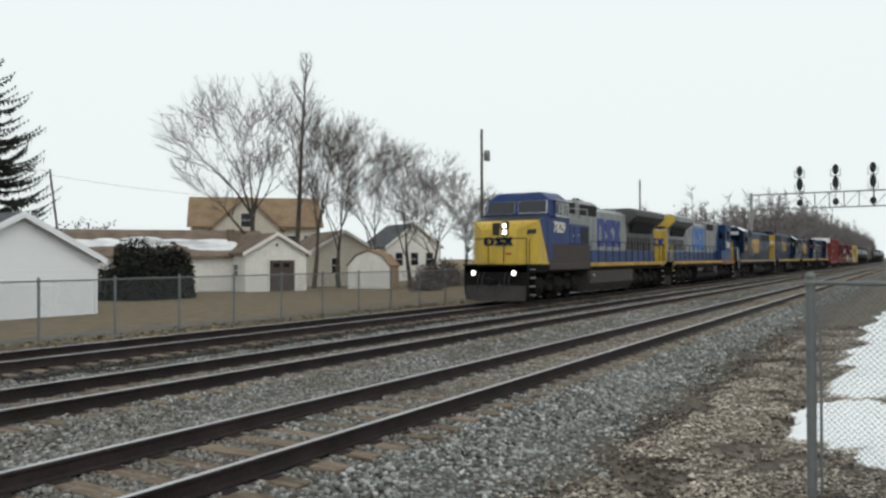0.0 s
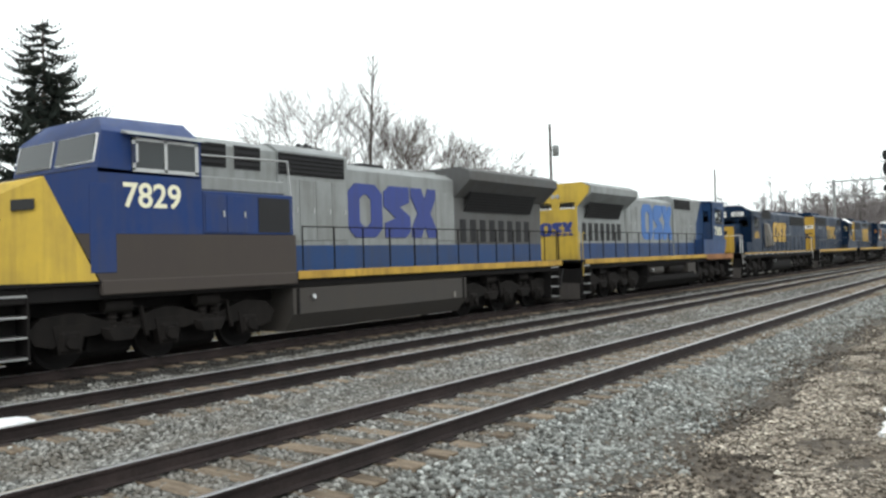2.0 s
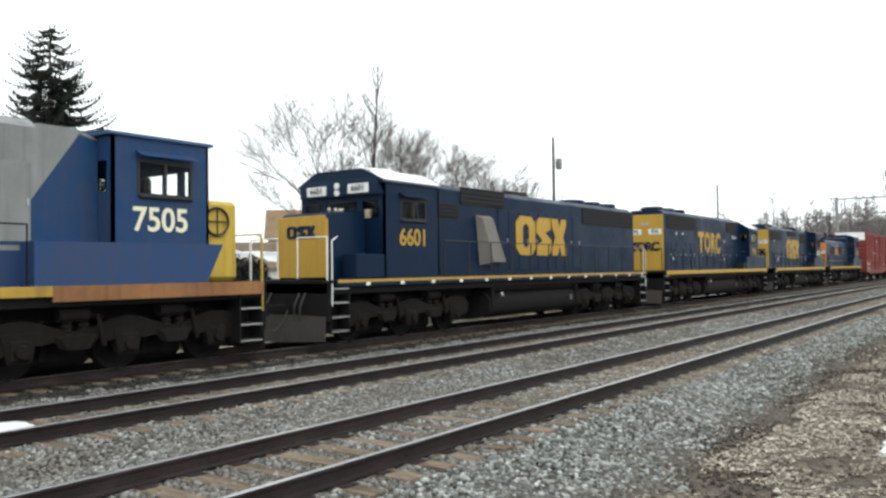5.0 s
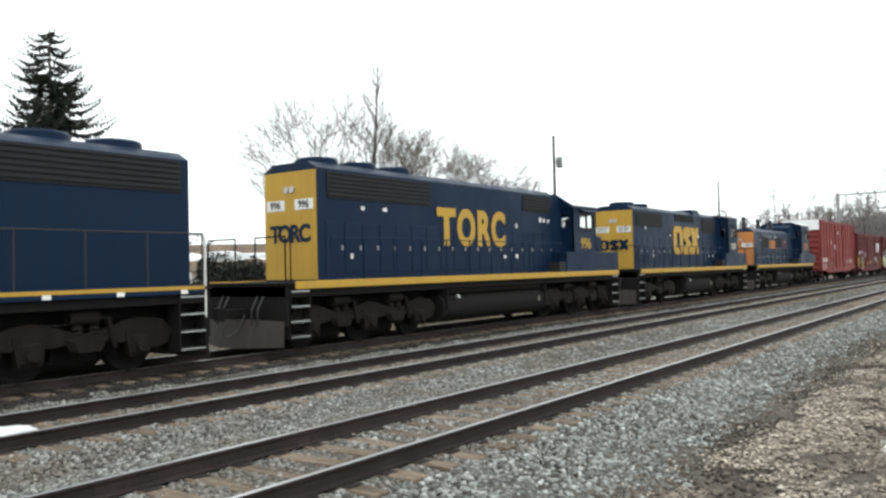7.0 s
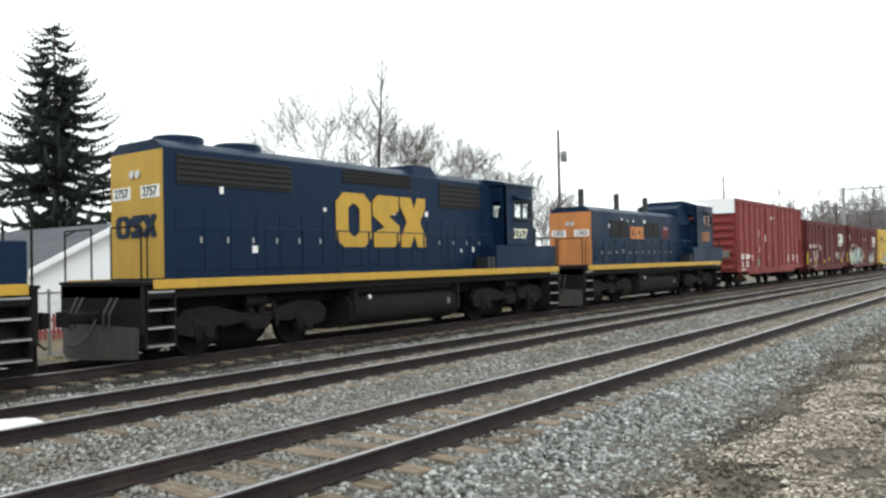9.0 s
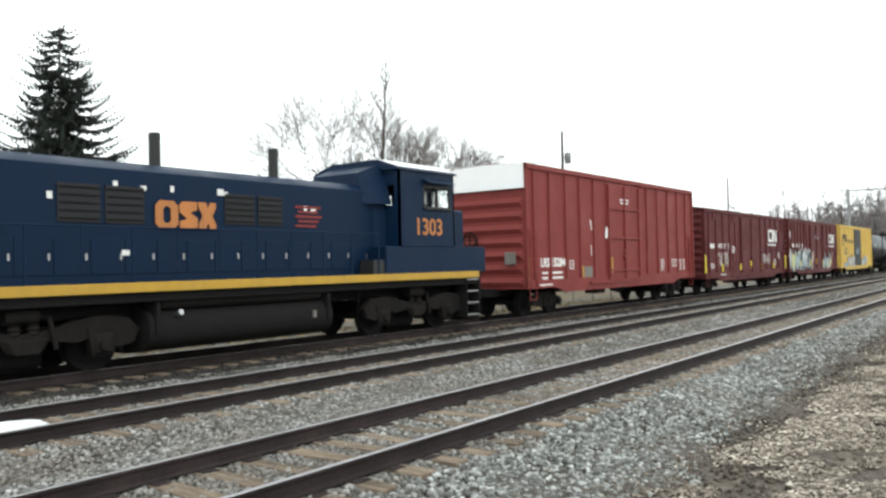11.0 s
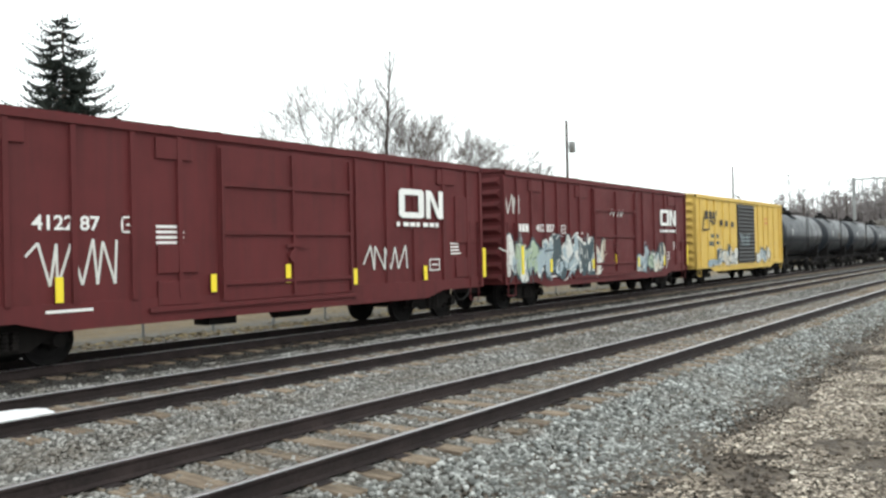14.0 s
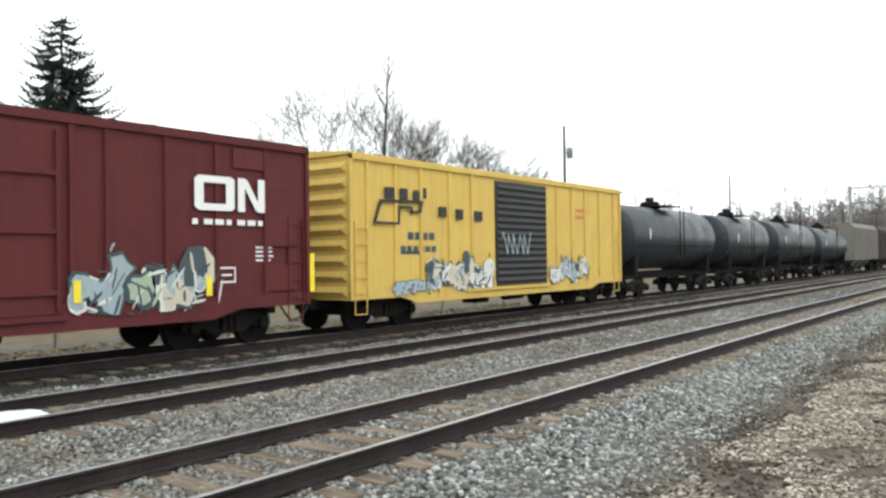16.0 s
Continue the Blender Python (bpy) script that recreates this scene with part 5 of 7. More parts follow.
# -- leading wide-cab locomotive --
def lead_loco():
    c = make_car("lead_locomotive", 27.9, "wide-cab diesel locomotive in grimy blue, grey and yellow with lit headlights", "locomotive")
    frame_and_tank(c, .95, 20.45, (7.6, 14.5), M_SILL, M_TANKGREY, (7.7, 20.4), False)
    loco_truck(c, 4.5, (-2.0, 0, 2.0))
    loco_truck(c, 17.2, (-2.0, 0, 2.0))
    end_platform(c, .95, -1, M_UNDER, M_YELLOW, 21.2)
    end_platform(c, 20.4, 1, M_UNDER, M_YELLOW, 21.2)
    n = part("nose", Geo().hull([(x, s * y, z) for s in (-1, 1) for x, y, z in ((1.3, .78, 1.55), (1.3, .78, 2.95), (1.46, .7, 3.22), (1.95, 1.5, 1.55), (1.95, 1.5, 3.36), (2.9, 1.5, 1.55))]), M_YELLOW, c, "dirty yellow wide nose")
    part("nose_door", Geo().box(1.27, 1.31, .12, .72, 1.6, 3.0, .012), M_YELLOW, n)
    part("headlight_box", Geo().box(1.26, 1.42, -.42, -.12, 2.7, 3.3, .03).box(1.26, 1.42, -.02, .3, 2.72, 3.25, .03), M_BLACK, n, "black headlight housing")
    for z in (2.86, 3.12):
        part("headlight", Geo().tube((1.245, -.27, z), (1.27, -.27, z), .085, seg=16), M_LAMP, n, "lit white headlight")
    nb = part("number_board", Geo().hull([(1.56, -1.16, 2.78), (1.82, -1.42, 2.8), (1.56, -1.16, 2.96), (1.82, -1.42, 2.98), (1.6, -1.1, 2.78), (1.86, -1.38, 2.98)]), M_BLACK, n, "lit number board")
    block_mark_front(n, -.62, .68, 2.32, 2.66, 1.268, M_NAVY)
    for y in (-.9, .9):
        d = part("ditch_light", Geo().tube((.78, y, 1.22), (.93, y, 1.22), .15, .13, 14), M_BLACK, c, "round ditch light")
        part("lens", Geo().tube((.77, y, 1.22), (.785, y, 1.22), .085, seg=14), M_LAMP, d, "lit white lens")
    part("red_plate", Geo().box(1.28, 1.295, -.55, -.3, 1.95, 2.02), M_REDBAR, n, smooth=0)
    cab = part("cab", Geo().hull([(x, s * y, z) for s in (-1, 1) for x, y, z in ((2.92, 1.5, 3.5), (2.92, 1.5, 3.64), (3.04, 1.46, 4.26), (5.14, 1.5, 3.5), (5.14, 1.5, 4.24), (3.3, .95, 4.6), (5.14, .95, 4.64))]), M_BLUE, c, "bright blue cab")
    part("cab_base", Geo().hull([(x, s * 1.5, z) for s in (-1, 1) for x, z in ((1.94, 3.37), (2.48, 2.4), (5.14, 2.4), (5.14, 3.52), (2.93, 3.58))]), M_BLUE, cab, "blue cab flank above the nose")
    part("anti_glare_top", Geo().hull([(1.97, -1.3, 3.385), (1.97, 1.3, 3.385), (2.9, -1.3, 3.585), (2.9, 1.3, 3.585), (1.97, -1.3, 3.395), (1.97, 1.3, 3.395), (2.9, -1.3, 3.6), (2.9, 1.3, 3.6)]), M_BLACK, cab, "black anti-glare nose top", smooth=0)
    part("cab_skirt", Geo().prism([(2.93, 1.56), (7.66, 1.56), (7.66, 2.4), (2.48, 2.4)], "y", -1.495, 1.495), M_BROWN, c, "cab skirt brown with road film")
    part("skirt_sill", Geo().box(2.95, 7.68, -1.52, 1.52, 1.3, 1.57, .02), M_BROWN, c)

    def on_front(y, f):
        return (2.92 + f * .115 - .012, y, 3.64 + f * .6)
    for y0, y1 in ((-1.38, -.1), (.1, 1.38)):
        w = part("windshield", Geo().hull([tuple(p[i] + k * (-.02, 0, .012)[i] for i in range(3)) for p in (on_front(y0, .1), on_front(y1, .1), on_front(y0 + (.06 if y0 < 0 else 0), .93), on_front(y1 - (.06 if y0 > 0 else 0), .93)) for k in (0, 1)]), M_DARKGLASS, cab, "dark windshield pane")
        p0, p1, p2, p3 = on_front(y0, .1), on_front(y1, .1), on_front(y1, .93), on_front(y0, .93)
        part("gasket", Geo().path([p0, p1, p2, p3, p0], .02, 6), M_WHITE if y0 < 0 else M_STEEL, w, "white windshield surround")
    for s in (-1, 1):
        w = part("side_window", Geo().box(3.66, 5.0, s * 1.495, s * 1.51, 3.62, 4.14), M_DARKGLASS, cab, "dark cab side glass", smooth=0)
        part("window_frame", Geo().box(3.6, 3.67, s * 1.49, s * 1.525, 3.57, 4.18).box(4.28, 4.35, s * 1.49, s * 1.525, 3.57, 4.18).box(4.98, 5.06, s * 1.49, s * 1.525, 3.57, 4.18).box(3.6, 5.06, s * 1.49, s * 1.525, 3.55, 3.62).box(3.6, 5.06, s * 1.49, s * 1.525, 4.13, 4.19), M_STEEL, w, smooth=0)
        part("mirror", Geo().box(3.58, 3.63, s * 1.52, s * 1.68, 3.7, 4.05, .01), M_STEEL, cab)
        part("drip_rail", Geo().hull([(3.4, s * 1.5, 4.3), (5.1, s * 1.5, 4.3), (3.4, s * 1.72, 4.2), (5.1, s * 1.72, 4.2), (3.4, s * 1.5, 4.24), (5.1, s * 1.5, 4.24)]), M_GREY, cab)
        part("door_panel", Geo().box(2.75, 3.25, s * 1.49, s * 1.508, 1.7, 3.3, .006), M_BLUE, cab)
    lettering("cab_number", "7829", .63, M_NUMBER, c, (4.02, -1.508, 3.09), squeeze=1.0, label="cream road number")
    eq = part("equipment_box", Geo().box(5.16, 7.62, -1.48, 1.48, 2.4, 3.28, .02), M_BLUE, c, "blue equipment cabinet")
    doors(eq, 5.2, 6.3, 2, 2.45, 3.2, -1.48, M_BLUE)
    # Flat black panel stands for the shade inside the cabinet's recess
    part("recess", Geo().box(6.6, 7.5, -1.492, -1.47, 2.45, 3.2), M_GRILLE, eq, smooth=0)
    h1 = hood(c, 5.14, 7.6, 4.5, M_GREY, .98)
    for k in range(2):
        grille(h1, 5.45 + k * .95, 6.17 + k * .95, 3.85, 4.36, -.985, 4)
    part("air_filter_box", Geo().box(5.2, 7.5, -1.35, -.98, 3.3, 3.6, .03), M_GREY, h1)
    part("grab_pipe", Geo().path([(5.2, -1.4, 4.0), (7.55, -1.4, 4.05), (7.62, -1.45, 2.9), (7.62, -1.45, 2.55)], .022), M_STEEL, c)
    h2 = hood(c, 7.6, 9.92, 4.55, M_GREY, 1.02, band=(2.18, M_BAND))
    grille(h2, 7.62, 9.8, 3.82, 4.32, -1.03, 5)
    doors(h2, 7.7, 9.88, 4, 2.3, 3.72, -1.02, M_GREY)
    h3 = hood(c, 9.92, 14.7, 4.28, M_GREY, .92, band=(2.18, M_BAND))
    doors(h3, 13.75, 14.7, 1, 2.3, 3.7, -.92, M_GREY)
    block_mark(h3, 10.0, 13.75, 2.38, 3.77, -.925, M_LOGOBLUE, "large dark blue block emblem")
    h4 = hood(c, 14.7, 20.0, 3.85, M_GREYWORNSHADED, .92, band=(2.18, M_BAND))
    part("radiator_wing", Geo().prism([(-.95, 3.6), (-1.52, 4.1), (-1.52, 4.36), (-1.2, 4.5), (1.2, 4.5), (1.52, 4.36), (1.52, 4.1), (.95, 3.6)], "x", 14.7, 20.2), M_GREYWORNSHADED, c, "flared grey radiator section")
    grille(h4, 15.2, 19.2, 3.2, 3.78, -.96, 7, lean=-.25)
    for k in range(8):
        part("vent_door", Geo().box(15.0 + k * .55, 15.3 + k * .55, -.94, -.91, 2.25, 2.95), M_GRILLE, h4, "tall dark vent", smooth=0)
    part("exhaust", Geo().box(11.2, 12.2, -.35, .35, 4.25, 4.42, .03), M_GRILLE, c)
    part("horn", Geo().tube((9.6, -.3, 4.62), (9.2, -.3, 4.66), .03, .09, 8).tube((9.6, -.15, 4.62), (9.1, -.15, 4.66), .03, .1, 8).box(9.55, 9.7, -.4, -.1, 4.52, 4.66), M_BLACK, c)
    part("roof_hatch", Geo().box(12.6, 14.4, -.5, .5, 4.26, 4.36, .02), M_GREY, c)
    side_rails(c, 7.9, 20.3, -1.46, 2.6, 12, M_UNDER)
    side_rails(c, 7.9, 20.3, 1.46, 2.6, 12, M_UNDER)


def block_mark_front(p, y0, y1, z0, z1, x, mat):
    w, h = y1 - y0, z1 - z0
    e = None
    for k, shape in enumerate(emblem_shapes(lambda u, v: (y1 - u * w, z0 + v * h))):
        e2 = part("emblem" if e is None else "emblem_block", Geo().prism(shape, "x", x - .012 - .001 * k, x + .01), mat, e or p, "dark block emblem" if e is None else "", smooth=0)
        e = e or e2


def hood_end(c, x, s, hw, z0, z1, mat, lamp=True, mark=None, board=True, number=""):
    """Painted end face with lamps, number boards and a mark; s points outward."""
    a, b = (x - .02, x + .012) if s < 0 else (x - .012, x + .02)
    e = part("hood_end", Geo().box(a, b, -hw + .01, hw - .01, z0, z1, .01), mat, c, "painted hood end")
    f = x + s * .03
    if board:
        for y in (-.5, .5):
            part("number_board", Geo().box(min(f, x), max(f, x) , y - .32, y + .32, z1 - .96, z1 - .7, .008), M_WHITE, e, "white number board")
            if number:
                lettering("board_number", number, .26, M_BLACK, e, (x + s * .034, y, z1 - .83), (90, 0, -90), squeeze=.95)
    if lamp:
        for y in (-.1, .1):
            part("lamp", Geo().tube((x + s * .01, y, z1 - .45), (x + s * .05, y, z1 - .45), .085, seg=12), M_STEEL, e)
    if mark:
        block_mark_front(e, -.7, .7, z0 + (z1 - z0) * .32, z0 + (z1 - z0) * .5, x + s * .025, mark)
    return e


def second_loco():
    c = make_car("second_locomotive", 49.1, "grey and blue diesel locomotive running long hood first", "locomotive")
    frame_and_tank(c, .9, 19.9, (7.3, 14.2), M_SILL, M_UNDER, None, None)
    for q in (-1, 1):
        for x0, x1, m in ((7.9, 9.7, M_TANKGREY), (10.3, 12.3, M_TRUCK)):
            part("main_reservoir", Geo().lathe([(.05, x0), (.2, x0 + .06), (.24, x0 + .16), (.24, x1 - .16), (.2, x1 - .06), (.05, x1)], (0, q * 1.12, .98), 16, "x"), m, c, "dusty air reservoir above the fuel tank")
        part("equipment_locker", Geo().box(12.6, 13.7, q * 1.0, q * 1.42, .76, 1.2, .02), M_TANKGREY, c, "grey equipment locker")
    loco_truck(c, 4.2, (-2.0, 0, 2.0))
    loco_truck(c, 16.8, (-2.0, 0, 2.0))
    end_platform(c, .9, -1, M_YELLOW, M_GREY, 20.9)
    end_platform(c, 19.95, 1, M_YELLOW, M_GREY, 20.9)
    h1 = hood(c, 1.75, 6.2, 3.9, M_GREY, .92, band=(2.2, M_BAND))
    e = hood_end(c, 1.75, -1, .92, 1.58, 4.5, M_YELLOW, mark=M_LOGOBLUE, number="7505")
    part("radiator_wing", Geo().prism([(-.92, 3.62), (-1.52, 4.12), (-1.52, 4.38), (-1.15, 4.55), (1.15, 4.55), (1.52, 4.38), (1.52, 4.12), (.92, 3.62)], "x", 1.76, 6.3), M_GREY, c, "flared grey radiator section")
    part("wing_end", Geo().prism([(-.92, 3.62), (-1.4, 4.1), (-1.45, 4.36), (-1.1, 4.54), (1.1, 4.54), (1.45, 4.36), (1.4, 4.1), (.92, 3.62)], "x", 1.72, 1.75), M_YELLOW, e, smooth=0)
    grille(h1, 2.3, 5.5, 3.2, 3.78, -.96, 6, lean=-.25)
    for k in range(7):
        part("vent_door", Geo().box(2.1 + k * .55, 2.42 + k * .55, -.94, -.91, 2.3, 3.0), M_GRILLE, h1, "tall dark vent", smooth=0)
    h2 = hood(c, 6.2, 11.9, 4.28, M_GREY, .94, band=(2.2, M_BAND))
    doors(h2, 6.3, 8.0, 3, 2.35, 3.8, -.94, M_GREY)
    block_mark(h2, 8.0, 11.75, 2.35, 3.95, -.945, M_LOGOSKY, "large faded blue block emblem")
    h3 = hood(c, 11.9, 15.2, 4.5, M_GREY, 1.02, band=(2.2, M_BAND))
    grille(h3, 12.0, 14.3, 3.85, 4.32, -1.03, 5)
    doors(h3, 12.2, 15.1, 4, 2.35, 3.7, -1.02, M_GREY)
    part("hood_slope", Geo().hull([(x, s * y, z) for s in (-1, 1) for x, y, z in ((15.2, 1.02, 1.56), (15.2, 1.02, 4.4), (15.9, 1.02, 4.4), (16.3, 1.02, 4.25), (16.3, 1.02, 1.56))]), M_GREY, c, "grey hood behind the cab")
    part("colour_wedge", Geo().prism([(14.55, 2.3), (16.29, 2.3), (16.29, 4.22), (15.95, 4.3)], "y", -1.035, -1.018), M_CABBLUE, h3, smooth=0)
    open_cab(c, 16.3, 18.4, 2.35, 4.42, M_CABBLUE, (16.85, 17.95, 3.28, 3.85), M_CABBLUE, slope=.12)
    part("cab_skirt", Geo().prism([(14.9, 1.57), (18.35, 1.57), (18.75, 2.35), (14.9, 2.35)], "y", -1.5, 1.5), M_BAND, c, "dirty blue cab skirt")
    part("nose", Geo().box(18.42, 19.6, -.95, .95, 1.6, 3.3, .09), M_YELLOW, c, "dirty yellow short nose")
    part("brake_wheel", Geo().lathe([(.3, 0), (.32, .03), (.3, .06), (.26, .03), (.3, 0)], (19.0, -1.03, 2.85), 20, "y", False).box(18.72, 19.28, -1.02, -1.0, 2.835, 2.865).box(18.985, 19.015, -1.02, -1.0, 2.57, 3.13), M_BLACK, c)
    lettering("cab_number", "7505", .63, M_NUMBER, c, (17.3, -1.51, 2.77), squeeze=.97, label="cream road number")
    part("exhaust", Geo().box(7.2, 8.4, -.35, .35, 4.26, 4.44, .03), M_GRILLE, c)
    part("horn", Geo().tube((6.8, -.2, 4.5), (6.3, -.2, 4.54), .03, .1, 8).box(6.75, 6.9, -.3, -.1, 4.3, 4.55), M_BLACK, c)
    side_rails(c, 1.6, 14.8, -1.46, 2.62, 11, M_UNDER)
    side_rails(c, 1.6, 14.8, 1.46, 2.62, 11, M_UNDER)
    part("beam", Geo().box(15.2, 19.8, -1.53, -1.5, 1.32, 1.59), M_RUSTSILL, c, smooth=0)


def third_loco():
    c = make_car("third_locomotive", 70.0, "dark blue diesel locomotive with yellow nose and black-framed cab", "locomotive")
    frame_and_tank(c, .95, 20.5, (8.0, 14.0), M_NAVY, M_UNDER)
    part("sill_stripe", Geo().box(1.2, 20.3, -1.53, -1.52, 1.5, 1.57), M_GOLD, c, "thin gold sill stripe", smooth=0)
    loco_truck(c, 4.4, (-2.05, 0, 2.05))
    loco_truck(c, 17.0, (-2.05, 0, 2.05))
    end_platform(c, .95, -1, M_WHITE, M_NAVY, 21.5)
    end_platform(c, 20.5, 1, M_WHITE, M_NAVY, 21.5)
    n = part("nose", Geo().hull([(x, s * y, z) for s in (-1, 1) for x, y, z in ((1.5, .82, 1.6), (1.5, .82, 3.12), (1.62, .76, 3.24), (2.9, .88, 1.6), (2.9, .88, 3.34))]), M_NAVY, c)
    part("nose_front", Geo().box(1.47, 1.51, -.84, .84, 1.62, 3.16, .01).box(1.48, 1.58, -.85, -.82, 1.62, 3.08, .01), M_GOLD, n, "yellow nose front")
    block_mark_front(n, -.5, .5, 2.6, 2.92, 1.465, M_NAVY)
    open_cab(c, 2.95, 5.3, 1.6, 4.45, M_NAVY, (3.65, 4.65, 3.15, 3.6), M_SHEETSHEEN, slope=.4)
    part("cab_face", Geo().hull([(x, s * y, z) for s in (-1, 1) for x, y, z in ((2.8, 1.4, 3.75), (2.8, 1.4, 4.08), (2.96, 1.0, 4.42), (2.96, 1.5, 3.75))]), M_NAVY, c)
    for y in (-.75, .75):
        part("number_board", Geo().box(2.77, 2.8, y - .36, y + .36, 3.8, 4.05, .01), M_WHITE, c, "white number board")
        lettering("board_number", "6601", .22, M_BLACK, c, (2.766, y, 3.925), (90, 0, -90), squeeze=1.1)
    for z in (3.84, 4.03):
        part("headlight", Geo().tube((2.76, 0, z), (2.8, 0, z), .085, seg=12), M_WHITE, c)
    lettering("cab_number", "6601", .62, M_GOLD, c, (4.14, -1.51, 2.63), squeeze=.98, label="gold road number")
    part("cab_box", Geo().box(1.9, 3.4, -1.49, -1.0, 1.6, 2.2, .02), M_NAVY, c)
    h1 = hood(c, 5.3, 9.0, 4.32, M_NAVY, .98)
    grille(h1, 5.6, 7.0, 3.3, 3.72, -.99, 4)
    grille(h1, 7.1, 9.6, 3.75, 4.28, -1.0, 4)
    part("blower_duct", Geo().hull([(8.1, -1.0, 1.9), (9.1, -1.0, 1.9), (7.9, -1.0, 3.45), (8.7, -1.0, 3.45), (8.4, -1.35, 2.0), (9.1, -1.35, 2.0), (8.0, -1.2, 3.35), (8.6, -1.2, 3.35)]), M_HOPPER, h1, "grey blower duct")
    h2 = hood(c, 9.0, 20.4, 4.3, M_NAVY, .92)
    doors(h2, 9.3, 15.2, 9, 1.75, 3.7, -.92, M_NAVY)
    block_mark(h2, 10.4, 14.0, 2.23, 3.56, -.945, M_GOLD, "large gold block emblem")
    grille(h2, 15.4, 20.2, 3.45, 4.1, -.935, 6)
    fans(c, (16.3, 17.8, 19.3), 4.28)
    part("exhaust", Geo().box(11.2, 12.3, -.3, .3, 4.28, 4.5, .03), M_GRILLE, c)
    part("antenna_box", Geo().box(3.7, 4.7, -.45, .45, 4.45, 4.58, .04), M_SHEETSHEEN, c)
    side_rails(c, 5.6, 20.3, -1.46, 2.6, 12, M_BLACK)
    for k in range(14):
        part("reflector", Geo().box(2.2 + k * 1.35, 2.35 + k * 1.35, -1.53, -1.52, 1.42, 1.5), M_WHITE, c, smooth=0)


def hood_unit(name, u0, L, label, end_x, cab, number, num_mat, nose_x, axles, trucks, tank, top, mark, roof, end_mat, sill, fans_at=(), stacks=(), grilles=(), hw=.92, cab_top=4.4, end_mark=None, cab_top_mat=None, nose_top=2.95, number_size=.5, slope=.2, win=None, number_z=2.66):
    """Dark blue hood locomotive running long hood first."""
    c = make_car(name, u0, label, "locomotive")
    frame_and_tank(c, .95, L - .95, tank, sill, M_UNDER)
    for t in trucks:
        loco_truck(c, t, axles)
    end_platform(c, .95, -1, M_UNDER, M_NAVY, L)
    end_platform(c, L - .95, 1, M_UNDER, M_NAVY, L)
    cx0, cx1 = cab
    h = hood(c, end_x, cx0 - .35, top, M_NAVY, hw)
    hood_end(c, end_x, -1, hw, 1.6, top - .22, end_mat, mark=end_mark, number=number)
    doors(h, end_x + .25, cx0 - .6, int((cx0 - end_x) / .72), 1.75, 3.0 if top > 4 else 2.4, -hw, M_NAVY)
    part("hood_slope", Geo().hull([(x, s * y, z) for s in (-1, 1) for x, y, z in ((cx0 - .36, hw, 1.56), (cx0 - .36, hw, top - .1), (cx0 + .02, hw + .1, 1.56), (cx0 + .02, hw + .1, top - .35))]), M_NAVY, c)
    for g in grilles:
        grille(h, *g)
    open_cab(c, cx0, cx1, 2.3, cab_top, M_NAVY, win or (cx0 + .55, cx1 - .22, 3.2, 3.68), cab_top_mat or M_NAVY, slope=slope)
    part("cab_skirt", Geo().box(cx0 - .55, nose_x + .3, -1.49, 1.49, 1.57, 2.3, .02), M_NAVY, c)
    part("nose", Geo().box(cx1 + .02, nose_x, -.95, .95, 1.6, nose_top, .06), M_NAVY, c)
    lettering("cab_number", number, number_size, num_mat, c, ((cx0 + cx1) / 2 + .02, -1.51, number_z), label="road number")
    if fans_at:
        fans(c, fans_at, top - .01)
    for x in stacks:
        part("exhaust_stack", Geo().tube((x, -.1, top - .05), (x, -.1, top + .75), .12, seg=12), M_BLACK, c, "tall thin black exhaust stack")
    mark(h)
    rng = random.Random(L)
    for k in range(9):
        x, z = rng.uniform(end_x + .3, cx0 - .8), rng.choice((2.1, 3.1, 3.35))
        part("placard", Geo().box(x, x + rng.uniform(.08, .16), -hw - .024, -hw - .012, z, z + rng.uniform(.08, .16)), M_WHITE, h, "small white placard", smooth=0)
    side_rails(c, end_x - .1, cx0 - .8, -1.46, 2.6, 10, M_NAVY)
    part("step_notch", Geo().box(cx0 - 1.0, cx0 - .58, -1.45, -1.0, 1.6, 1.95), M_BLACK, c)
    return c


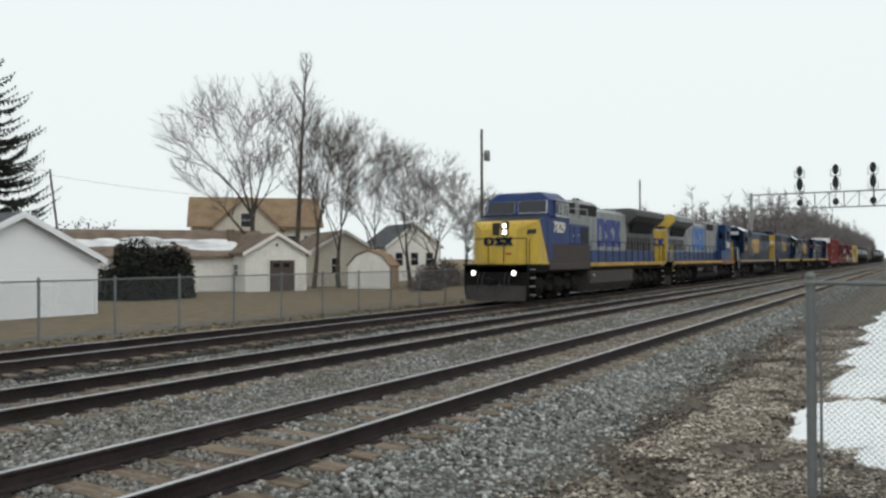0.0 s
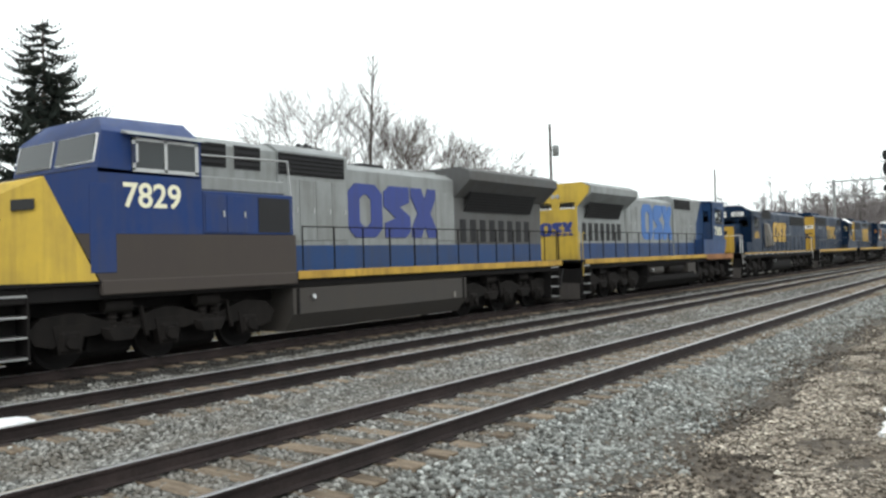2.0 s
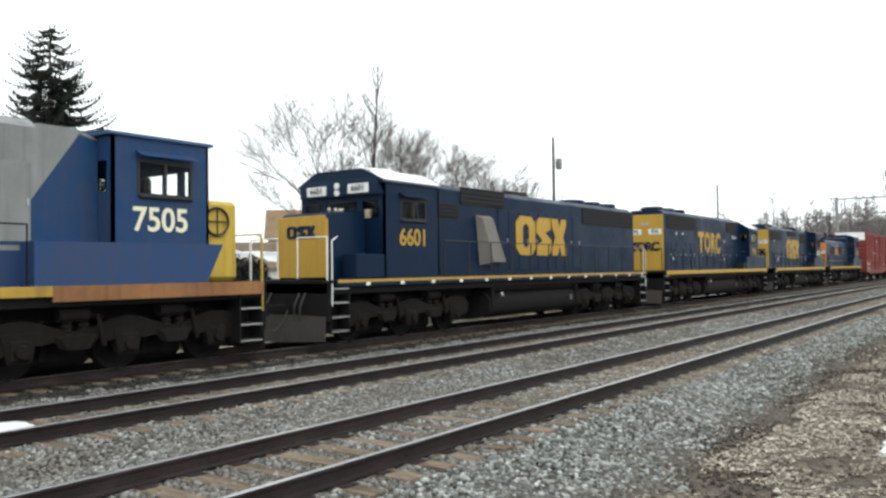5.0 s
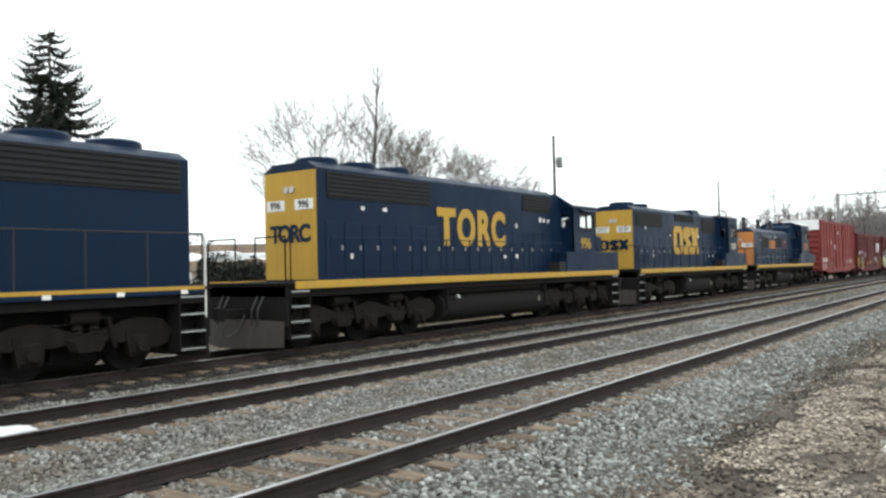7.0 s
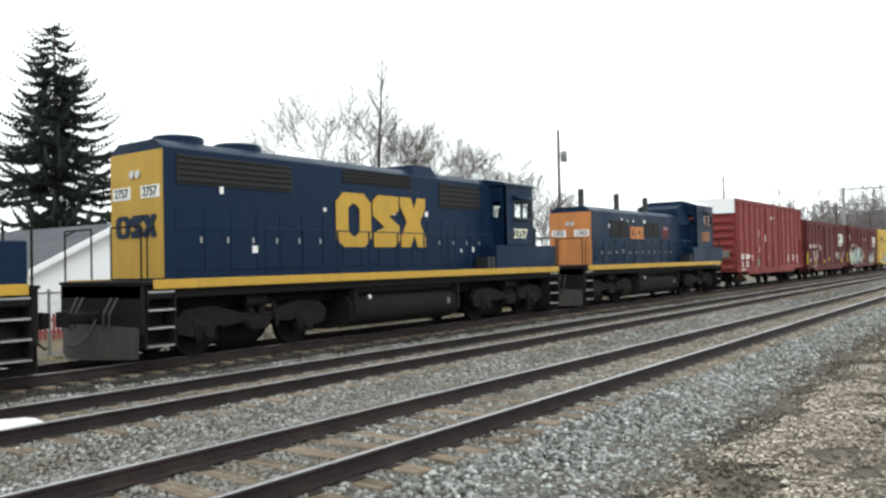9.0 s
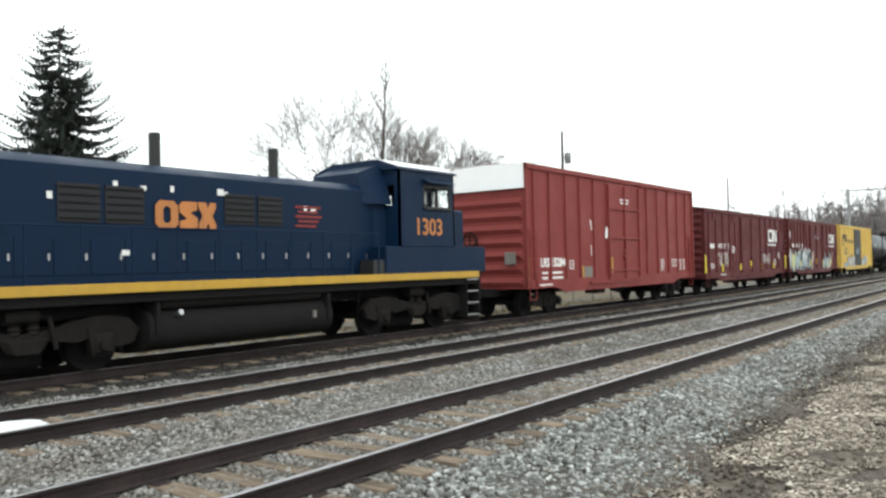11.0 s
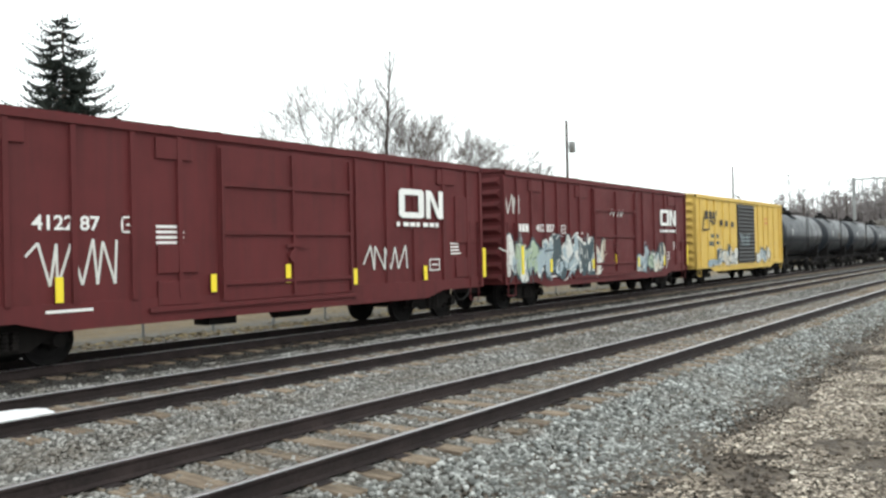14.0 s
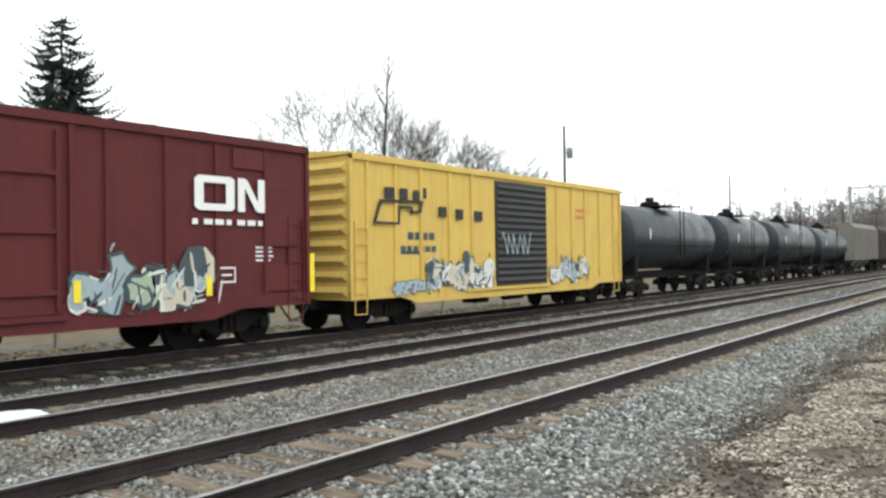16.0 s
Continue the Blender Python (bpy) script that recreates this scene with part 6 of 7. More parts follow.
# -- freight cars --
def boxcar(name, u0, L, b0, b1, z0, eave, ridge, door, mat, label, ribs, roof_mat=None, door_mat=None, corrugated=False, end_gap=0.0, panels=(), end_mat=None):
    c = make_car(name, u0, label, "boxcar")
    w = 1.5
    body = part("body", Geo().prism([(-w, z0), (w, z0), (w, eave - .1), (w - .02, eave), (-w + .02, eave), (-w, eave - .1)], "x", b0 + .06, b1 - .06), mat, c, smooth=0)
    part("roof", Geo().prism([(-w - .04, eave - .03), (w + .04, eave - .03), (w + .04, eave + .03), (0, ridge), (-w - .04, eave + .03)], "x", b0, b1), roof_mat or mat, c, smooth=0)
    for i in range(14):
        x = b0 + (b1 - b0) * (i + .5) / 14
        part("roof_rib", Geo().hull([(x + d, y, z) for d in (-.03, .03) for y, z in ((-w, eave + .05), (0, ridge + .04), (w, eave + .05), (-w, eave + .01), (w, eave + .01))]), roof_mat or mat, c, smooth=0)
    for s in (-1, 1):
        part("side_sill", Geo().prism([(b0, z0), (b0 + 1.9, z0), (b0 + 2.6, z0 - .18), (b1 - 2.6, z0 - .18), (b1 - 1.9, z0), (b1, z0), (b1, z0 + .28), (b0, z0 + .28)], "y", s * w, s * (w + .03)), mat, c, smooth=0)
        part("top_chord", Geo().box(b0, b1, s * w, s * (w + .07), eave - .14, eave - .02), mat, c, smooth=0)
        for x in ribs:
            part("side_rib", Geo().hull([(x + d, s * (w + e), z) for d, e in ((-.055, 0), (.055, 0), (-.045, .065), (.045, .065)) for z in (z0 + .28, eave - .16)]), mat, c, smooth=0)
        for x in (b0, b1 - .1):
            part("corner_post", Geo().box(x, x + .1, s * w, s * (w + .07), z0, eave, .006), mat, c)
    for x, s in ((b0 + .06, -1), (b1 - .06, 1)):
        n = 9
        step = (eave - .15 - z0) / n
        for i in range(n):
            z = z0 + .05 + i * step
            if end_gap and s < 0 and z + step > eave - end_gap:
                continue
            part("end_rib", Geo().hull([(x, -w + .1, z), (x, w - .1, z), (x, -w + .1, z + step * .75), (x, w - .1, z + step * .75), (x + s * .075, -w + .22, z + step * .38), (x + s * .075, w - .22, z + step * .38)]), (end_mat if end_gap and z > eave - end_gap and s < 0 else mat), c, smooth=0)
    if end_mat:
        part("end_post", Geo().box(b0 - .09, b0 + .02, w - .22, w, eave - end_gap, eave, .01), mat, c)
        part("end_plate", Geo().box(b0 - .1, b0 - .03, -1.15, -.75, 1.75, 2.15, .01), M_HOPPER, c, "grey plate on the end")
        part("end_cap", Geo().prism([(-w + .02, eave - end_gap), (w - .02, eave - end_gap), (w - .02, eave + .02), (0, ridge - .02), (-w + .02, eave + .02)], "x", b0 - .05, b0 + .08), end_mat, c, "unpainted pale upper end sheet", smooth=0)
    d0, d1 = door
    dm = door_mat or mat
    for s in (-1, 1):
        d = part("door", Geo().box(d0, d1, s * (w + .005), s * (w + .05), z0 + .12, eave - .22, .01), dm, c, "sliding plug door")
        if corrugated:
            for i in range(15):
                z = z0 + .2 + i * (eave - z0 - .5) / 15
                part("door_rib", Geo().hull([(x, s * (w + .06), zz) for x in (d0 + .05, d1 - .05) for zz in (z, z + .16)] + [(x, s * (w + .1), z + .08) for x in (d0 + .08, d1 - .08)]), dm, d, smooth=0)
        else:
            for z in (z0 + .45, z0 + (eave - z0) * .42, z0 + (eave - z0) * .7):
                part("door_bar", Geo().box(d0 + .05, d1 - .05, s * (w + .045), s * (w + .11), z, z + .08), dm, d, smooth=0)
            for x in (d0 + .02, (d0 + d1) / 2, d1 - .1):
                part("lock_rod", Geo().box(x, x + .07, s * (w + .045), s * (w + .12), z0 + .18, eave - .28), dm, d, smooth=0)
            part("door_lever", Geo().box((d0 + d1) / 2 - .2, (d0 + d1) / 2 + .4, s * (w + .1), s * (w + .13), z0 + 1.2, z0 + 1.27).tube(((d0 + d1) / 2, s * (w + .06), z0 + 1.0), ((d0 + d1) / 2, s * (w + .14), z0 + 1.0), .13, seg=12), dm, d)
        part("door_rail", Geo().box(d0 - 1.6 if s < 0 else d0, d1 + .1, s * w, s * (w + .1), z0 + .02, z0 + .1), mat, c, smooth=0)
    for x in panels:
        part("side_panel", Geo().box(x[0], x[1], -w - .05, -w, x[2], x[3], .006), mat, c)
    for x in (b0 + .18, b1 - .62):
        ld = part("ladder", Geo().box(x - .02, x, -w - .07, -w, z0 + .05, z0 + 1.9).box(x + .42, x + .44, -w - .07, -w, z0 + .05, z0 + 1.9), mat, c, smooth=0)
        for i in range(5):
            part("rung", Geo().tube((x, -w - .06, z0 + .15 + i * .4), (x + .42, -w - .06, z0 + .15 + i * .4), .012, seg=6), mat, ld)
        part("stirrup", Geo().path([(x, -w - .03, z0), (x, -w - .03, z0 - .35), (x + .42, -w - .03, z0 - .35), (x + .42, -w - .03, z0)], .014), mat, c)
    part("underframe", Geo().box(b0 - .1, b1 + .1, -.28, .28, z0 - .25, z0 + .02).box((b0 + b1) / 2 - 1.6, (b0 + b1) / 2 - .9, -1.0, -.5, z0 - .38, z0 - .02), M_UNDER, c, smooth=0)
    part("brake_reservoir", Geo().tube(((b0 + b1) / 2 + .3, -.8, z0 - .2), ((b0 + b1) / 2 + 1.3, -.8, z0 - .2), .18, seg=12), M_UNDER, c)
    freight_truck(c, b0 + 2.2 - .3)
    freight_truck(c, b1 - 2.2 + .3)
    coupler(c, .02, -1)
    coupler(c, L - .02, 1)
    wh = part("brake_wheel", Geo().lathe([(.26, 0), (.28, .02), (.26, .04), (.22, .02), (.26, 0)], (b0 - .12, .6, 2.6), 18, "x", False), M_UNDER, c)
    part("spokes", Geo().box(b0 - .11, b0 - .09, .35, .85, 2.58, 2.62).box(b0 - .11, b0 - .09, .58, .62, 2.35, 2.85), M_UNDER, wh)
    return c


def worm_mark(c, x0, x1, z0, z1, y, mat):
    """A plain white open frame beside a leaning bar."""
    w, h = x1 - x0, z1 - z0
    P = lambda u, v: (x0 + u * w, z0 + v * h)
    a = part("emblem", Geo().prism([P(.06, 0), P(.5, 0), P(.55, .08), P(.55, .92), P(.5, 1), P(.06, 1), P(0, .9), P(0, .1), P(.06, 0), P(.06, .2), P(.12, .2), P(.12, .8), P(.43, .8), P(.43, .2), P(.06, .2)], "y", y - .006, y + .004), mat, c, "white frame-shaped emblem", smooth=0)
    part("emblem_bar", Geo().prism([P(.6, 0), P(.7, 0), P(.7, .72), P(.86, .06), P(.9, 0), P(1, 0), P(1, 1), P(.9, 1), P(.9, .3), P(.74, .94), P(.7, 1), P(.6, 1)], "y", y - .007, y + .004), mat, a, smooth=0)


def graffiti(c, x0, x1, z0, z1, y, seed, palette, outline=2):
    """Unreadable spray paint: overlapping angular shards with dark edges, pale smears and strokes."""
    rng = random.Random(seed)
    h = z1 - z0
    first = None
    layer = 0
    for i in range(int((x1 - x0) / .12)):
        u = rng.random()
        cx = x0 + (x1 - x0) * ((i + u) / int((x1 - x0) / .12))
        cz = z0 + h * rng.uniform(.18, .74)
        sw, sh = rng.uniform(.12, .34), h * rng.uniform(.16, .42)
        lean = rng.uniform(-.25, .3)
        shape = []
        for k in range(9):
            a = 2 * math.pi * k / 9 + rng.uniform(-.25, .25)
            r = rng.uniform(.55, 1.25)
            shape.append((math.cos(a) * sw * r + lean * math.sin(a) * sh, math.sin(a) * sh * r))
        zone = rng.choice((palette[min(len(palette) - 1, int(len(palette) * (cx - x0) / (x1 - x0)))],) * 3 + (1, outline, 3))
        for scale, mat, lift in ((1.18, M_GRAF[3 if i % 3 else outline], 0), (.92, M_GRAF[zone], .0012)):
            pts = [(min(max(cx + px * scale, x0 - .1), x1 + .1), min(max(cz + pz * scale, z0 - .03), z1 + .1)) for px, pz in shape]
            sp = part("spray_patch", Geo().prism(pts, "y", y - .002 - lift - .00015 * (layer % 11), y + .002), mat, first or c, "" if first else "unreadable angular spray paint", smooth=0)
            first = first or sp
        layer += 1
        for k in range(2):
            ax, az = cx + rng.uniform(-.3, .3), cz + rng.uniform(-.4, .4) * h
            a, ln, wd = rng.choice((rng.gauss(1.45, .35), rng.gauss(.1, .5))), h * rng.uniform(.08, .26), rng.choice((.015, .022, .035))
            ux, uz = math.cos(a), math.sin(a)
            pts = [(ax + ux * q * ln - uz * r * wd, min(max(az + uz * q * ln + ux * r * wd, z0 - .05), z1 + .15)) for q, r in ((-1, -.5), (-.2, -1), (.7, -.9), (1, .2), (.3, .8), (-.7, .7))]
            part("spray_stroke", Geo().prism(pts, "y", y - .0065 - .0003 * k, y + .001), M_GRAF[rng.choice((3, 3, outline, zone, 1))], first, smooth=0)


def scribble(c, x0, x1, z0, z1, y, seed, mat, n=9):
    rng = random.Random(seed)
    p = (x0, rng.uniform(z0, z1))
    for i in range(n):
        q = (x0 + (x1 - x0) * (i + 1) / n + rng.uniform(-.1, .1), z0 if i % 2 else z1 - rng.uniform(0, .1))
        d = Vector((q[0] - p[0], 0, q[1] - p[1])).normalized() * .022
        part("tag_stroke", Geo().prism([(p[0] + d.z, p[1] - d.x), (q[0] + d.z, q[1] - d.x), (q[0] - d.z, q[1] + d.x), (p[0] - d.z, p[1] + d.x)], "y", y - .004 - .0005 * (i % 2), y + .002), mat, c, smooth=0)
        p = q


def strip(c, x, z0, z1, y=-1.585, w=.13, mat=None):
    part("reflector_strip", Geo().box(x, x + w, y - .004, y + .02, z0, z1), mat or M_REFLECT, c, "yellow reflective strip", smooth=0)


def stencil_frame(c, x0, x1, z0, z1, y, mat, t=.035):
    part("stencil_frame", Geo().box(x0, x1, y - .004, y + .002, z0, z0 + t).box(x0, x1, y - .004, y + .002, z1 - t, z1).box(x0, x0 + t, y - .004, y + .002, z0, z1).box(x1 - t, x1, y - .004, y + .002, z0, z1).box(x0 + .1, x1 - .1, y - .004, y + .002, (z0 + z1) / 2 - .02, (z0 + z1) / 2 + .02), mat, c, "white stencilled frame", smooth=0)


lead_loco()
second_loco()
third_loco()
fourth = hood_unit("fourth_locomotive", 91.6, 19.8, "dark blue locomotive with gold end and gold lettering shapes", 2.45, (14.8, 16.7), "996", M_GOLD, 18.35, (-2.05, 0, 2.05), (4.0, 15.8), (6.9, 12.9), 4.5,
          gold_word, None, M_GOLD, M_GOLD, fans_at=(3.4, 4.9, 6.4), stacks=(), grilles=((2.8, 7.0, 3.6, 4.25, -.935, 6), (12.2, 14.1, 3.7, 4.25, -.935, 5)), cab_top=4.42, slope=.5, cab_top_mat=M_SHEETSHEEN, number_size=.54, number_z=2.6)
fifth = hood_unit("fifth_locomotive", 111.4, 18.1, "dark blue four-axle locomotive with gold end and block emblem", 1.8, (13.6, 15.3), "2757", M_NUMBER, 16.5, (-1.37, 1.37), (3.9, 14.2), (6.6, 11.2), 4.4,
          lambda h: block_mark(h, 6.62, 10.2, 2.24, 3.6, -.945, M_GOLD, "large gold block emblem"), None, M_GOLD, M_GOLD, fans_at=(2.8, 4.4), grilles=((2.1, 5.2, 3.5, 4.1, -.935, 5), (6.9, 9.6, 3.85, 4.2, -.93, 4), (10.9, 13.0, 3.4, 4.1, -.935, 5)), end_mark=M_NAVY, cab_top_mat=M_SHEETSHEEN, number_size=.42)
sixth = hood_unit("sixth_locomotive", 129.5, 17.8, "low-hood dark blue locomotive with tall stacks and orange end", 2.7, (13.1, 15.5), "1303", M_ORANGE, 16.75, (-1.37, 1.37), (3.7, 14.1), (5.9, 10.7), 3.9,
                  lambda h: block_mark(h, 6.33, 7.76, 2.62, 3.18, -.945, M_ORANGE, "orange block emblem"), None, M_ORANGE, M_GOLD, stacks=(3.5, 6.9, 10.1), grilles=((4.4, 5.2, 2.7, 3.4, -.935, 5), (5.3, 6.1, 2.7, 3.4, -.935, 5), (8.0, 8.8, 2.75, 3.4, -.935, 5), (8.9, 9.6, 2.75, 3.4, -.935, 5)), cab_top=4.6, slope=.3, cab_top_mat=M_SHEETSHEEN, nose_top=3.4, number_size=.62, win=(14.15, 15.28, 3.38, 3.9), number_z=2.8)
for ch, y in (("T", .52), ("O", .18), ("R", -.18), ("C", -.52)):
    lettering("end_letter", ch, .58, M_NAVY, fourth, (2.42, y, 2.72), (90, 0, -90), label="dark blue letter", bold=.04)
part("air_intake_hump", Geo().hull([(x, q * y, z) for q in (-1, 1) for x, y, z in ((9.75, .9, 4.1), (9.85, .8, 4.55), (10.75, .8, 4.55), (11.0, .9, 4.1))]), M_NAVY, fifth, "raised dark blue roof hump")
for k in range(5):
    bars(sixth, 10.0 + (k % 2) * .08, 3.24 - k * .11, .85, 1, -.94, M_OXIDE, .06, .04, "notice_bar", k)
part("cab_riser", Geo().hull([(x, s * y, z) for s in (-1, 1) for x, y, z in ((12.3, .95, 3.4), (12.3, .8, 4.2), (13.12, 1.2, 3.4), (13.12, .9, 4.5))]), M_NAVY, sixth)

red = boxcar("red_boxcar", 147.3, 17.75, 1.57, 16.95, .95, 5.0, 5.08, (7.6, 10.55), M_OXIDE, "tall bright red high-cube boxcar with ribbed sides and plug door", [2.1, 3.14, 4.28, 5.36, 6.47, 11.45, 12.59, 13.8, 14.95, 16.0], end_mat=M_SHEETSHEEN, end_gap=.78, panels=((13.7, 14.5, 3.2, 4.55),))
lettering("car_number", "15284", .4, M_WHITE, red, (3.7, -1.506, 1.78), width=.98, label="white car number", bold=.03)
lettering("car_mark", "LRS", .4, M_WHITE, red, (2.8, -1.506, 1.78), squeeze=.95, label="white car letters", bold=.03)
bars(red, 2.6, 1.48, .5, 2, -1.503, M_WHITE, .07, .1, "marking_bar", 4)
bars(red, 3.25, 1.48, .85, 2, -1.503, M_WHITE, .07, .1, "marking_bar", 5)
bars(red, 2.4, 1.08, .9, 1, -1.535, M_WHITE, .05, .1, "marking_bar", 6)
stencil_frame(red, 4.55, 4.85, 1.55, 1.85, -1.503, M_WHITE)
bars(red, 8.75, 4.22, 1.05, 2, -1.553, M_WHITE, .06, .06, "marking_bar", 7)
bars(red, 12.95, 1.82, .45, 6, -1.503, M_WHITE, .035, .05, "marking_bar", 8)
bars(red, 15.1, 1.82, .35, 6, -1.503, M_WHITE, .035, .05, "marking_bar", 9)
bars(red, 15.6, 1.82, .28, 6, -1.503, M_WHITE, .035, .05, "marking_bar", 10)
stencil_frame(red, 14.25, 14.8, 1.5, 1.82, -1.503, M_WHITE, .05)
part("card_board", Geo().box(5.68, 6.28, -1.52, -1.5, 1.22, 1.62, .004), M_HOPPER, red, "grey routing board")
strip(red, 1.6, 1.1, 1.95, -1.55, .1, M_GOLD)
strip(red, 5.5, 1.2, 1.65, -1.51, .12, M_GOLD)
strip(red, 7.85, 1.35, 1.95, -1.57, .1, M_GOLD)
part("scrape", Geo().hull([(6.18, -1.504, 3.35), (6.28, -1.504, 3.3), (6.35, -1.504, 2.95), (6.3, -1.5, 2.95), (6.18, -1.5, 3.3)]), M_WHITE, red, "white paint scrape")
part("scrape", Geo().hull([(7.42, -1.545, 3.1), (7.62, -1.545, 3.05), (7.58, -1.545, 2.7), (7.45, -1.545, 2.65), (7.4, -1.53, 2.7)]), M_WHITE, red, "white paint scrape")
part("scrape", Geo().hull([(6.22, -1.504, 2.4), (6.28, -1.504, 2.4), (6.28, -1.504, 2.0), (6.24, -1.5, 2.0)]), M_WHITE, red, "white paint scrape")

PANELS = ((2.1, 2.9, 3.75, 4.1), (5.3, 6.1, 3.7, 4.1), (5.3, 6.2, 1.55, 2.1), (5.3, 6.2, .95, 1.4), (13.9, 14.7, 3.7, 4.1), (14.7, 15.6, 2.1, 3.4), (14.7, 15.6, 1.15, 1.7))
RIBS = [1.5, 2.59, 3.71, 4.82, 5.8, 10.7, 11.8, 12.88, 14.16, 15.3]
RIBS_B = [1.4, 2.28, 3.13, 3.97, 4.85, 5.6, 10.5, 11.15, 12.35, 13.5, 14.75]
first = boxcar("maroon_boxcar", 165.05, 16.6, .82, 16.0, .82, 4.3, 4.52, (6.7, 10.5), M_MAROON, "maroon boxcar with white band emblem and yellow strips", RIBS, panels=PANELS)
second = boxcar("maroon_boxcar", 181.65, 16.65, .62, 16.0, .82, 4.32, 4.54, (6.6, 10.3), M_MAROON, "maroon boxcar covered in pale green graffiti along its sill", RIBS_B, panels=PANELS)
for c, num, k in ((first, "4122 87", 0), (second, "412 837", 1)):
    lettering("car_number", num, .34, M_WHITE, c, (3.6 - k * .4, -1.506, 2.45 + k * .12), squeeze=1.05, label="white car number")
    block_row(c, 1.75 - k * .25, 2.33 + k * .12, 3, .22, .24, -1.503, M_WHITE)
    stencil_frame(c, 4.6 - k * .3, 4.88 - k * .3, 2.3 + k * .1, 2.6 + k * .1, -1.503, M_WHITE)
    worm_mark(c, 12.25 + k * .7, 14.1 + k * .6, 2.75 + k * .06, 3.5, -1.566, M_WHITE)
    for q in range(7):
        part("web_bar", Geo().box(12.15 + k * .75 + q * .27, 12.15 + k * .75 + q * .27 + (.2 if q % 3 else .12), -1.57, -1.55, 2.53, 2.64), M_WHITE, c, smooth=0)
    bars(c, 14.5, 2.1, .5, 4, -1.504, M_WHITE, .04, .05, "marking_bar", 32 + k)
    bars(c, 5.3, 2.45, .6, 4, -1.503, M_WHITE, .05, .05, "marking_bar", 36 + k)
    bars(c, 1.75, 1.55, .65, 3, -1.503, M_WHITE, .04, .06, "marking_bar", 40 + k)
    bars(c, 3.2, 1.0, 1.0, 1, -1.535, M_WHITE, .05, .05, "marking_bar", 44 + k)
    stencil_frame(c, 13.5, 13.95, 1.36, 1.68, -1.535, M_WHITE)
    for x, a, b in ((.72 if not k else 1.55, 1.1, 2.0), (3.35, 1.12, 1.55), (6.45, 1.15, 1.5), (8.4, 1.25, 1.65), (10.5, 1.12, 1.5), (13.2, 1.12, 1.5), (15.98, 1.1, 1.95)):
        strip(c, x, a, b)
scribble(first, 2.9, 4.6, 1.4, 2.2, -1.503, 5, M_GRAF[2], 11)
scribble(first, 10.9, 12.6, 1.45, 2.05, -1.545, 8, M_GRAF[2], 10)
graffiti(second, .75, 7.3, .86, 2.3, -1.566, 3, (0, 0, 1, 3, 1, 3, 4))
graffiti(second, 10.5, 13.3, .9, 2.0, -1.566, 7, (1, 0, 4))
scribble(second, .8, 1.6, 3.0, 3.6, -1.503, 15, M_GRAF[2], 9)
scribble(second, 8.0, 9.2, 3.1, 3.4, -1.565, 18, M_GRAF[2], 7)

yel = boxcar("yellow_boxcar", 198.3, 16.5, .67, 15.98, .82, 4.36, 4.52, (7.06, 10.13), M_RBYELLOW, "weathered yellow boxcar with black corrugated door", [1.31, 2.38, 3.43, 4.7, 5.8, 10.87, 11.97, 12.97, 14.13, 15.36], door_mat=M_BLACK, corrugated=True)
for x, z, ww in ((1.95, 3.62, .36), (2.55, 3.62, .3), (3.1, 3.6, .22), (3.5, 3.68, .13), (4.2, 3.22, .32), (5.0, 3.18, .32), (5.9, 3.16, .4)):
    part("name_bar", Geo().box(x, x + ww, -1.57, -1.55, z - .28, z), M_BLACK, yel, "short black painted bar", smooth=0)
part("emblem", Geo().prism([(1.5, 2.68), (1.75, 3.3), (3.5, 3.34), (3.4, 3.0), (2.95, 2.98), (2.97, 3.1), (2.55, 3.1), (2.5, 2.68), (2.43, 2.68), (2.48, 3.17), (3.06, 3.17), (3.05, 3.06), (3.32, 3.08), (3.38, 3.26), (1.82, 3.22), (1.6, 2.74), (2.44, 2.74), (2.44, 2.68)], "y", -1.57, -1.55), M_BLACK, yel, "black angular outline emblem", smooth=0)
block_row(yel, 2.9, 2.3, 4, .3, .2, -1.504, M_GRAF[3])
block_row(yel, 2.6, 1.98, 6, .26, .16, -1.504, M_GRAF[3])
bars(yel, 2.6, 2.0, 1.2, 1, -1.504, M_GRAF[3], .08, .1, "marking_bar", 51)
bars(yel, 12.3, 3.5, .9, 2, -1.504, M_ORANGE, .12, .12, "marking_bar", 52)
graffiti(yel, 2.3, 4.0, .9, 1.3, -1.566, 22, (1, 1), 1)
graffiti(yel, 3.7, 6.8, .92, 1.9, -1.567, 25, (4, 4, 2), 2)
graffiti(yel, 10.4, 13.0, .92, 1.75, -1.566, 28, (2, 1, 4), 2)
scribble(yel, 7.3, 8.9, 1.9, 2.6, -1.6, 26, M_GRAF[1], 11)


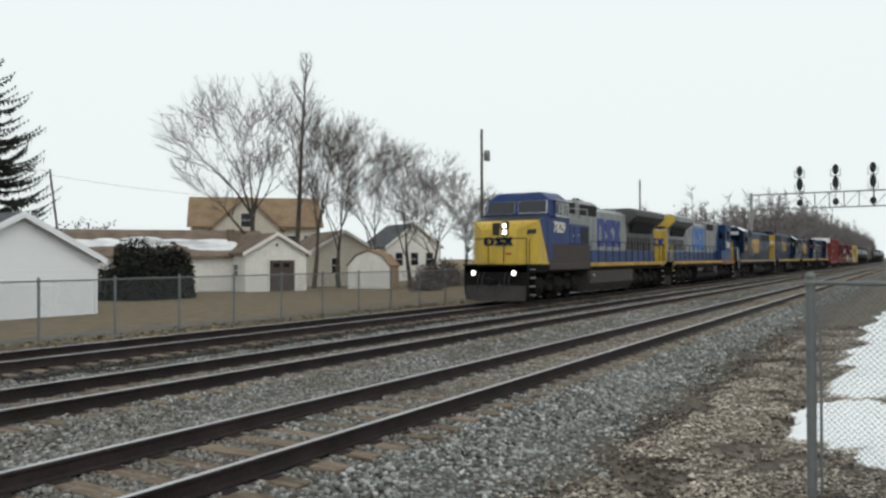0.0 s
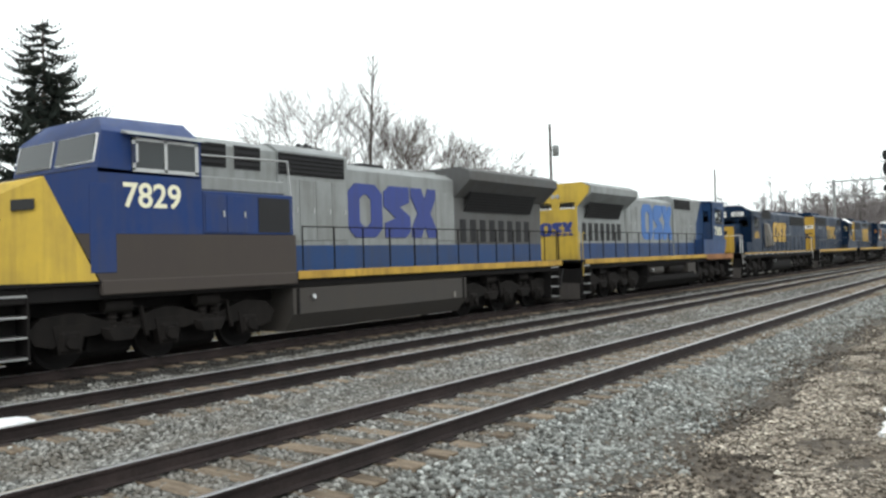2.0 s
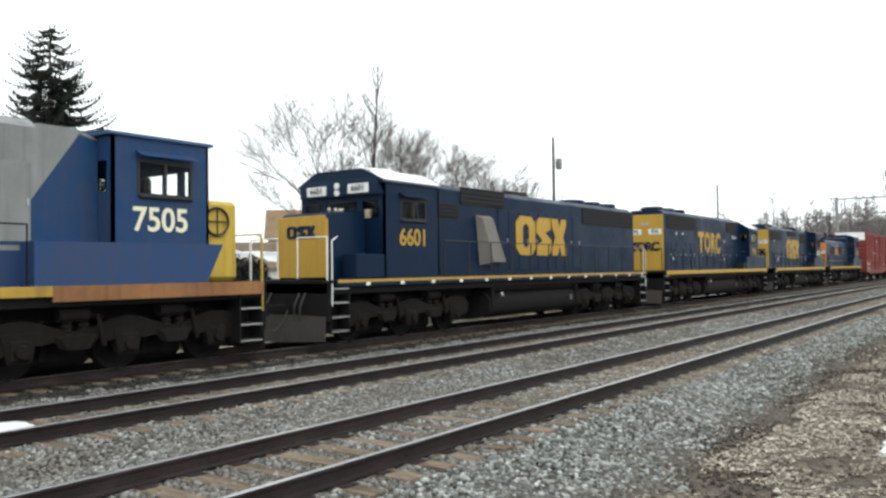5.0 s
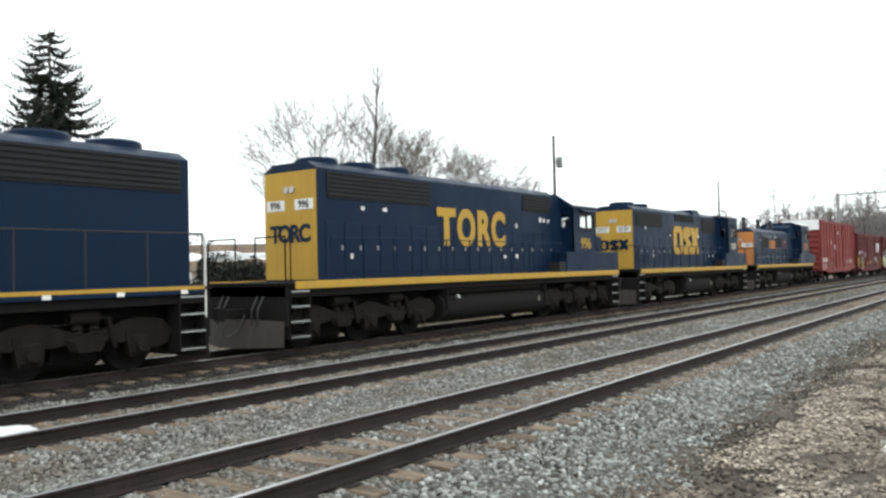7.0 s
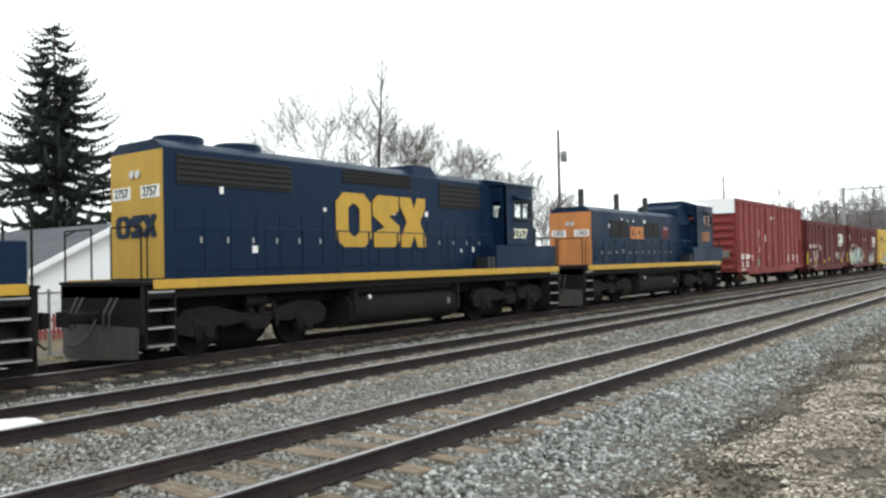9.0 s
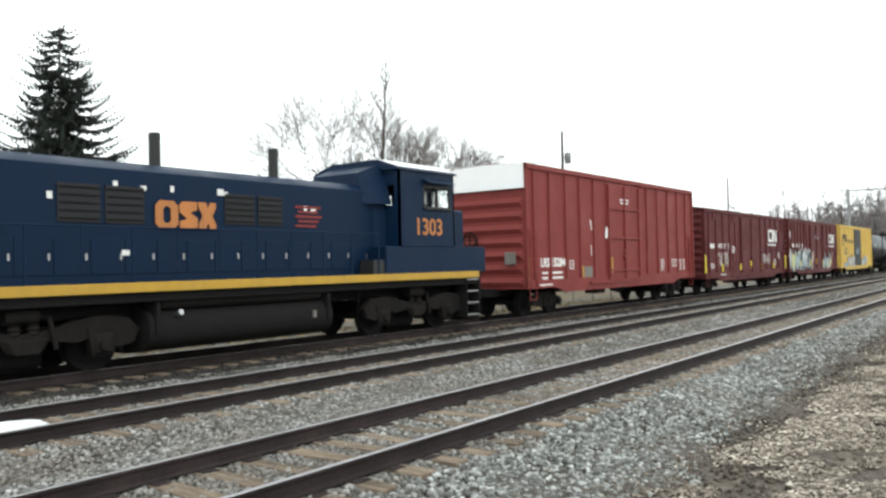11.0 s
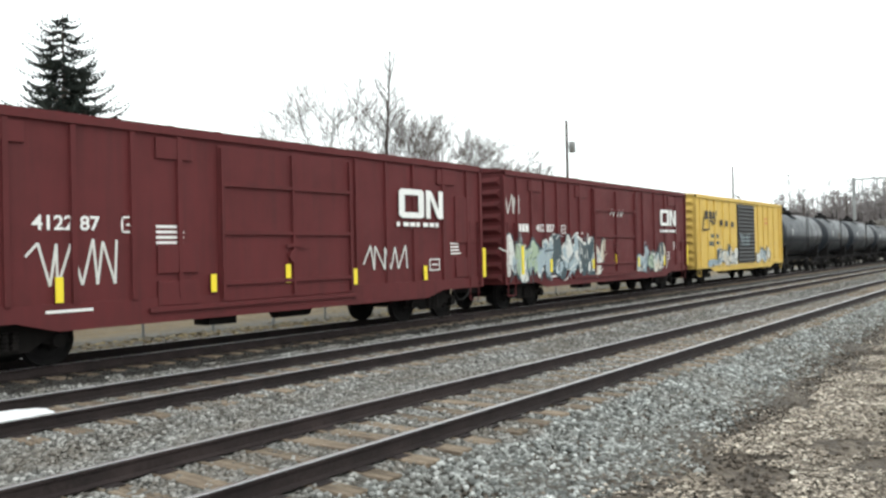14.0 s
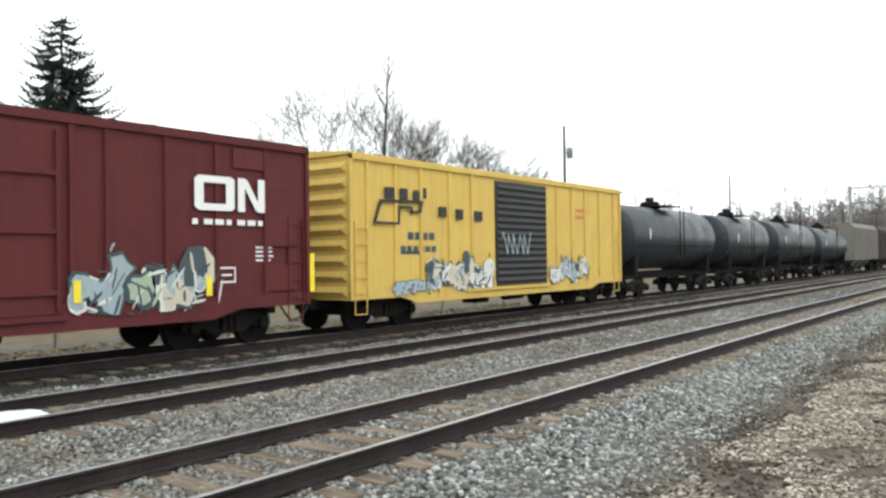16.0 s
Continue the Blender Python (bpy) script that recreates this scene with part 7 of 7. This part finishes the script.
def tank_car(u0, L, r, zc, label, mat=None, band=False):
    c = make_car("tank_car", u0, label, "tank car")
    a, b = .75, L - .75
    n = 8
    prof = [(.02, a)] + [(r * math.sin(math.pi / 2 * i / n), a + .5 * (1 - math.cos(math.pi / 2 * i / n))) for i in range(1, n)] + [(r, a + .5), (r, b - .5)] + [(r * math.cos(math.pi / 2 * i / n), b - .5 + .5 * math.sin(math.pi / 2 * i / n)) for i in range(1, n)] + [(.02, b)]
    t = part("tank", Geo().lathe(prof, (0, 0, zc), 32, "x"), mat or M_TANK, c, "riveted cylindrical tank")
    for k in range(1, 6):
        x = a + (b - a) * k / 6
        part("weld_band", Geo().lathe([(r + .001, x - .02), (r + .008, x), (r + .001, x + .02)], (0, 0, zc), 32, "x"), mat or M_TANK, t)
    m = (a + b) / 2
    dome = part("dome", Geo().lathe([(.45, 0), (.45, .3), (.38, .36)], (m, 0, zc + r - .06), 18, "z"), M_UNDER, c)
    part("valve_cover", Geo().tube((m, 0, zc + r + .28), (m, 0, zc + r + .5), .2, seg=12), M_UNDER, dome)
    pf = part("platform", Geo().box(m - .9, m + .9, -1.1, 1.1, zc + r + .02, zc + r + .07), M_UNDER, c, smooth=0)
    for s in (-1, 1):
        part("platform_rail", Geo().path([(m - .9, s * 1.08, zc + r), (m - .9, s * 1.08, zc + r + .75), (m + .9, s * 1.08, zc + r + .75), (m + .9, s * 1.08, zc + r)], .02), M_UNDER, pf)
        part("ladder", Geo().box(m - .25, m - .22, s * (r + .1), s * (r + .14), 1.1, zc + r).box(m + .22, m + .25, s * (r + .1), s * (r + .14), 1.1, zc + r), M_UNDER, c, smooth=0)
        part("side_walk_rail", Geo().tube((a + .3, s * (r + .05), zc - .4), (b - .3, s * (r + .05), zc - .4), .018, seg=6), M_UNDER, c)
        part("marking_bar", Geo().box(a + 2.0, a + 2.08, s * (r + .004), s * (r - .03), zc - .1, zc + .35), M_WHITE, c, smooth=0)
    part("sill", Geo().box(.35, L - .35, -.3, .3, .78, 1.12, .02), M_UNDER, c)
    for x in (a + 1.0, b - 1.0):
        part("saddle", Geo().prism([(-1.2, 1.0), (1.2, 1.0), (1.25, zc - .35), (.9, zc - r * .75), (-.9, zc - r * .75), (-1.25, zc - .35)], "x", x - .15, x + .15), M_UNDER, c, smooth=0)
        freight_truck(c, x + (.35 if x < m else -.35))
    # Flat grey patch imitates a reflection on the tank's flank
    if band:
        part("shine_patch", Geo().box(m - .3, m + .3, -r - .006, -r + .03, zc - .2, zc + .2), M_HOPPER, c, smooth=0)
    for x, s in ((.02, -1), (L - .02, 1)):
        coupler(c, x, s)


def hopper(u0, L, mat, label):
    c = make_car("covered_hopper", u0, label, "hopper car")
    part("body", Geo().prism([(-1.52, 1.2), (1.52, 1.2), (1.52, 4.1), (1.2, 4.5), (-1.2, 4.5), (-1.52, 4.1)], "x", .9, L - .9), mat, c, smooth=0)
    for k in range(12):
        x = 1.1 + (L - 2.3) * k / 11
        for s in (-1, 1):
            part("side_post", Geo().box(x, x + .1, s * 1.52, s * 1.6, 1.2, 4.1), mat, c, smooth=0)
    for k in range(3):
        x = 2.6 + (L - 5.2) * (k + .5) / 3
        part("outlet", Geo().hull([(x - 1.1, -1.2, 1.2), (x + 1.1, -1.2, 1.2), (x - 1.1, 1.2, 1.2), (x + 1.1, 1.2, 1.2), (x - .3, -.5, .45), (x + .3, -.5, .45), (x - .3, .5, .45), (x + .3, .5, .45)]), mat, c, smooth=0)
    part("roof_walk", Geo().box(.9, L - .9, -.3, .3, 4.52, 4.58), M_GALV, c, smooth=0)
    part("sill", Geo().box(.3, L - .3, -.25, .25, .8, 1.1), M_UNDER, c, smooth=0)
    freight_truck(c, 1.9)
    freight_truck(c, L - 1.9)
    for x, s in ((.02, -1), (L - .02, 1)):
        coupler(c, x, s)


tank_car(214.8, 12.4, 1.42, 2.62, "black tank car with dome platform and ladders")
tank_car(227.2, 10.2, 1.4, 2.6, "short black tank car with dome platform", band=True)
tank_car(237.4, 12.4, 1.4, 2.58, "black tank car with pale reflections", band=True)
tank_car(249.8, 12.4, 1.36, 2.5, "black tank car with pale dusty shell")
hopper(262.2, 14.4, M_HOPPER, "grey ribbed covered hopper car")
hopper(276.6, 14.4, M_BROWN, "brown ribbed covered hopper car")
for k in range(6):
    tank_car(291 + k * 15, 15, 1.42, 2.62, "distant black tank car in the train")


# ---- everything that moves ----
def motions():
    # metres by which the train runs ahead of its even pace
    lead = [(0, .1), (1, .1), (2, .04), (3, -.1), (4, -.08), (5, -.03), (6.25, -.02), (7.5, 0), (8, .08), (8.5, .18), (9.75, .08), (11, 0), (12, .05), (13, .05), (14, .03), (15, .02), (16, .01)]
    even = lambda t: SPEED * t + GAIN * t * t
    for c, u0 in CARS:
        walk(c, [(t, pose(u0 - even(t) - d, TRACK_Y, 0)) for t, d in lead])
    step = 1 / FPS
    for w, x, r in AXLES:
        if w.parent.parent.name.startswith(("tank_car", "covered")):
            continue
        walk(w, [(i * step, pose(x, 0, r) @ Matrix.Rotation(-even(i * step) / r, 4, "Y")) for i in range(int(16 * FPS) + 1)])


motions()
